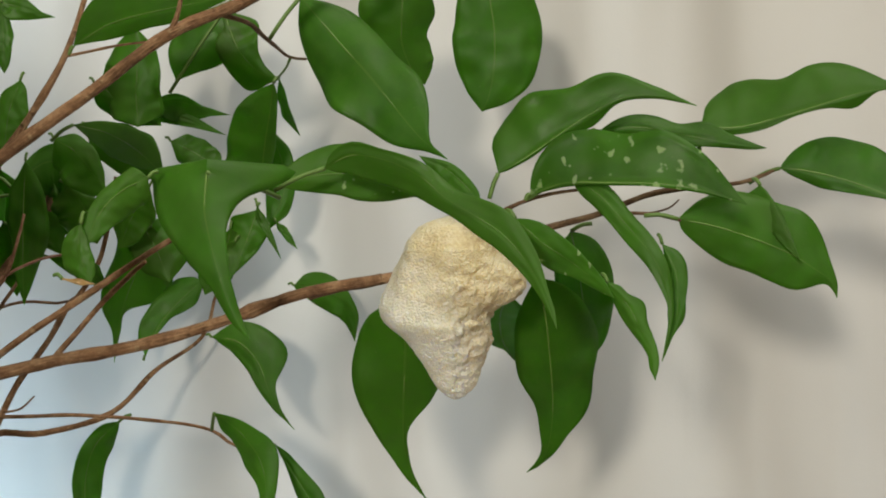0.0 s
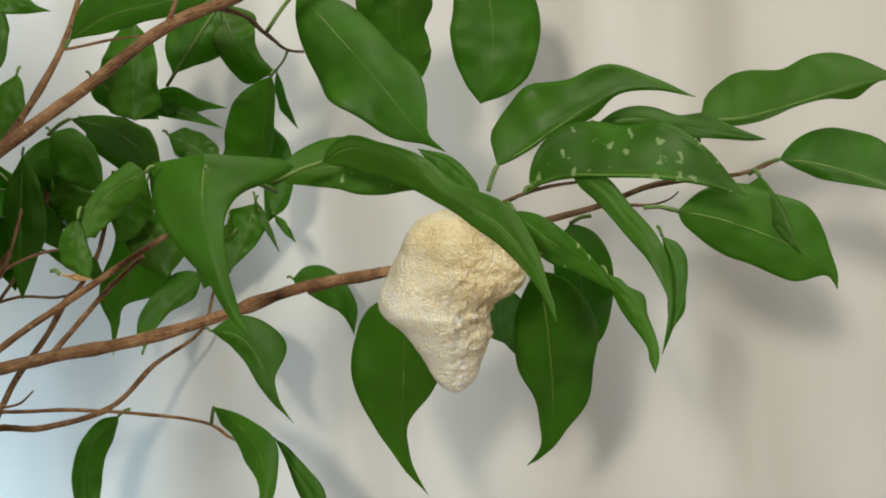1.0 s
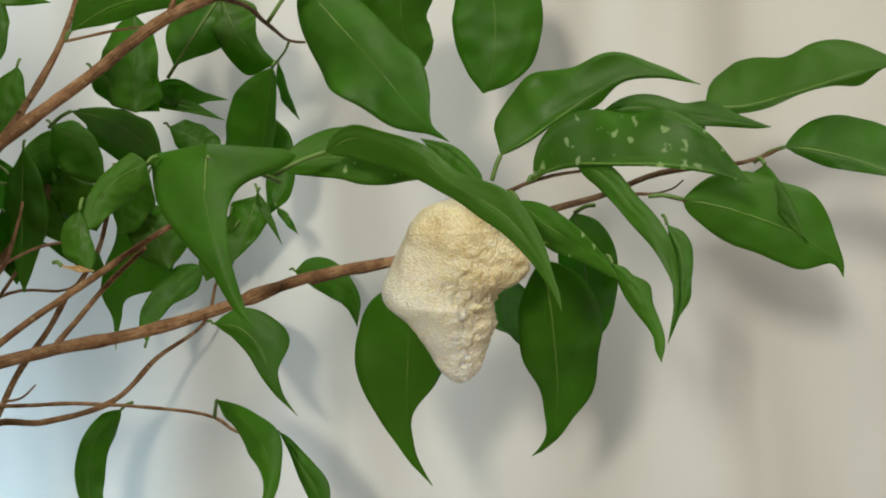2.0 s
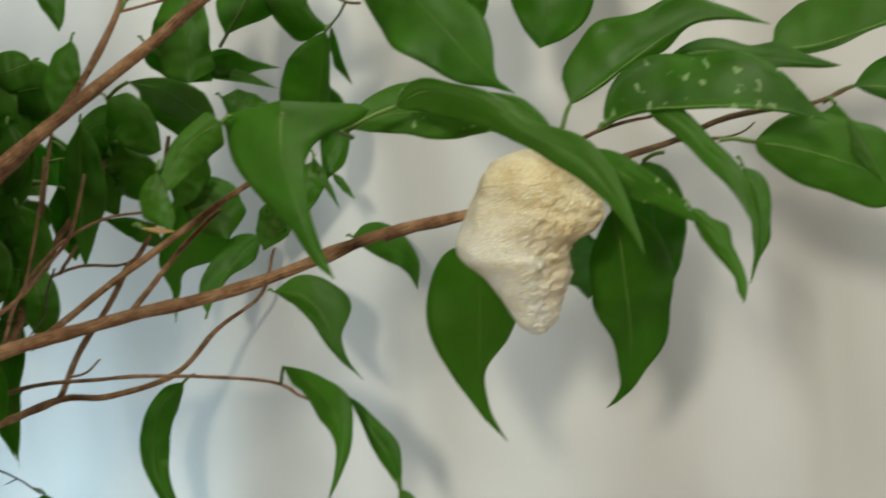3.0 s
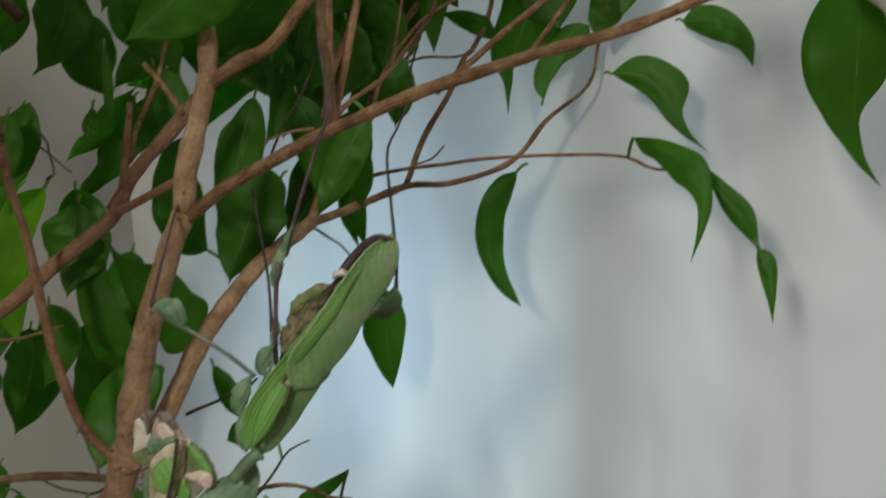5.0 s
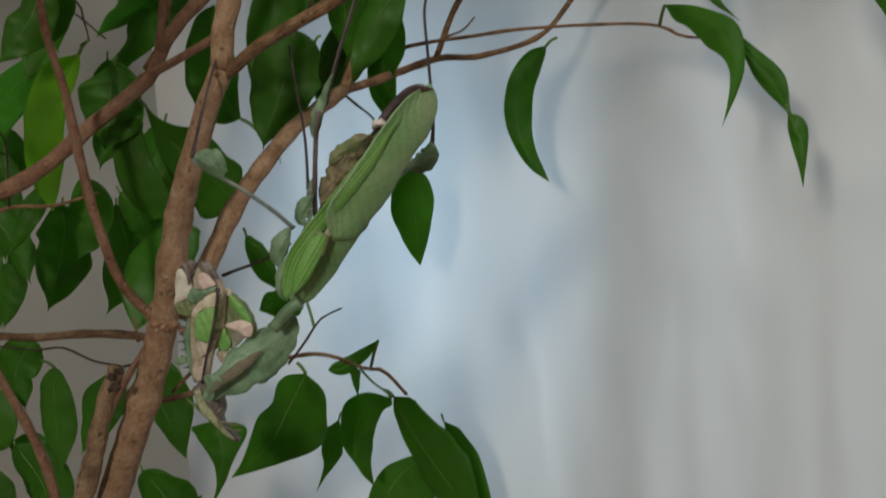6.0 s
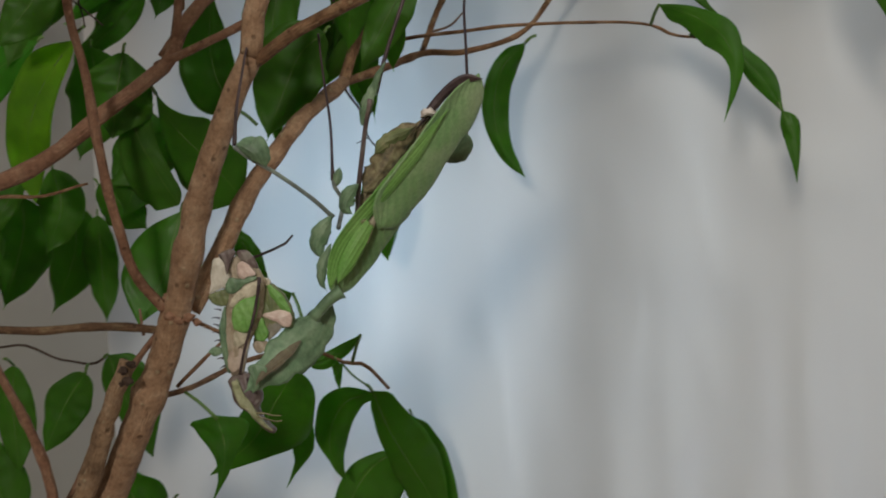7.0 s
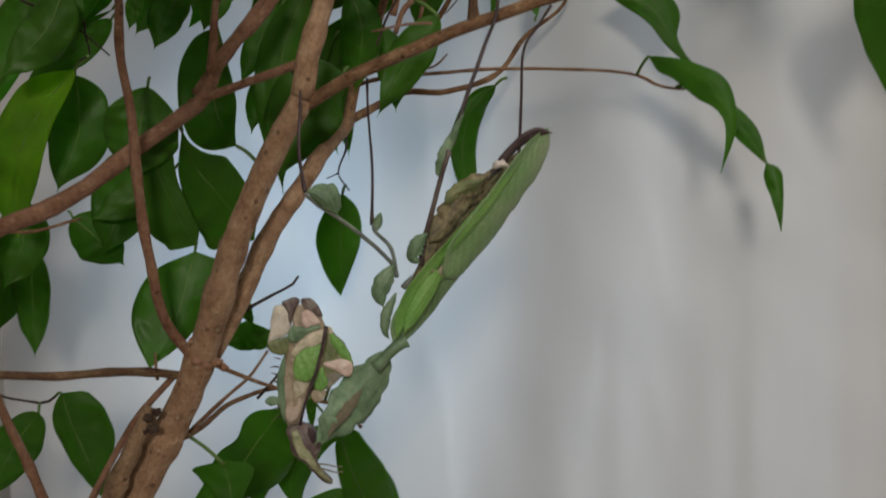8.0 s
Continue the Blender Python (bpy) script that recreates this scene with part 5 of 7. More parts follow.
leaf(limbup_b, [(-0.293, 0.6, 1.122), (-0.307, 0.606, 1.101), (-0.32, 0.612, 1.079)], 7.1, 5.9, 20, 15, peak=.42)
leaf(limbup_b, [(-0.278, 0.59, 1.118), (-0.291, 0.596, 1.101), (-0.303, 0.602, 1.087)], 6.2, 5.0, 20, 15, peak=.42)
leaf(limbup_b, [(-0.271, 0.62, 1.144), (-0.282, 0.626, 1.116), (-0.293, 0.632, 1.094)], 7.2, 6.0, 20, 15, peak=.42)
leaf(limbup_b, [(-0.225, 0.5, 1.257), (-0.242, 0.506, 1.237), (-0.26, 0.512, 1.216)], 8.6, 7.5, 20, 15, peak=.42)
leaf(limbup_b, [(-0.233, 0.56, 1.229), (-0.251, 0.566, 1.208), (-0.275, 0.572, 1.194)], 8.6, 7.5, 20, 15, peak=.42)
leaf(limbup_b, [(-0.271, 0.5, 1.196), (-0.289, 0.506, 1.18), (-0.307, 0.512, 1.162)], 8.8, 7.7, 20, 15, peak=.42)
leaf(limbup_b, [(-0.29, 0.58, 1.274), (-0.267, 0.58, 1.261), (-0.245, 0.58, 1.242)], 16.0, 16.0, 15, 15)
leaf(limbup_b, [(-0.287, 0.62, 1.239), (-0.271, 0.62, 1.225), (-0.253, 0.62, 1.206)], 13.8, 13.8, 15, 15)
leaf(limbup_b, [(-0.318, 0.62, 1.235), (-0.307, 0.62, 1.219), (-0.294, 0.62, 1.2)], 14.0, 14.0, 15, 15)
leaf(limbup_b, [(-0.27, 0.64, 1.192), (-0.282, 0.64, 1.177), (-0.295, 0.64, 1.156)], 12.6, 12.6, 15, 15)
leaf(vertB_b, [(-0.313, 0.55, 1.197), (-0.309, 0.55, 1.18), (-0.301, 0.55, 1.157)], 12.9, 12.9, 15, 15)
leaf(vertB_b, [(-0.32, 0.54, 1.238), (-0.313, 0.54, 1.221), (-0.305, 0.54, 1.202)], 14.1, 14.1, 15, 15)
leaf(vertB_b, [(-0.344, 0.56, 1.21), (-0.335, 0.56, 1.187), (-0.329, 0.56, 1.161)], 14.7, 14.7, 15, 15)
leaf(limbup_b, [(-0.312, 0.66, 1.207), (-0.321, 0.66, 1.192), (-0.337, 0.66, 1.167)], 13.8, 13.8, 15, 15)
leaf(limbup_b, [(-0.279, 0.63, 1.185), (-0.273, 0.63, 1.169), (-0.266, 0.63, 1.152)], 11.8, 12.5, 15, 15)
leaf(limbup_b, [(-0.279, 0.6, 1.221), (-0.272, 0.6, 1.206), (-0.267, 0.6, 1.186)], 10.8, 10.8, 15, 15)
leaf(limbup_b, [(-0.295, 0.6, 1.169), (-0.304, 0.6, 1.152), (-0.317, 0.6, 1.134)], 7.9, 9.1, 15, 15)
leaf(left_b, [(-0.376, 0.55, 1.222), (-0.366, 0.55, 1.201), (-0.353, 0.55, 1.18)], 13.4, 13.4, 15, 15)
leaf(left_b, [(-0.363, 0.58, 1.178), (-0.37, 0.58, 1.16), (-0.385, 0.58, 1.137)], 11.1, 11.1, 15, 15)
leaf(left_b, [(-0.35, 0.58, 1.203), (-0.336, 0.58, 1.187), (-0.32, 0.58, 1.165)], 13.7, 13.7, 15, 15)
leaf(leftlink_b, [(-0.295, 0.56, 1.211), (-0.309, 0.56, 1.195), (-0.326, 0.56, 1.183)], 11.7, 11.7, 15, 15)
leaf(limbup_b, [(-0.313, 0.62, 1.179), (-0.309, 0.62, 1.157), (-0.318, 0.62, 1.133)], 9.4, 9.4, 15, 15)
leaf(slant_b, [(-0.397, 0.56, 0.87), (-0.412, 0.56, 0.858), (-0.425, 0.56, 0.842)], 7.2, 7.8, 15, 15, look_of="dry")
leaf(limbup_b, [(-0.278, 0.6, 1.2727), (-0.2645, 0.605, 1.2761), (-0.248, 0.61, 1.27)], [0.8, 2.8, 5.7, 8.0, 8.3, 7.6, 6.4, 3.5, 1.2], [0.4, 1.4, 2.6, 4.1, 4.3, 5.7, 3.4, 1.7, 0.7], 15, 15)
leaf(limbup_b, [(-0.2699, 0.6, 1.2455), (-0.2528, 0.605, 1.2546), (-0.2313, 0.61, 1.2523)], [2.9, 10.8, 15.7, 17.1, 17.3, 16.9, 15.3, 8.7, 2.9], [1.0, 3.2, 6.1, 11.2, 12.8, 12.9, 10.4, 7.4, 2.9], 15, 15)
leaf(rise_b, [(-0.2322, 0.6, 1.2295), (-0.2132, 0.605, 1.2427), (-0.193, 0.61, 1.2327)], [1.9, 6.9, 13.7, 18.7, 18.6, 18.1, 16.7, 14.1, 5.3], [0.7, 2.1, 3.8, 6.6, 8.8, 10.1, 8.2, 5.0, 2.0], 15, 15)
leaf(rise_b, [(-0.192, 0.6, 1.2594), (-0.1756, 0.605, 1.2484), (-0.1586, 0.61, 1.2344)], [1.8, 6.0, 10.7, 11.4, 11.9, 11.7, 10.9, 7.4, 2.7], [1.2, 3.9, 7.8, 11.6, 12.5, 13.8, 11.1, 7.7, 2.8], 15, 15)
leaf(rise_b, [(-0.1878, 0.6, 1.2818), (-0.1751, 0.605, 1.2727), (-0.1566, 0.61, 1.2602)], [2.0, 6.6, 9.8, 9.9, 10.1, 8.0, 5.9, 2.8, 1.0], [1.2, 4.0, 8.0, 9.2, 10.1, 10.3, 8.2, 5.4, 2.0], 15, 15)
leaf(rise_b, [(-0.1698, 0.62, 1.2709), (-0.1503, 0.625, 1.2653), (-0.1279, 0.63, 1.256)], [0.7, 2.5, 5.0, 5.1, 4.2, 2.9, 1.8, 0.9, 0.3], [0.5, 1.5, 3.0, 3.3, 2.8, 2.7, 1.7, 0.8, 0.3], 15, 15)
leaf(rise_b, [(-0.2211, 0.62, 1.1933), (-0.2051, 0.625, 1.1885), (-0.1914, 0.63, 1.1754)], [0.7, 2.3, 4.8, 6.6, 7.2, 6.8, 4.9, 2.3, 0.8], [0.4, 1.2, 2.3, 3.3, 3.8, 5.1, 3.0, 1.5, 0.6], 15, 15)
leaf(rise_b, [(-0.124, 0.62, 1.2074), (-0.1289, 0.625, 1.1915), (-0.1385, 0.63, 1.1757)], [0.7, 2.5, 5.1, 8.1, 8.2, 7.1, 5.4, 2.6, 0.9], [2.6, 7.9, 8.1, 8.4, 9.3, 6.0, 3.7, 1.8, 0.7], 15, 15)
leaf(rise_b, [(-0.2252, 0.6, 1.2247), (-0.2233, 0.605, 1.2116), (-0.2097, 0.61, 1.1945)], [1.2, 3.5, 7.0, 7.0, 8.9, 5.9, 3.7, 1.8, 0.7], [1.2, 4.5, 8.5, 10.6, 11.4, 10.2, 8.7, 4.3, 1.5], 15, 15)
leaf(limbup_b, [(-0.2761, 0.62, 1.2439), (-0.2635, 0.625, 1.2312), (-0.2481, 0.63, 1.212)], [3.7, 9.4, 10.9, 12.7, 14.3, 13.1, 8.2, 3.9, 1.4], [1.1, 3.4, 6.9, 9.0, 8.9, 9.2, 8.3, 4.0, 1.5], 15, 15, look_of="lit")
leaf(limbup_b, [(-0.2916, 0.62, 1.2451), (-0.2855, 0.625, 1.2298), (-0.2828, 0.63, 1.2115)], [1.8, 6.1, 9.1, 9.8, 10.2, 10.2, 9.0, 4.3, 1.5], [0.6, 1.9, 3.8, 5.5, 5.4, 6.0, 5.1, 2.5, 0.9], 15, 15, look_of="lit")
leaf(limbup_b, [(-0.2631, 0.6, 1.2042), (-0.2571, 0.605, 1.1891), (-0.2546, 0.61, 1.168)], [1.9, 6.7, 11.5, 12.2, 12.4, 12.0, 11.3, 5.3, 1.9], [1.0, 3.0, 6.0, 10.8, 11.1, 11.2, 11.1, 5.4, 2.0], 15, 15)
leaf(limbup_b, [(-0.2448, 0.62, 1.2117), (-0.2418, 0.625, 1.1935), (-0.2421, 0.63, 1.1721)], [1.5, 5.1, 10.3, 11.2, 11.0, 10.2, 8.5, 4.1, 1.5], [0.8, 2.7, 5.3, 8.1, 7.4, 7.3, 6.2, 3.0, 1.1], 15, 15)
leaf(limbup_b, [(-0.2985, 0.6, 1.2009), (-0.2973, 0.605, 1.1859), (-0.2951, 0.61, 1.1646)], [1.2, 3.9, 7.8, 8.4, 8.1, 7.7, 5.7, 2.7, 1.0], [0.9, 3.0, 6.1, 10.1, 9.7, 9.3, 7.8, 3.7, 1.4], 15, 15)
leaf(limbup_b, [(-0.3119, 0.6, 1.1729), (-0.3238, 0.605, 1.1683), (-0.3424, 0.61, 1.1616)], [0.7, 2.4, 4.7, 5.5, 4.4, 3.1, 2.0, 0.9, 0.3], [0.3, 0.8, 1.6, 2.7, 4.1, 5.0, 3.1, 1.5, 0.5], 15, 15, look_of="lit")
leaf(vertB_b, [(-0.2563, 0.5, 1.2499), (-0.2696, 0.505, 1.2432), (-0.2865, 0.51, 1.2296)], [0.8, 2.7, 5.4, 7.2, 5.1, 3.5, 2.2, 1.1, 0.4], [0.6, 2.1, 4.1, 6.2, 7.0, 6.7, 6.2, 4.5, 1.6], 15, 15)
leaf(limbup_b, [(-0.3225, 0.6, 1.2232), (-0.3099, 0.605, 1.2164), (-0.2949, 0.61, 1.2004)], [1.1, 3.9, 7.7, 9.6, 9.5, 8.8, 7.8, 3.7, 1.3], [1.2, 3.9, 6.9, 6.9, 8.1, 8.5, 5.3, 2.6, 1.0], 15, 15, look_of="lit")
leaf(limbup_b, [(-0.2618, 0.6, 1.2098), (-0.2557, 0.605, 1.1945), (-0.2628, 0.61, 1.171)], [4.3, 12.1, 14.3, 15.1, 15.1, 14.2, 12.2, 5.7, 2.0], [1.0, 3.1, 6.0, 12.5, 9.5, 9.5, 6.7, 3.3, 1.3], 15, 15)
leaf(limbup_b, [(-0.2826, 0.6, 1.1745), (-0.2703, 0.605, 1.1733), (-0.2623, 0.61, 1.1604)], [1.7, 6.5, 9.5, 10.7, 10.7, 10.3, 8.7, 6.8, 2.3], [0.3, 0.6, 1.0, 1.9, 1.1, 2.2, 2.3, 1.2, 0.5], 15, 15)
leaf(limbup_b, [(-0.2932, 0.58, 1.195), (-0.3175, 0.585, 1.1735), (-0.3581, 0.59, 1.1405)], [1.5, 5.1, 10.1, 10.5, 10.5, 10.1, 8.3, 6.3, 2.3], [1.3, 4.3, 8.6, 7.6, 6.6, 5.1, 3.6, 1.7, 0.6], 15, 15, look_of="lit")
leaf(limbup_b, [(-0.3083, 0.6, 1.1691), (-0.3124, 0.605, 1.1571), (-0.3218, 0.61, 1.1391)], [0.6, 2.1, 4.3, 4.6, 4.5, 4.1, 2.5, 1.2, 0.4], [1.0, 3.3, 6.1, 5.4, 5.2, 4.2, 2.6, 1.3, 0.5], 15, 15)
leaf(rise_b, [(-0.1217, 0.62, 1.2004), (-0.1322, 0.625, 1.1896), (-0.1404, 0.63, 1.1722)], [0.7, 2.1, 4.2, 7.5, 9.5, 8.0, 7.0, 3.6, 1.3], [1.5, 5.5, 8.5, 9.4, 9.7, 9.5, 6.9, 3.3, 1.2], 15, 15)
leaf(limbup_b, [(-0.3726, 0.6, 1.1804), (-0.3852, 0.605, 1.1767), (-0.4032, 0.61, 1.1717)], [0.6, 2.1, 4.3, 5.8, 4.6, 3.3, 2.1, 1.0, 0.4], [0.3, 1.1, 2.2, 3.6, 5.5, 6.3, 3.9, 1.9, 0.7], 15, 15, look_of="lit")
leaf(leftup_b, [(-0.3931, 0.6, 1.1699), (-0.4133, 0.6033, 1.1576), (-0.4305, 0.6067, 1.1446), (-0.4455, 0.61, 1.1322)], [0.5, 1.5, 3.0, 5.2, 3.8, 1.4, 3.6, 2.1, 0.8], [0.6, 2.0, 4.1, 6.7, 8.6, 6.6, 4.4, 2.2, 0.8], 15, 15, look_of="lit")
leaf(leftup_b, [(-0.4012, 0.62, 1.1511), (-0.422, 0.6233, 1.1382), (-0.4324, 0.6267, 1.1257), (-0.4506, 0.63, 1.1103)], [0.5, 1.6, 3.1, 5.6, 6.9, 5.3, 4.6, 5.3, 3.1], [0.3, 0.4, 0.9, 3.1, 3.7, 3.5, 6.0, 4.1, 3.0], 15, 15)
leaf(limbup_b, [(-0.2824, 0.6, 1.1335), (-0.3023, 0.605, 1.1133), (-0.3162, 0.61, 1.0768)], [1.1, 3.5, 6.9, 7.4, 8.8, 8.1, 7.1, 4.5, 1.7], [1.0, 3.6, 7.4, 9.5, 8.6, 5.9, 3.2, 1.1, 0.4], 15, 15)
leaf(limbup_b, [(-0.2859, 0.62, 1.1266), (-0.2996, 0.625, 1.1052), (-0.3128, 0.63, 1.0816)], [0.8, 2.8, 5.6, 7.4, 6.3, 5.4, 3.6, 1.7, 0.6], [0.6, 2.1, 4.3, 6.1, 5.2, 3.9, 2.6, 1.2, 0.4], 15, 15)
leaf(limbup_b, [(-0.2823, 0.62, 1.1137), (-0.2878, 0.625, 1.0915), (-0.2828, 0.63, 1.0675)], [0.8, 2.4, 4.6, 4.0, 3.7, 3.9, 2.3, 1.2, 0.5], [2.6, 9.4, 9.3, 8.2, 6.1, 3.6, 2.3, 1.0, 0.3], 15, 15)
leaf(thin_b, [(-0.3689, 0.47, 1.2164), (-0.3716, 0.4733, 1.199), (-0.3783, 0.4767, 1.1842), (-0.389, 0.48, 1.1766)], [2.4, 8.4, 11.9, 11.1, 9.5, 7.1, 3.9, 1.5, 0.5], [1.9, 6.0, 12.1, 10.0, 8.3, 4.9, 2.6, 1.2, 0.5], 15, 15)
leaf(thin_b, [(-0.3723, 0.5, 1.2106), (-0.3733, 0.505, 1.1894), (-0.3675, 0.51, 1.1643)], [0.9, 2.8, 5.5, 9.6, 16.1, 14.8, 11.1, 6.2, 2.3], [0.5, 1.8, 3.6, 5.3, 6.0, 6.0, 4.8, 3.2, 1.3], 15, 15)
leaf(rise_b, [(-0.2231, 0.62, 1.2391), (-0.2177, 0.625, 1.2243), (-0.2169, 0.63, 1.2034)], [1.3, 4.5, 9.0, 10.8, 11.4, 11.5, 11.3, 6.4, 2.3], [0.9, 2.7, 5.4, 9.8, 12.6, 12.5, 12.8, 7.1, 2.7], 15, 15)
leaf(rise_b, [(-0.25, 0.63, 1.2397), (-0.2462, 0.635, 1.2247), (-0.2471, 0.64, 1.2003)], [1.4, 5.2, 10.2, 12.9, 11.4, 8.6, 5.4, 2.5, 0.9], [0.8, 2.5, 4.9, 8.6, 7.8, 7.9, 6.3, 3.1, 1.1], 15, 15)
leaf(rise_b, [(-0.2283, 0.62, 1.2096), (-0.2366, 0.625, 1.1947), (-0.2482, 0.63, 1.1796)], [1.2, 4.1, 7.4, 7.8, 8.0, 7.8, 6.3, 3.0, 1.1], [1.4, 4.6, 8.6, 8.2, 8.0, 8.2, 5.2, 2.5, 0.9], 15, 15)
leaf(rise_b, [(-0.1631, 0.61, 1.2294), (-0.1738, 0.615, 1.215), (-0.1832, 0.62, 1.1974)], [0.7, 2.2, 4.3, 6.8, 7.0, 7.7, 7.5, 3.6, 1.3], [1.0, 3.4, 6.8, 10.2, 10.0, 9.5, 8.7, 5.2, 1.8], 15, 15)
leaf(budtwig_b, [(-0.3454, 0.55, 1.0206), (-0.3386, 0.55, 1.0069), (-0.3303, 0.55, 0.9901)], [1.3, 3.4, 5.4, 6.9, 7.7, 6.8, 5.1, 3.0, 1.7], [2.0, 3.2, 4.7, 5.2, 5.4, 4.7, 3.6, 2.2, 1.3], 12, 12)
# ---- plant end ----


def shading_shoot(points, r0, r1, count, seed, lowest=1.29):
    """Unseen crown shoot, rising with alternating, hanging leaves, added to shade the left side."""
    shoot = limb("branch", points, r0, r1, twig_mat)
    line, rng = spline(points, count * 2), random.Random(seed)
    for i in range(count):
        base = line[2 * i + 1]
        if base.z < lowest:
            continue
        way = Vector((rng.uniform(-1, 1), rng.uniform(-0.7, 0.7), rng.uniform(-0.9, -0.1))).normalized()
        start = base + way * 0.012
        long = rng.uniform(0.055, 0.08)
        mid = start + way * long * 0.5 + Vector((0, 0, 0.004))
        tip = start + way * long + Vector((0, 0, -0.012))
        leaf(shoot, [tuple(start), tuple(mid), tuple(tip)], rng.uniform(13, 18), rng.uniform(13, 18), rng.uniform(5, 30), rng.uniform(5, 30), stalk=tuple(base))


# all out of view, between the key light and the left of the plant
shading_shoot([(-0.375, 0.45, 1.20), (-0.42, 0.40, 1.28), (-0.47, 0.34, 1.36), (-0.50, 0.30, 1.45)], 2.6, 1.2, 16, 11)
shading_shoot([(-0.43, 0.42, 1.10), (-0.52, 0.36, 1.17), (-0.57, 0.30, 1.26), (-0.60, 0.26, 1.36)], 2.6, 1.2, 16, 12)
shading_shoot([(-0.40, 0.42, 1.25), (-0.38, 0.36, 1.33), (-0.40, 0.28, 1.41), (-0.43, 0.22, 1.48)], 2.2, 1.0, 14, 13)
shading_shoot([(-0.47, 0.37, 1.17), (-0.58, 0.38, 1.22), (-0.66, 0.36, 1.30), (-0.72, 0.32, 1.36)], 2.2, 1.0, 14, 14)
shading_shoot([(-0.30, 0.44, 1.30), (-0.33, 0.38, 1.37), (-0.35, 0.30, 1.44), (-0.36, 0.24, 1.52)], 2.2, 1.0, 14, 15)
shading_shoot([(-0.29, 0.44, 1.27), (-0.27, 0.33, 1.31), (-0.26, 0.22, 1.335), (-0.27, 0.12, 1.36)], 2.0, 1.0, 15, 16)
shading_shoot([(-0.35, 0.42, 1.25), (-0.37, 0.30, 1.275), (-0.37, 0.18, 1.285), (-0.38, 0.08, 1.29)], 2.0, 1.0, 13, 17, 1.262)



def egg_case():
    """The foam egg case on the branch: a lumpy body that narrows to a ragged lower end. Rings: mm below the top, left and right half widths."""
    rings = [(0, 2, 2), (3, 12, 13), (9.5, 17, 19), (16, 20.5, 24), (22.5, 23.7, 27), (28, 26, 26.5), (33, 28, 22), (36, 28.3, 15),
             (41, 26.5, 13.5), (47, 19, 13.7), (54, 14, 12), (60, 9.4, 9.6), (65, 7, 7.6), (68.5, 3.8, 4.4), (70, 1, 1.4)]
    depths = [r[0] for r in rings]

    def half_width(at, side):
        return sum(float(np.interp(at + k, depths, [r[side] for r in rings])) for k in (-1.6, -0.8, 0, 0.8, 1.6)) / 5 if 2 < at < 68 else float(np.interp(at, depths, [r[side] for r in rings]))

    bm = bmesh.new()
    bmesh.ops.create_icosphere(bm, subdivisions=7, radius=1.0)
    for v in bm.verts:
        s = (1 - v.co.z) / 2 * 70
        left, right = half_width(s, 1), half_width(s, 2)
        flat = Vector((v.co.x, v.co.y, 0))
        flat = flat.normalized() if flat.length > 1e-6 else Vector((1, 0, 0))
        c, hw = (right - left) / 2, (right + left) / 2
        p = Vector((c + flat.x * hw, flat.y * min(hw, 20) * 0.85, -s)) * 0.001
        crumple = min(1, max(0, (p.x + 0.006) / 0.012)) * min(1, max(0, (s - 12) / 14)) * min(1, max(0.3, (66 - s) / 14))
        lump = 0.0014 * noise.noise(p * 90) + 0.0003 * noise.noise(p * 300)
        lump += crumple * (0.0011 * noise.noise(p * 240) + 0.0009 * noise.noise(p * 480)) + 0.00022 * noise.noise(p * 900)
        # a crumpled seam runs down the front
        seam = math.exp(-((p.x - 0.006 - 0.006 * noise.noise(p * 90)) / 0.009) ** 2) * max(0.0, -flat.y) * min(1, max(0, (s - 22) / 12))
        lump += seam * (0.0017 * noise.noise(p * 260 + Vector((5, 0, 0))) + 0.0011 * noise.noise(p * 520 + Vector((1, 4, 0))) - 0.0008)
        # a shallow band runs across the shoulder
        lump -= 0.0006 * math.exp(-((s - 21 - 260 * p.x) / 2.2) ** 2) * max(0.0, -flat.y)
        v.co = p + flat * lump
    m, n, l, b = material("egg_foam")
    z = noise_node(n, l, 60, 5)
    f = noise_node(n, l, 800, 2, rough=0.5)
    g = noise_node(n, l, 330, 4)
    tc = n.new("ShaderNodeTexCoord")
    foam = n.new("ShaderNodeTexVoronoi")
    foam.inputs["Scale"].default_value = 1300
    foam.feature = "SMOOTH_F1"
    l.new(tc.outputs["Object"], foam.inputs["Vector"])
    r = ramp(n, l, z.outputs[0], [(0.30, (0.56, 0.46, 0.27)), (0.46, (0.70, 0.62, 0.42)), (0.66, (0.80, 0.75, 0.58))])
    sep = n.new("ShaderNodeSeparateXYZ")
    l.new(tc.outputs["Object"], sep.inputs[0])
    tail = ramp(n, l, maths(n, l, "ADD", maths(n, l, "MULTIPLY", sep.outputs[2], -18.0), maths(n, l, "MULTIPLY", sep.outputs[0], -14.0)), [(0.35, (0, 0, 0)), (1.1, (1, 1, 1))])
    c = mix(n, l, "MIX", maths(n, l, "MULTIPLY", tail.outputs[0], 0.9), r.outputs[0], (0.85, 0.88, 0.86))
    stain = ramp(n, l, g.outputs[0], [(0.55, (0, 0, 0)), (0.7, (1, 1, 1))])
    c = mix(n, l, "MIX", maths(n, l, "MULTIPLY", stain.outputs[0], 0.14), c, (0.58, 0.40, 0.20))
    side = ramp(n, l, maths(n, l, "ADD", maths(n, l, "MULTIPLY", sep.outputs[0], 60.0), maths(n, l, "MULTIPLY", z.outputs[0], 0.5)), [(0.3, (0, 0, 0)), (0.75, (1, 1, 1))])
    down = ramp(n, l, maths(n, l, "MULTIPLY", sep.outputs[2], -20.0), [(0.3, (0, 0, 0)), (0.6, (1, 1, 1))])
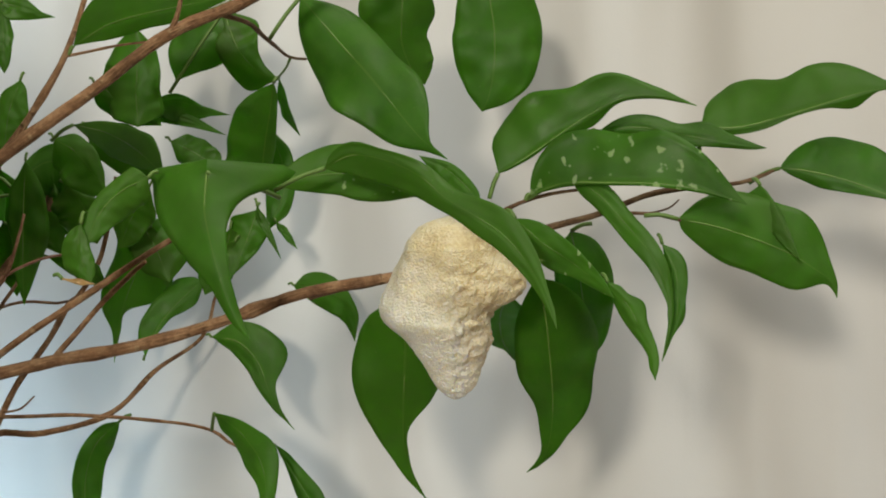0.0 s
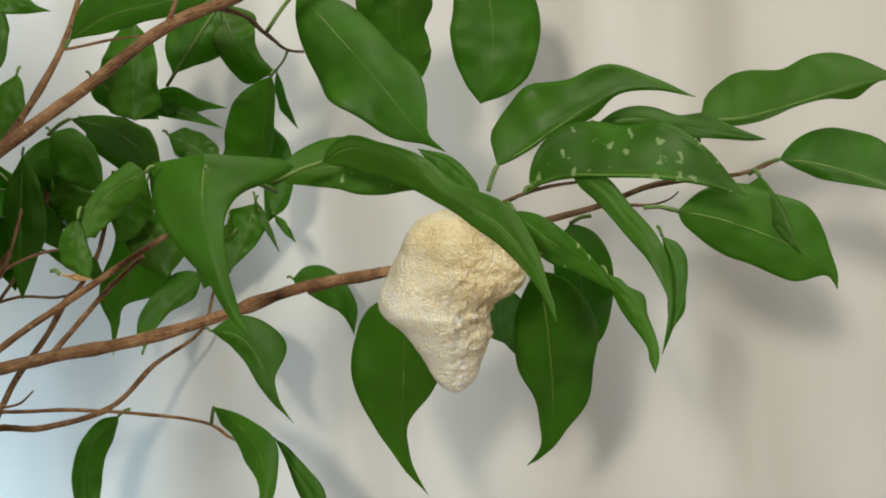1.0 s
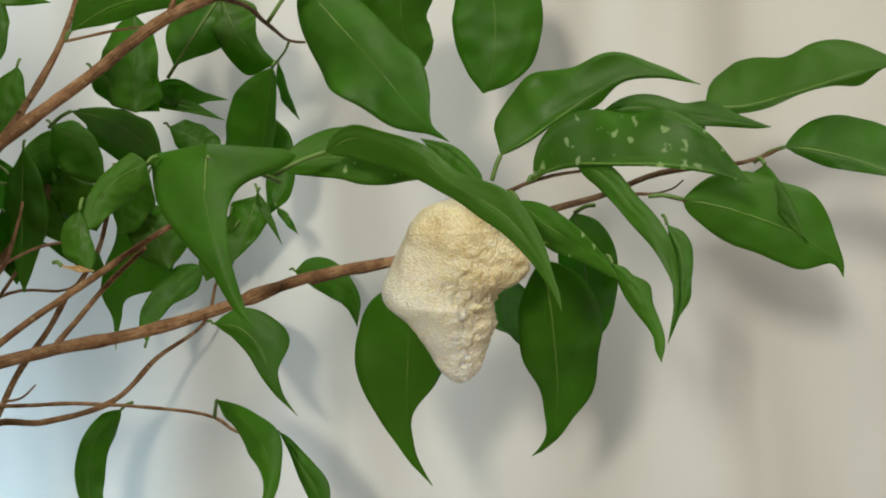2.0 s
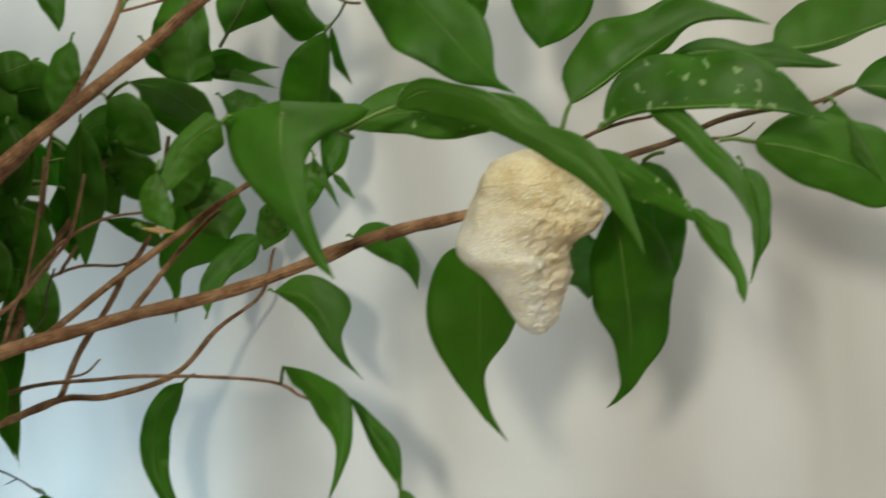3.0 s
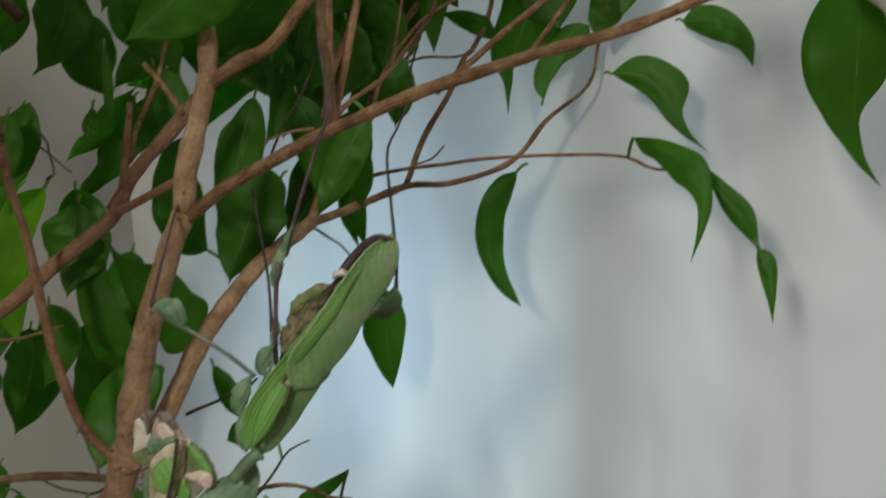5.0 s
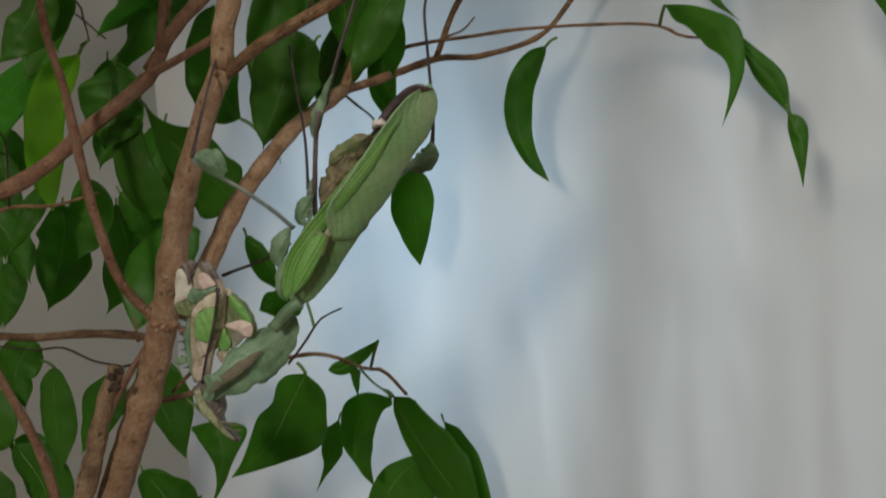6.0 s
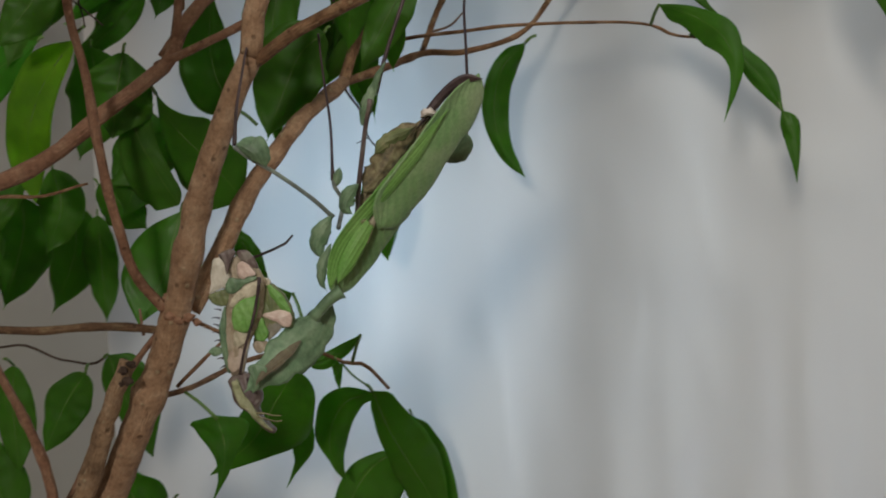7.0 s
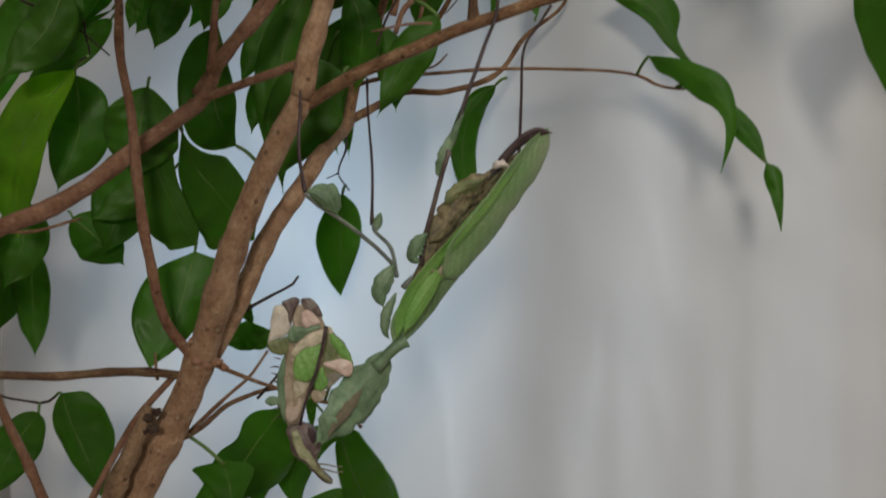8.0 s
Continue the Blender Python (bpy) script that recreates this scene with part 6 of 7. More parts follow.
    c = mix(n, l, "MIX", maths(n, l, "MULTIPLY", maths(n, l, "MULTIPLY", side.outputs[0], down.outputs[0]), maths(n, l, "MULTIPLY", g.outputs[0], 0.6)), c, (0.62, 0.47, 0.26))
    c = mix(n, l, "OVERLAY", 0.5, c, f.outputs[0])
    pores = ramp(n, l, noise_node(n, l, 520, 2).outputs[0], [(0.62, (0, 0, 0)), (0.7, (1, 1, 1))])
    c = mix(n, l, "MIX", maths(n, l, "MULTIPLY", pores.outputs[0], 0.25), c, (0.45, 0.32, 0.16))
    l.new(c, b.inputs["Base Color"])
    b.inputs["Roughness"].default_value = 0.3
    b.inputs["Subsurface Weight"].default_value = 0.7
    b.inputs["Subsurface Scale"].default_value = 0.007
    b.inputs["Subsurface Radius"].default_value = (0.85, 0.75, 0.5)
    bump(n, l, maths(n, l, "ADD", maths(n, l, "ADD", maths(n, l, "MULTIPLY", g.outputs[0], 0.35), f.outputs[0]), maths(n, l, "MULTIPLY", foam.outputs["Distance"], -1.9)), 0.65, 0.0008, b)
    ob = part("egg_case", bm, m)
    ob.location = EGG_AT
    tagged(ob, "cream foam mantis egg case fixed on a fig branch", "egg case")
    for at, size in (((0.0075, -0.0155, -0.040), (0.0028, 0.0018, 0.0016)), ((0.003, -0.0135, -0.043), (0.0016, 0.0016, 0.0022))):
        bm = bmesh.new()
        bmesh.ops.create_icosphere(bm, subdivisions=3, radius=1.0)
        for v in bm.verts:
            q = Vector([x * k for x, k in zip(v.co, size)])
            v.co = Vector(at) + q * (1 + 0.45 * noise.noise((q + Vector(at)) * 420))
        part("foam_lump", bm, m, ob)
    return ob


EGG_AT = (0.004, 0.44, 1.214)
egg_case()


# ---- the mantis ----
def streaked(name, low, mid, high, along, scale, rough=0.5, slant=0.35):
    """Insect skin with fine ribs along the blade and blotches."""
    m, n, l, p = material(name)
    uv = n.new("ShaderNodeUVMap")
    uv.uv_map = "UVMap"
    sep = n.new("ShaderNodeSeparateXYZ")
    l.new(uv.outputs[0], sep.inputs[0])
    ribs = maths(n, l, "SINE", maths(n, l, "MULTIPLY", maths(n, l, "ADD", sep.outputs[0], maths(n, l, "MULTIPLY", sep.outputs[1], slant)), along * 6.283))
    t = noise_node(n, l, scale, 4)
    g = noise_node(n, l, 700, 3)
    r = ramp(n, l, t.outputs[0], [(0.3, low), (0.5, mid), (0.7, high)])
    c = mix(n, l, "MIX", maths(n, l, "MULTIPLY", maths(n, l, "ADD", ribs, 1.0), 0.09), r.outputs[0], high)
    c = mix(n, l, "OVERLAY", 0.3, c, g.outputs[0])
    l.new(c, p.inputs["Base Color"])
    p.inputs["Roughness"].default_value = rough
    bump(n, l, maths(n, l, "ADD", maths(n, l, "MULTIPLY", ribs, 0.3), g.outputs[0]), 0.4, 0.0006, p)
    return m


wing_mat = streaked("wing_pale_green", (0.12, 0.26, 0.095), (0.19, 0.35, 0.145), (0.32, 0.44, 0.25), 5, 40, slant=-2.5)
bright_mat = streaked("wing_bright_green", (0.10, 0.26, 0.05), (0.16, 0.36, 0.08), (0.24, 0.42, 0.14), 5, 50)
lobe_mat = streaked("lobe_grey_green", (0.07, 0.125, 0.07), (0.14, 0.24, 0.135), (0.24, 0.33, 0.215), 4, 110)
tan_mat = streaked("belly_tan", (0.03, 0.03, 0.02), (0.19, 0.15, 0.085), (0.33, 0.31, 0.18), 4, 260)
purple_mat = streaked("skin_purple_brown", (0.06, 0.04, 0.045), (0.13, 0.09, 0.09), (0.22, 0.20, 0.17), 4, 150)
leg_mat = streaked("leg_dark", (0.025, 0.016, 0.02), (0.05, 0.03, 0.035), (0.09, 0.06, 0.06), 3, 120)
greyleg_mat = streaked("leg_grey_green", (0.09, 0.10, 0.10), (0.16, 0.18, 0.17), (0.24, 0.29, 0.23), 3, 120)
white_mat = streaked("pad_white", (0.55, 0.48, 0.44), (0.65, 0.58, 0.54), (0.75, 0.7, 0.66), 3, 90)

cream_mat = streaked("skin_cream", (0.38, 0.35, 0.25), (0.56, 0.50, 0.38), (0.68, 0.62, 0.50), 3, 150)
pink_mat = streaked("skin_pink", (0.50, 0.36, 0.31), (0.64, 0.49, 0.44), (0.72, 0.60, 0.54), 3, 110)
blush_mat = streaked("skin_blush_tan", (0.20, 0.17, 0.11), (0.36, 0.29, 0.21), (0.52, 0.45, 0.36), 3, 160)
olive_mat = streaked("skin_olive", (0.10, 0.13, 0.05), (0.17, 0.21, 0.09), (0.30, 0.28, 0.16), 4, 130)
paint_mat = streaked("skin_white", (0.50, 0.46, 0.38), (0.66, 0.62, 0.54), (0.76, 0.72, 0.66), 3, 120)
pinktan_mat = streaked("skin_pink_tan", (0.34, 0.26, 0.20), (0.48, 0.38, 0.31), (0.58, 0.49, 0.42), 3, 140)
mauve_mat = streaked("skin_mauve_grey", (0.15, 0.14, 0.12), (0.25, 0.23, 0.19), (0.36, 0.34, 0.27), 3, 140)
face_mat = streaked("skin_pale_olive", (0.18, 0.20, 0.10), (0.31, 0.33, 0.19), (0.44, 0.44, 0.30), 4, 200)
brown_mat = streaked("skin_brown", (0.10, 0.09, 0.055), (0.15, 0.12, 0.08), (0.20, 0.21, 0.13), 4, 130)
mantis = tagged(new("praying_mantis"), "green and cream mantis hanging upside down from fig branches", "insect")


def rod(name, parent, points, r0, r1, mat):
    """A limb or body section, tapering from r0 to r1 millimetres, with small thorns and swellings."""
    length = sum((Vector(b) - Vector(a)).length for a, b in zip(points, points[1:]))
    count = max(8, int(length / 0.003))
    line = spline(points, count)
    swell = name in ("abdomen", "head")
    radii = []
    for i in range(count):
        s = i / (count - 1)
        r = (r0 + (r1 - r0) * s) * 0.001
        if swell:
            r *= 0.35 + 0.75 * math.sin(math.pi * min(1, 0.12 + 0.88 * s)) ** 0.7 if name == "abdomen" else 1 - 0.1 * s
            r *= 1 + 0.07 * math.sin(s * 50)
        elif s < 0.06 or s > 0.94:
            r *= 1.25
        radii.append(r)
    bm = bmesh.new()
    tube(bm, line, radii, 12 if r0 > 2 else 8, 0.10)
    return part(name, bm, mat, parent)


def blade(name, parent, rib, wa, wb, aa, ab, peak, end, thick, mat):
    """A leaf-like plate of the insect: a curved lens of some thickness with a slightly ragged edge."""
    n, side = 30, 6
    line = spline(rib, n)
    shaped = isinstance(wa, list)
    power = math.log(0.5) / math.log(peak / end)
    depth = Vector((0, 1, 0))
    ragged = 0.04 if "wing" in name else 0.45 if "abdomen" in name else 0.28
    bm = bmesh.new()
    uv = bm.loops.layers.uv.new("UVMap")
    where, top, low = {}, [], []
    for i, q in enumerate(line):
        s = i / (n - 1)
        d = (line[min(i + 1, n - 1)] - line[max(i - 1, 0)]).normalized()
        a = depth.cross(d).normalized()
        prof = max(math.sin(math.pi * (min(s, end) / end) ** power), 0.0) ** 0.7 if 0 < s < end else 0.0
        prof = max(prof, 0.06 if s < 0.5 else 0.03)
        half = (half_width(wa, s), half_width(wb, s)) if shaped else (wa * prof, wb * prof)
        rows = ([], [])
        for j in range(2 * side + 1):
            u = -1 + j / side
            w, ang = (half[0], aa) if u < 0 else (half[1], ab)
            w *= 0.001
            edge = 1 + ragged * noise.noise(Vector((s * 9, u * 2, 7.3 * len(name) + q.x * 300)))
            p = q + a * (-u * w * edge) + depth * ((0.5 * abs(u) + 0.5 * u * u) * w * math.tan(radians(ang)))
            for row, sign in zip(rows, (-1, 1)):
                v = bm.verts.new(p + depth * (sign * thick * (1.05 - u * u) * prof ** 0.5))
                where[v] = (0.5 + u / 2, s)
                row.append(v)
        top.append(rows[0])
        low.append(rows[1])

    def face(*vs):
        f = bm.faces.new(vs)
        for lp in f.loops:
            lp[uv].uv = where[lp.vert]

    m = 2 * side
    for i in range(n - 1):
        for j in range(m):
            face(top[i][j], top[i + 1][j], top[i + 1][j + 1], top[i][j + 1])
            face(low[i][j], low[i][j + 1], low[i + 1][j + 1], low[i + 1][j])
        face(top[i][0], low[i][0], low[i + 1][0], top[i + 1][0])
        face(top[i][m], top[i + 1][m], low[i + 1][m], low[i][m])
    face(*[v for v in top[0]], *[v for v in reversed(low[0])])
    face(*[v for v in reversed(top[-1])], *[v for v in low[-1]])
    return part(name, bm, mat, parent)


def plate(name, parent, corners, dome, thick, mat):
    """A small plate of the folded forelegs: domed towards the room, with a rounded and slightly ragged rim."""
    pts = [Vector(c) for c in corners]
    mid = sum(pts, Vector()) / len(pts)
    size = max((p - mid).length for p in pts)
    rim = []
    count = len(pts)
    for i in range(count):
        a, b, c, d = (pts[(i + k) % count] for k in (-1, 0, 1, 2))
        for k in range(4):
            t = k / 4
            q = 0.5 * (2 * b + (c - a) * t + (2 * a - 5 * b + 4 * c - d) * t * t + (3 * b - a - 3 * c + d) * t ** 3)
            rim.append(q + (q - mid) * 0.07 * noise.noise(q * 900))
    bm = bmesh.new()
    uv = bm.loops.layers.uv.new("UVMap")
    rings = []
    for share, lift in ((1.0, thick), (1.0, 0.0), (0.85, -0.45 * dome), (0.5, -0.85 * dome)):
        rings.append([bm.verts.new(mid + (q - mid) * share + Vector((0, lift + 0.15 * size * noise.noise(q * 400) * (1 - share), 0))) for q in rim])
    for a, b in zip(rings, rings[1:]):
        for k in range(len(rim)):
            j = (k + 1) % len(rim)
            bm.faces.new((a[k], a[j], b[j], b[k]))
    peak = bm.verts.new(mid + Vector((0, -dome, 0)))
    for k in range(len(rim)):
        bm.faces.new((rings[-1][k], rings[-1][(k + 1) % len(rim)], peak))
    bm.faces.new(rings[0][::-1])
    bmesh.ops.recalc_face_normals(bm, faces=bm.faces)
    for f in bm.faces:
        for lp in f.loops:
            d = lp.vert.co - mid
            lp[uv].uv = (0.5 + d.x / size / 2, 0.5 + d.z / size / 2)
    return part(name, bm, mat, parent)


# ---- mantis plan ----
abd = rod("abdomen", mantis, [(-0.262, 0.396, 1.021), (-0.25, 0.4, 1.042), (-0.237, 0.403, 1.061), (-0.222, 0.404, 1.077), (-0.212, 0.403, 1.087)], 4.6, 3.6, tan_mat)
wing1 = blade("forewing", mantis, [(-0.245, 0.386, 1.0408), (-0.235, 0.387, 1.0558), (-0.2218, 0.388, 1.0722), (-0.2108, 0.391, 1.0861), (-0.2015, 0.394, 1.0983)], [5.4, 7.1, 8.8, 9.8, 9.0, 8.8, 8.8, 6.6, 3.9], [1.7, 5.1, 6.5, 5.7, 5.5, 5.4, 5.1, 4.0, 1.6], 44, -50, .5, .99, 0.0005, wing_mat)
wing2 = blade("forewing_edge", wing1, [(-0.2646, 0.3795, 1.0184), (-0.2599, 0.3805, 1.0330), (-0.2509, 0.3815, 1.0447), (-0.2388, 0.3828, 1.0572), (-0.2264, 0.3844, 1.0703), (-0.2136, 0.3860, 1.0860)], [0.7, 2.3, 2.8, 2.4, 2.4, 2.2, 2.1, 1.0, 0.4], [1.4, 2.7, 3.4, 3.6, 3.4, 3.5, 3.3, 1.7, 0.6], 40, -42, .5, .99, 0.0005, bright_mat)
wing3 = blade("hindwing", mantis, [(-0.2658, 0.389, 1.0146), (-0.2545, 0.3897, 1.0306), (-0.2443, 0.3903, 1.043), (-0.2337, 0.391, 1.0544)], [2.6, 5.2, 6.2, 7.4, 7.6, 7.5, 7.3, 7.1, 2.7], [1.5, 4.9, 6.7, 7.4, 8.0, 8.5, 8.0, 6.9, 4.0], 40, -30, .5, .99, 0.0005, wing_mat)
wing4 = blade("wing_margin", wing1, [(-0.2264, 0.388, 1.0791), (-0.2172, 0.3893, 1.0908), (-0.2076, 0.3907, 1.0978), (-0.2, 0.392, 1.0962)], [0.3, 1.0, 2.0, 2.5, 2.6, 3.2, 3.5, 2.3, 0.7], [0.3, 0.7, 1.3, 1.3, 1.1, 1.1, 0.7, 0.6, 0.3], 20, 20, .5, .99, 0.0006, leg_mat)
wing5 = blade("forewing_fold", wing1, [(-0.2617, 0.3800, 1.0207), (-0.2561, 0.3805, 1.0317), (-0.2481, 0.3810, 1.0453)], [0.4, 1.3, 2.6, 3.6, 3.9, 4.1, 3.9, 3.6, 3.4], [0.4, 1.3, 2.5, 3.2, 3.2, 3.4, 2.7, 1.3, 0.5], 20, 20, .5, .99, 0.0005, bright_mat)
neckp = rod("prothorax", mantis, [(-0.261, 0.384, 1.017), (-0.266, 0.383, 1.014), (-0.273, 0.383, 1.007)], 2.6, 2.2, lobe_mat)
shield = blade("pronotum_shield", mantis, [(-0.268, 0.396, 1.01), (-0.277, 0.39, 0.999), (-0.287, 0.376, 0.992), (-0.298, 0.36, 0.984)], 8.2, 10.5, 15, 10, .45, .97, .0012, lobe_mat)
sh3 = blade("shield_stripe", shield, [(-0.279, 0.383, 0.998), (-0.285, 0.371, 0.994), (-0.291, 0.361, 0.99), (-0.293, 0.357, 0.986)], 2.0, 2.4, 10, 10, .45, .95, .0008, brown_mat)
fem2 = plate("femur", mantis, [(-0.3043, 0.3840, 1.0321), (-0.3011, 0.3840, 1.0335), (-0.2977, 0.3840, 1.0311), (-0.2943, 0.3840, 1.0278), (-0.2918, 0.3840, 1.0236), (-0.2922, 0.3840, 1.0191), (-0.2939, 0.3840, 1.0100), (-0.2964, 0.3840, 1.0039), (-0.3000, 0.3840, 0.9984), (-0.3020, 0.3840, 0.9925), (-0.3041, 0.3840, 0.9852), (-0.3073, 0.3840, 0.9837), (-0.3094, 0.3840, 0.9866), (-0.3101, 0.3840, 0.9959), (-0.3097, 0.3840, 1.0039), (-0.3087, 0.3840, 1.0107), (-0.3069, 0.3840, 1.0170), (-0.3053, 0.3840, 1.0242)], 0.0027, .002, blush_mat)
fp5 = plate("femur_crest", fem2, [(-0.3014, 0.3818, 1.0353), (-0.2986, 0.3818, 1.0360), (-0.2962, 0.3818, 1.0348), (-0.2942, 0.3818, 1.0318), (-0.2934, 0.3818, 1.0284), (-0.2964, 0.3818, 1.0294), (-0.2998, 0.3818, 1.0316)], 0.0004, .001, purple_mat)
fp6 = plate("femur_shoulder", fem2, [(-0.3010, 0.3808, 1.0307), (-0.2983, 0.3808, 1.0313), (-0.2956, 0.3808, 1.0285), (-0.2944, 0.3808, 1.0260), (-0.2975, 0.3808, 1.0254), (-0.2997, 0.3808, 1.0246), (-0.3016, 0.3808, 1.0265)], 0.0004, .001, pink_mat)
fp7 = plate("femur_mottle", fem2, [(-0.3065, 0.3813, 1.0192), (-0.3070, 0.3813, 1.0219), (-0.3051, 0.3813, 1.0250), (-0.3010, 0.3813, 1.0246), (-0.2953, 0.3813, 1.0254), (-0.2945, 0.3813, 1.0240), (-0.2994, 0.3813, 1.0220), (-0.3034, 0.3813, 1.0191)], 0.0004, .001, lobe_mat)
fp1 = plate("femur_band", fem2, [(-0.3062, 0.3803, 1.0149), (-0.3025, 0.3803, 1.0192), (-0.2980, 0.3803, 1.0222), (-0.2941, 0.3803, 1.0234), (-0.2921, 0.3803, 1.0233), (-0.2924, 0.3803, 1.0201), (-0.2956, 0.3803, 1.0176), (-0.2987, 0.3803, 1.0166), (-0.3018, 0.3803, 1.0158), (-0.3050, 0.3803, 1.0130)], 0.0004, .001, cream_mat)
fp2 = plate("femur_patch", fem2, [(-0.3048, 0.3798, 1.0127), (-0.3005, 0.3798, 1.0163), (-0.2960, 0.3798, 1.0175), (-0.2937, 0.3798, 1.0171), (-0.2948, 0.3798, 1.0113), (-0.2969, 0.3798, 1.0064), (-0.2997, 0.3798, 1.0032), (-0.3032, 0.3798, 1.0036), (-0.3053, 0.3798, 1.0055)], 0.0005, .001, bright_mat)
fp8 = plate("femur_band", fem2, [(-0.3052, 0.3808, 1.0032), (-0.2998, 0.3808, 1.0024), (-0.3010, 0.3808, 0.9993), (-0.3031, 0.3808, 0.9973), (-0.3057, 0.3808, 0.9975)], 0.0003, .001, cream_mat)
fp9 = plate("femur_band", fem2, [(-0.3083, 0.3818, 0.9946), (-0.3036, 0.3818, 0.9962), (-0.3028, 0.3818, 0.9934), (-0.3048, 0.3818, 0.9880), (-0.3075, 0.3818, 0.9863), (-0.3094, 0.3818, 0.9887)], 0.0004, .001, pinktan_mat)
fem1 = plate("femur", mantis, [(-0.3124, 0.3850, 1.0315), (-0.3086, 0.3850, 1.0327), (-0.3050, 0.3850, 1.0308), (-0.3057, 0.3850, 1.0240), (-0.3078, 0.3850, 1.0209), (-0.3119, 0.3850, 1.0197), (-0.3150, 0.3850, 1.0181), (-0.3139, 0.3850, 1.0226)], 0.0011, .002, paint_mat)
fem1b = plate("femur_edge", fem1, [(-0.3153, 0.3850, 1.0179), (-0.3114, 0.3850, 1.0193), (-0.3063, 0.3850, 1.0202), (-0.3054, 0.3850, 1.0167), (-0.3075, 0.3850, 1.0134), (-0.3117, 0.3850, 1.0134), (-0.3147, 0.3850, 1.0153)], 0.0004, .001, olive_mat)
fp4 = plate("femur_crest", fem1, [(-0.3087, 0.3815, 1.0344), (-0.3067, 0.3815, 1.0358), (-0.3040, 0.3815, 1.0366), (-0.3017, 0.3815, 1.0352), (-0.3035, 0.3815, 1.0323), (-0.3050, 0.3815, 1.0288), (-0.3062, 0.3815, 1.0266), (-0.3067, 0.3815, 1.0309)], 0.0003, .001, purple_mat)
tib1 = rod("tibia", mantis, [(-0.2920, 0.3775, 1.0255), (-0.2933, 0.3775, 1.0193), (-0.2949, 0.3775, 1.0131), (-0.2974, 0.3775, 1.0055), (-0.2999, 0.3775, 0.9993), (-0.3019, 0.3775, 0.9934), (-0.3037, 0.3775, 0.9867)], 0.75, 0.55, leg_mat)
cox1 = plate("coxa", mantis, [(-0.2924, 0.3870, 1.0207), (-0.2904, 0.3870, 1.0212), (-0.2874, 0.3870, 1.0186), (-0.2844, 0.3870, 1.0146), (-0.2825, 0.3870, 1.0101), (-0.2820, 0.3870, 1.0059), (-0.2830, 0.3870, 1.0027), (-0.2864, 0.3870, 1.0024), (-0.2900, 0.3870, 1.0021), (-0.2937, 0.3870, 1.0000), (-0.2969, 0.3870, 0.9974), (-0.2992, 0.3870, 0.9961), (-0.2980, 0.3870, 1.0030), (-0.2955, 0.3870, 1.0093), (-0.2937, 0.3870, 1.0157)], 0.0018, .002, olive_mat)
cp1 = plate("coxa_lobe", cox1, [(-0.2908, 0.3846, 1.0213), (-0.2876, 0.3846, 1.0188), (-0.2844, 0.3846, 1.0148), (-0.2824, 0.3846, 1.0092), (-0.2861, 0.3846, 1.0106), (-0.2882, 0.3846, 1.0139), (-0.2903, 0.3846, 1.0172)], 0.0003, .001, bright_mat)
cp2 = plate("coxa_band", cox1, [(-0.2940, 0.3841, 1.0088), (-0.2902, 0.3841, 1.0100), (-0.2864, 0.3841, 1.0105), (-0.2829, 0.3841, 1.0094), (-0.2821, 0.3841, 1.0068), (-0.2831, 0.3841, 1.0039), (-0.2858, 0.3841, 1.0036), (-0.2883, 0.3841, 1.0057), (-0.2912, 0.3841, 1.0070)], 0.0003, .001, pink_mat)
cp4 = plate("coxa_band", cox1, [(-0.2921, 0.3846, 1.0238), (-0.2897, 0.3846, 1.0230), (-0.2900, 0.3846, 1.0210), (-0.2922, 0.3846, 1.0213)], 0.0002, .001, cream_mat)
cp3 = plate("coxa_patch", cox1, [(-0.2970, 0.3841, 1.0053), (-0.2943, 0.3841, 1.0076), (-0.2933, 0.3841, 1.0046), (-0.2921, 0.3841, 1.0013), (-0.2940, 0.3841, 0.9984), (-0.2966, 0.3841, 0.9983), (-0.2981, 0.3841, 1.0007)], 0.0003, .001, bright_mat)
cp5 = plate("coxa_patch", cox1, [(-0.2928, 0.3856, 1.0053), (-0.2899, 0.3856, 1.0054), (-0.2866, 0.3856, 1.0041), (-0.2878, 0.3856, 1.0019), (-0.2910, 0.3856, 0.9993), (-0.2931, 0.3856, 0.9982)], 0.0002, .001, mauve_mat)
cp6 = plate("coxa_lobe", cox1, [(-0.2991, 0.3851, 0.9975), (-0.2955, 0.3851, 0.9985), (-0.2929, 0.3851, 0.9972), (-0.2946, 0.3851, 0.9940), (-0.2971, 0.3851, 0.9930), (-0.2988, 0.3851, 0.9947)], 0.0003, .001, blush_mat)
tp2 = plate("tibia_plate", mantis, [(-0.3088, 0.3835, 1.0131), (-0.3105, 0.3835, 1.0091), (-0.3121, 0.3835, 1.0046), (-0.3121, 0.3835, 0.9996), (-0.3117, 0.3835, 0.9936), (-0.3106, 0.3835, 0.9875), (-0.3091, 0.3835, 0.9865), (-0.3090, 0.3835, 0.9934), (-0.3090, 0.3835, 0.9994), (-0.3085, 0.3835, 1.0063)], 0.0006, .0015, lobe_mat)
tp4 = plate("tibia_plate", tp2, [(-0.3171, 0.3830, 0.9952), (-0.3151, 0.3830, 0.9969), (-0.3122, 0.3830, 0.9965), (-0.3119, 0.3830, 0.9942), (-0.3150, 0.3830, 0.9932)], 0.0003, .001, lobe_mat)
sp1 = rod("spine", tp2, [(-0.3102, 0.3830, 1.0120), (-0.3116, 0.3830, 1.0125), (-0.3130, 0.3830, 1.0126)], 0.4, 0.12, leg_mat)
sp2 = rod("spine", tp2, [(-0.3110, 0.3830, 1.0088), (-0.3127, 0.3830, 1.0091), (-0.3145, 0.3830, 1.0090)], 0.4, 0.12, leg_mat)
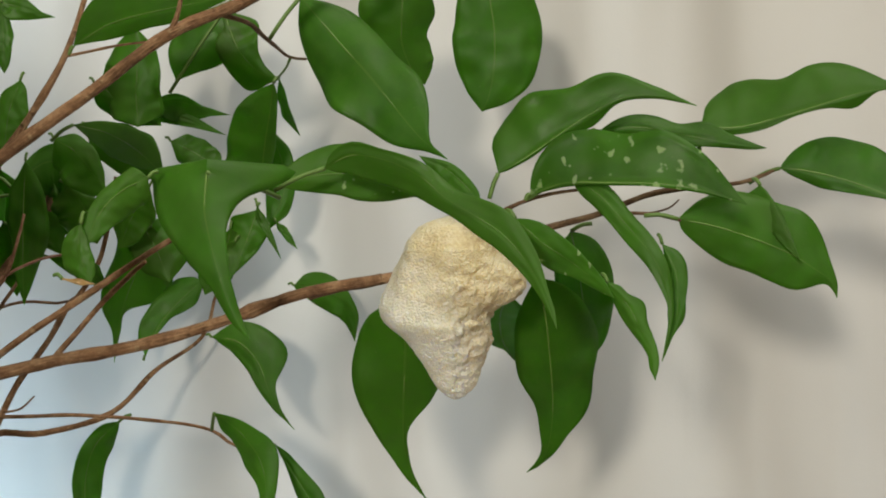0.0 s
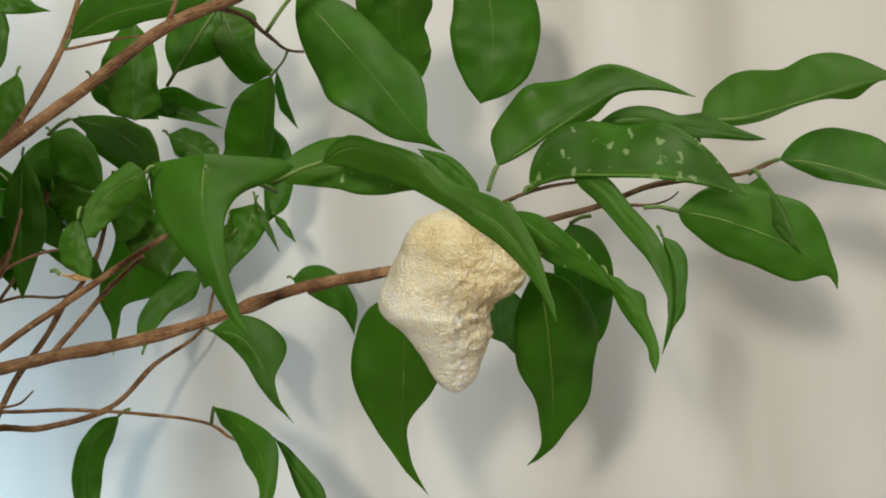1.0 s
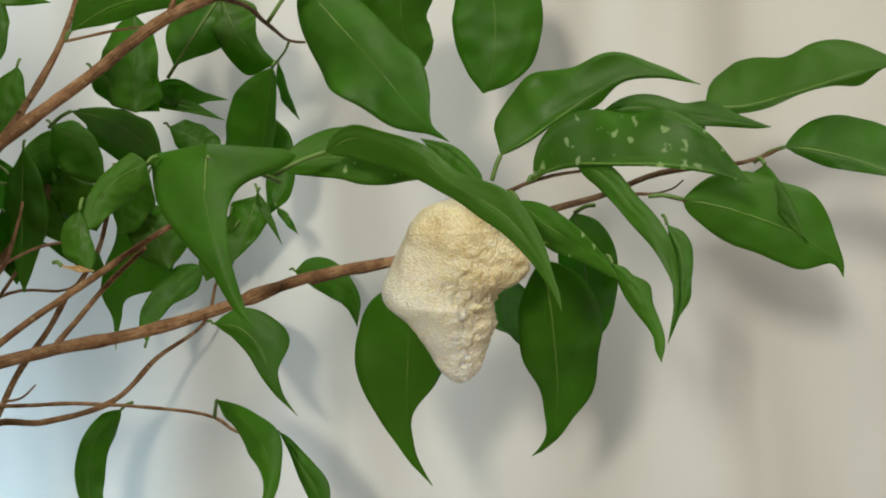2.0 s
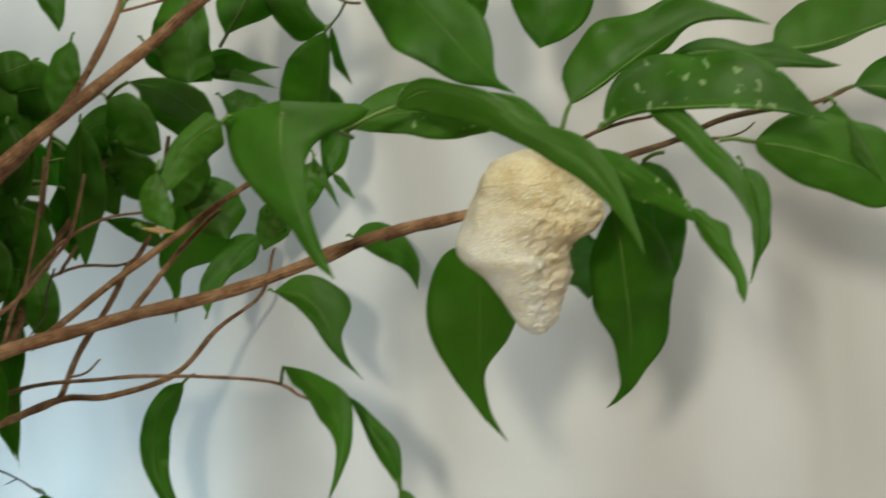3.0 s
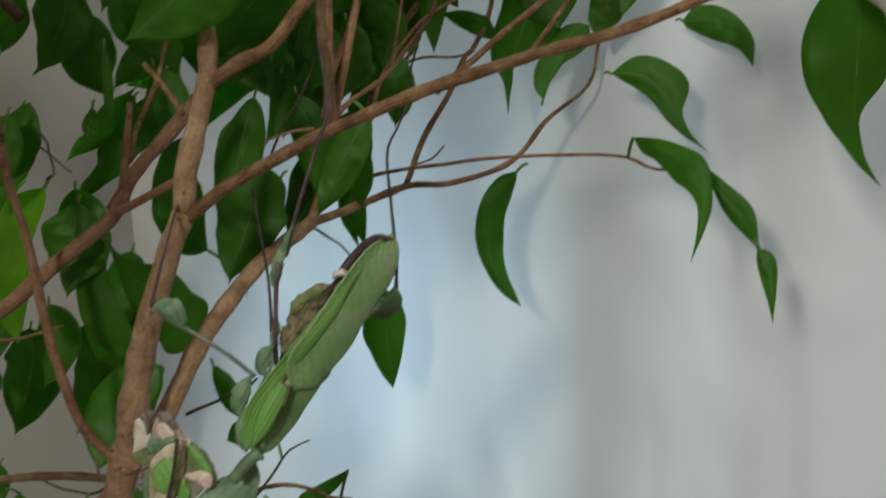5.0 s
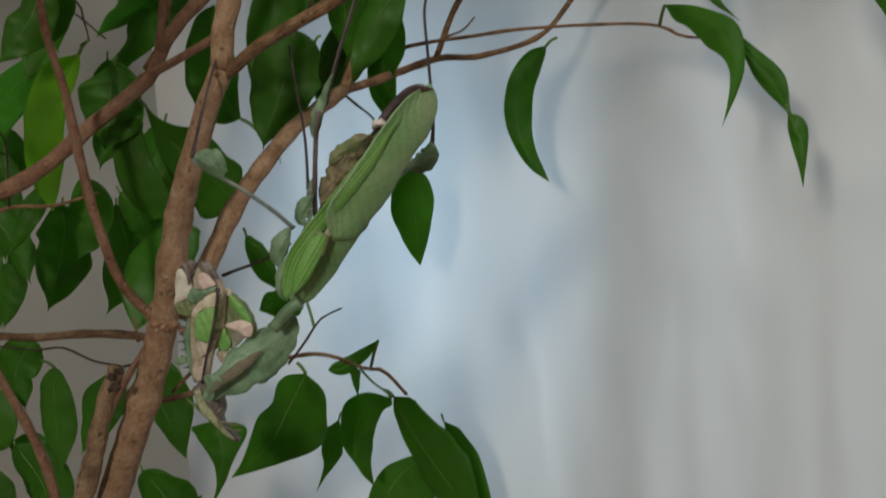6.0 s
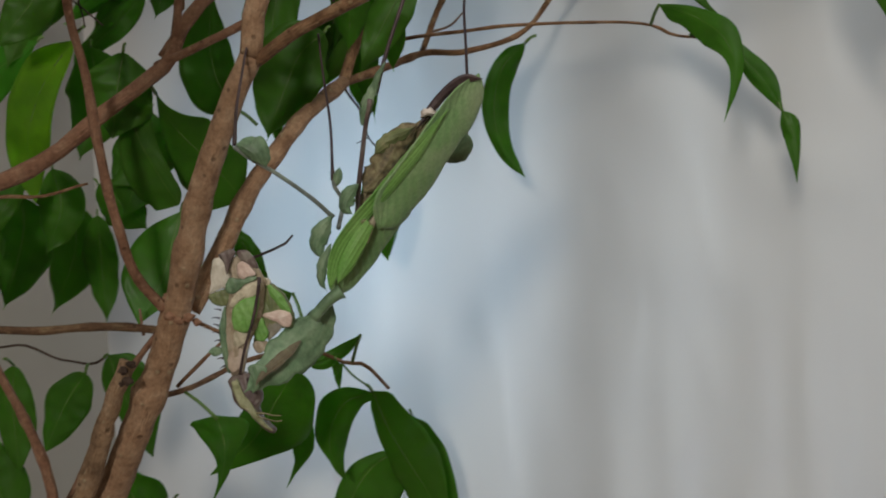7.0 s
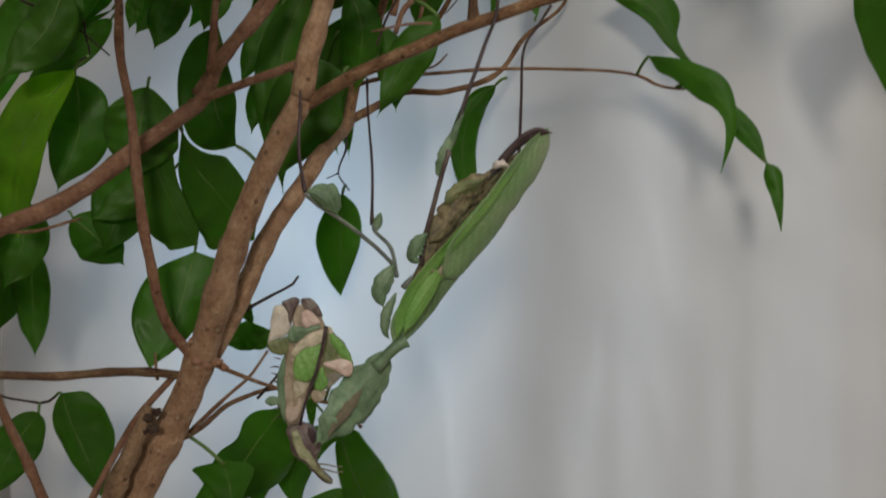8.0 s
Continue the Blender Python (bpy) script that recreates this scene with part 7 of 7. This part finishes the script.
sp3 = rod("spine", tp2, [(-0.3118, 0.3830, 1.0057), (-0.3130, 0.3830, 1.0063), (-0.3142, 0.3830, 1.0065)], 0.4, 0.12, leg_mat)
sp4 = rod("spine", tp2, [(-0.3119, 0.3830, 1.0029), (-0.3133, 0.3830, 1.0032), (-0.3148, 0.3830, 1.0031)], 0.4, 0.12, leg_mat)
sp5 = rod("spine", tp2, [(-0.3118, 0.3830, 0.9997), (-0.3131, 0.3830, 0.9998), (-0.3143, 0.3830, 0.9994)], 0.4, 0.12, leg_mat)
sp6 = rod("spine", tp2, [(-0.3113, 0.3830, 0.9923), (-0.3126, 0.3830, 0.9924), (-0.3140, 0.3830, 0.9920)], 0.4, 0.12, leg_mat)
sp7 = rod("spine", tp2, [(-0.3108, 0.3830, 0.9891), (-0.3119, 0.3830, 0.9888), (-0.3130, 0.3830, 0.9880)], 0.4, 0.12, leg_mat)
headp = plate("head", mantis, [(-0.3091, 0.3790, 0.9842), (-0.3053, 0.3790, 0.9858), (-0.3013, 0.3790, 0.9863), (-0.2981, 0.3790, 0.9838), (-0.2963, 0.3790, 0.9794), (-0.2962, 0.3790, 0.9752), (-0.2977, 0.3790, 0.9720), (-0.2965, 0.3790, 0.9678), (-0.2940, 0.3790, 0.9648), (-0.2919, 0.3790, 0.9622), (-0.2935, 0.3790, 0.9613), (-0.2961, 0.3790, 0.9629), (-0.2993, 0.3790, 0.9663), (-0.3024, 0.3790, 0.9704), (-0.3052, 0.3790, 0.9722), (-0.3077, 0.3790, 0.9754), (-0.3084, 0.3790, 0.9800)], 0.0024, .003, purple_mat)
fac1 = plate("face", headp, [(-0.3069, 0.3757, 0.9837), (-0.3044, 0.3757, 0.9845), (-0.3031, 0.3757, 0.9796), (-0.3002, 0.3757, 0.9755), (-0.2977, 0.3757, 0.9708), (-0.2944, 0.3757, 0.9660), (-0.2923, 0.3757, 0.9633), (-0.2951, 0.3757, 0.9644), (-0.2989, 0.3757, 0.9683), (-0.3019, 0.3757, 0.9722), (-0.3046, 0.3757, 0.9742), (-0.3062, 0.3757, 0.9786)], 0.0004, .001, face_mat)
eye1 = plate("eye", headp, [(-0.3006, 0.3757, 0.9857), (-0.2989, 0.3757, 0.9851), (-0.2975, 0.3757, 0.9823), (-0.2974, 0.3757, 0.9791), (-0.2991, 0.3757, 0.9796), (-0.3006, 0.3757, 0.9825)], 0.0005, .001, leg_mat)
ant1 = rod("antenna", headp, [(-0.2977, 0.3740, 0.9714), (-0.2946, 0.3740, 0.9712), (-0.2909, 0.3740, 0.9701), (-0.2878, 0.3740, 0.9699)], 0.4, 0.2, tan_mat)
ant2 = rod("antenna", headp, [(-0.2973, 0.3740, 0.9700), (-0.2941, 0.3740, 0.9689), (-0.2906, 0.3740, 0.9677), (-0.2877, 0.3740, 0.9678)], 0.4, 0.2, tan_mat)
sh2 = plate("shield_edge", shield, [(-0.2760, 0.3955, 1.0039), (-0.2740, 0.3955, 1.0005), (-0.2727, 0.3955, 0.9943), (-0.2742, 0.3955, 0.9901), (-0.2768, 0.3955, 0.9879), (-0.2752, 0.3955, 0.9930), (-0.2755, 0.3955, 0.9987)], 0.0002, .001, purple_mat)
sh4 = plate("shield_tip", shield, [(-0.2964, 0.3625, 0.9930), (-0.2922, 0.3625, 0.9941), (-0.2889, 0.3625, 0.9920), (-0.2912, 0.3625, 0.9878), (-0.2937, 0.3625, 0.9840), (-0.2957, 0.3625, 0.9829), (-0.2948, 0.3625, 0.9878)], 0.0003, .001, lobe_mat)
wg1 = blade("wing_gap", wing1, [(-0.2549, 0.385, 1.0331), (-0.2487, 0.3851, 1.0429), (-0.2434, 0.3852, 1.0534)], [0.6, 1.8, 3.5, 3.1, 2.8, 2.4, 1.5, 0.7, 0.3], [0.3, 0.9, 1.7, 2.1, 2.1, 1.9, 1.7, 0.9, 0.3], 20, 20, .5, .99, 0.0005, cream_mat)
wg2 = blade("wing_spot", wing1, [(-0.2529, 0.3815, 1.0441), (-0.2492, 0.3815, 1.0451), (-0.2462, 0.3815, 1.0429)], [0.3, 0.5, 1.1, 1.7, 1.9, 1.9, 1.4, 0.6, 0.3], [0.3, 0.3, 0.4, 0.7, 0.7, 0.3, 0.3, 0.3, 0.3], 20, 20, .5, .99, 0.0005, olive_mat)
ml1 = rod("middle_leg", mantis, [(-0.264, 0.396, 1.045), (-0.272, 0.393, 1.054), (-0.284, 0.388, 1.065), (-0.293, 0.384, 1.072), (-0.298, 0.382, 1.077)], .9, .8, greyleg_mat)
kl1 = blade("knee_lobe", ml1, [(-0.297, 0.381, 1.078), (-0.294, 0.38, 1.077), (-0.289, 0.38, 1.074), (-0.286, 0.382, 1.068)], 3.6, 5.4, 10, 25, .5, .95, .0008, lobe_mat)
mt1 = rod("tibia", ml1, [(-0.298, 0.382, 1.078), (-0.3, 0.4, 1.092), (-0.299, 0.415, 1.109), (-0.299, 0.424, 1.117), (-0.302, 0.43, 1.122)], .8, .45, leg_mat)
ml2 = rod("middle_leg", mantis, [(-0.263, 0.4, 1.04), (-0.264, 0.42, 1.048), (-0.27, 0.436, 1.053), (-0.27, 0.44, 1.056)], .9, .8, greyleg_mat)
kl2 = blade("knee_lobe", ml2, [(-0.27, 0.439, 1.052), (-0.269, 0.438, 1.055), (-0.267, 0.438, 1.061)], 2.2, 1.9, 20, 20, .5, .95, .0008, lobe_mat)
mt2 = rod("tibia", ml2, [(-0.271, 0.44, 1.055), (-0.27, 0.44, 1.079), (-0.271, 0.438, 1.103), (-0.271, 0.436, 1.118)], .75, .45, leg_mat)
hl1 = rod("hind_leg", mantis, [(-0.2535, 0.393, 1.046), (-0.252, 0.39, 1.056), (-0.2495, 0.386, 1.066), (-0.246, 0.381, 1.08), (-0.2425, 0.377, 1.092)], 1.1, 0.9, purple_mat)
kl3 = blade("knee_lobe", hl1, [(-0.247, 0.381, 1.082), (-0.245, 0.38, 1.087), (-0.243, 0.38, 1.093), (-0.241, 0.381, 1.099)], 2.2, 2.6, 15, 15, .4, .99, .0005, lobe_mat)
kl4 = blade("knee_lobe", hl1, [(-0.241, 0.381, 1.093), (-0.24, 0.38, 1.099), (-0.236, 0.381, 1.106)], 1.3, 1.3, 15, 15, .4, .99, .0005, lobe_mat)
ht1 = rod("tibia", hl1, [(-0.241, 0.382, 1.094), (-0.235, 0.384, 1.111), (-0.227, 0.387, 1.131), (-0.221, 0.39, 1.148), (-0.224, 0.398, 1.176)], .95, .5, leg_mat)
hl2 = rod("hind_leg", mantis, [(-0.26, 0.41, 1.033), (-0.241, 0.42, 1.049), (-0.222, 0.427, 1.063), (-0.212, 0.427, 1.071)], 1.1, .9, greyleg_mat)
kl5 = blade("knee_lobe", hl2, [(-0.222, 0.425, 1.063), (-0.216, 0.424, 1.065), (-0.212, 0.424, 1.069), (-0.211, 0.425, 1.074)], 5.1, 4.2, 10, 20, .5, .95, .001, lobe_mat)
ht2 = rod("tibia", hl2, [(-0.211, 0.427, 1.071), (-0.209, 0.425, 1.084), (-0.208, 0.422, 1.107), (-0.207, 0.42, 1.128), (-0.201, 0.418, 1.138), (-0.196, 0.416, 1.146)], .75, .5, leg_mat)
hp1 = blade("hip_lobe", mantis, [(-0.264, 0.392, 1.046), (-0.268, 0.39, 1.042), (-0.271, 0.39, 1.035), (-0.269, 0.39, 1.029)], 3.1, 4.9, 15, 15, .5, .95, .001, lobe_mat)
hp2 = blade("hip_lobe", mantis, [(-0.251, 0.386, 1.059), (-0.255, 0.385, 1.056), (-0.257, 0.385, 1.05), (-0.254, 0.385, 1.047)], 2.7, 3.5, 15, 15, .5, .95, .001, lobe_mat)
hp3 = blade("hip_lobe", mantis, [(-0.264, 0.386, 1.036), (-0.268, 0.385, 1.028), (-0.269, 0.385, 1.021), (-0.267, 0.385, 1.017)], 2.2, 2.2, 15, 15, .5, .95, .001, lobe_mat)
al1 = blade("abdomen_lobe", abd, [(-0.2501, 0.39, 1.0547), (-0.2422, 0.3893, 1.0633), (-0.2354, 0.3887, 1.0741), (-0.2263, 0.388, 1.0808)], [0.9, 2.9, 3.5, 3.6, 4.5, 5.1, 4.6, 2.9, 1.0], [1.2, 4.1, 5.1, 5.8, 5.8, 4.9, 4.3, 3.8, 1.6], 20, 20, .5, .99, 0.0009, tan_mat)
al2 = blade("abdomen_lobe", abd, [(-0.2527, 0.396, 1.0427), (-0.2428, 0.3947, 1.06), (-0.2309, 0.3933, 1.0737), (-0.2189, 0.392, 1.0851)], [1.0, 3.4, 4.4, 5.1, 5.2, 5.0, 4.0, 2.0, 0.7], [1.1, 3.5, 5.3, 4.7, 4.5, 4.1, 3.0, 1.9, 0.7], 20, 20, .5, .99, 0.0009, tan_mat)
al3 = blade("abdomen_lobe", abd, [(-0.244, 0.388, 1.0702), (-0.2384, 0.3875, 1.0755), (-0.2277, 0.387, 1.0797)], [0.5, 1.9, 3.5, 3.9, 3.8, 3.4, 2.6, 1.2, 0.4], [0.5, 1.4, 2.6, 2.2, 2.4, 2.1, 1.3, 0.6, 0.3], 20, 20, .5, .99, 0.001, olive_mat)
al4 = blade("abdomen_lobe", abd, [(-0.225, 0.388, 1.083), (-0.222, 0.386, 1.085), (-0.218, 0.388, 1.084)], 1.3, 2.0, 15, 15, .5, .97, .002, white_mat)
# ---- mantis end ----
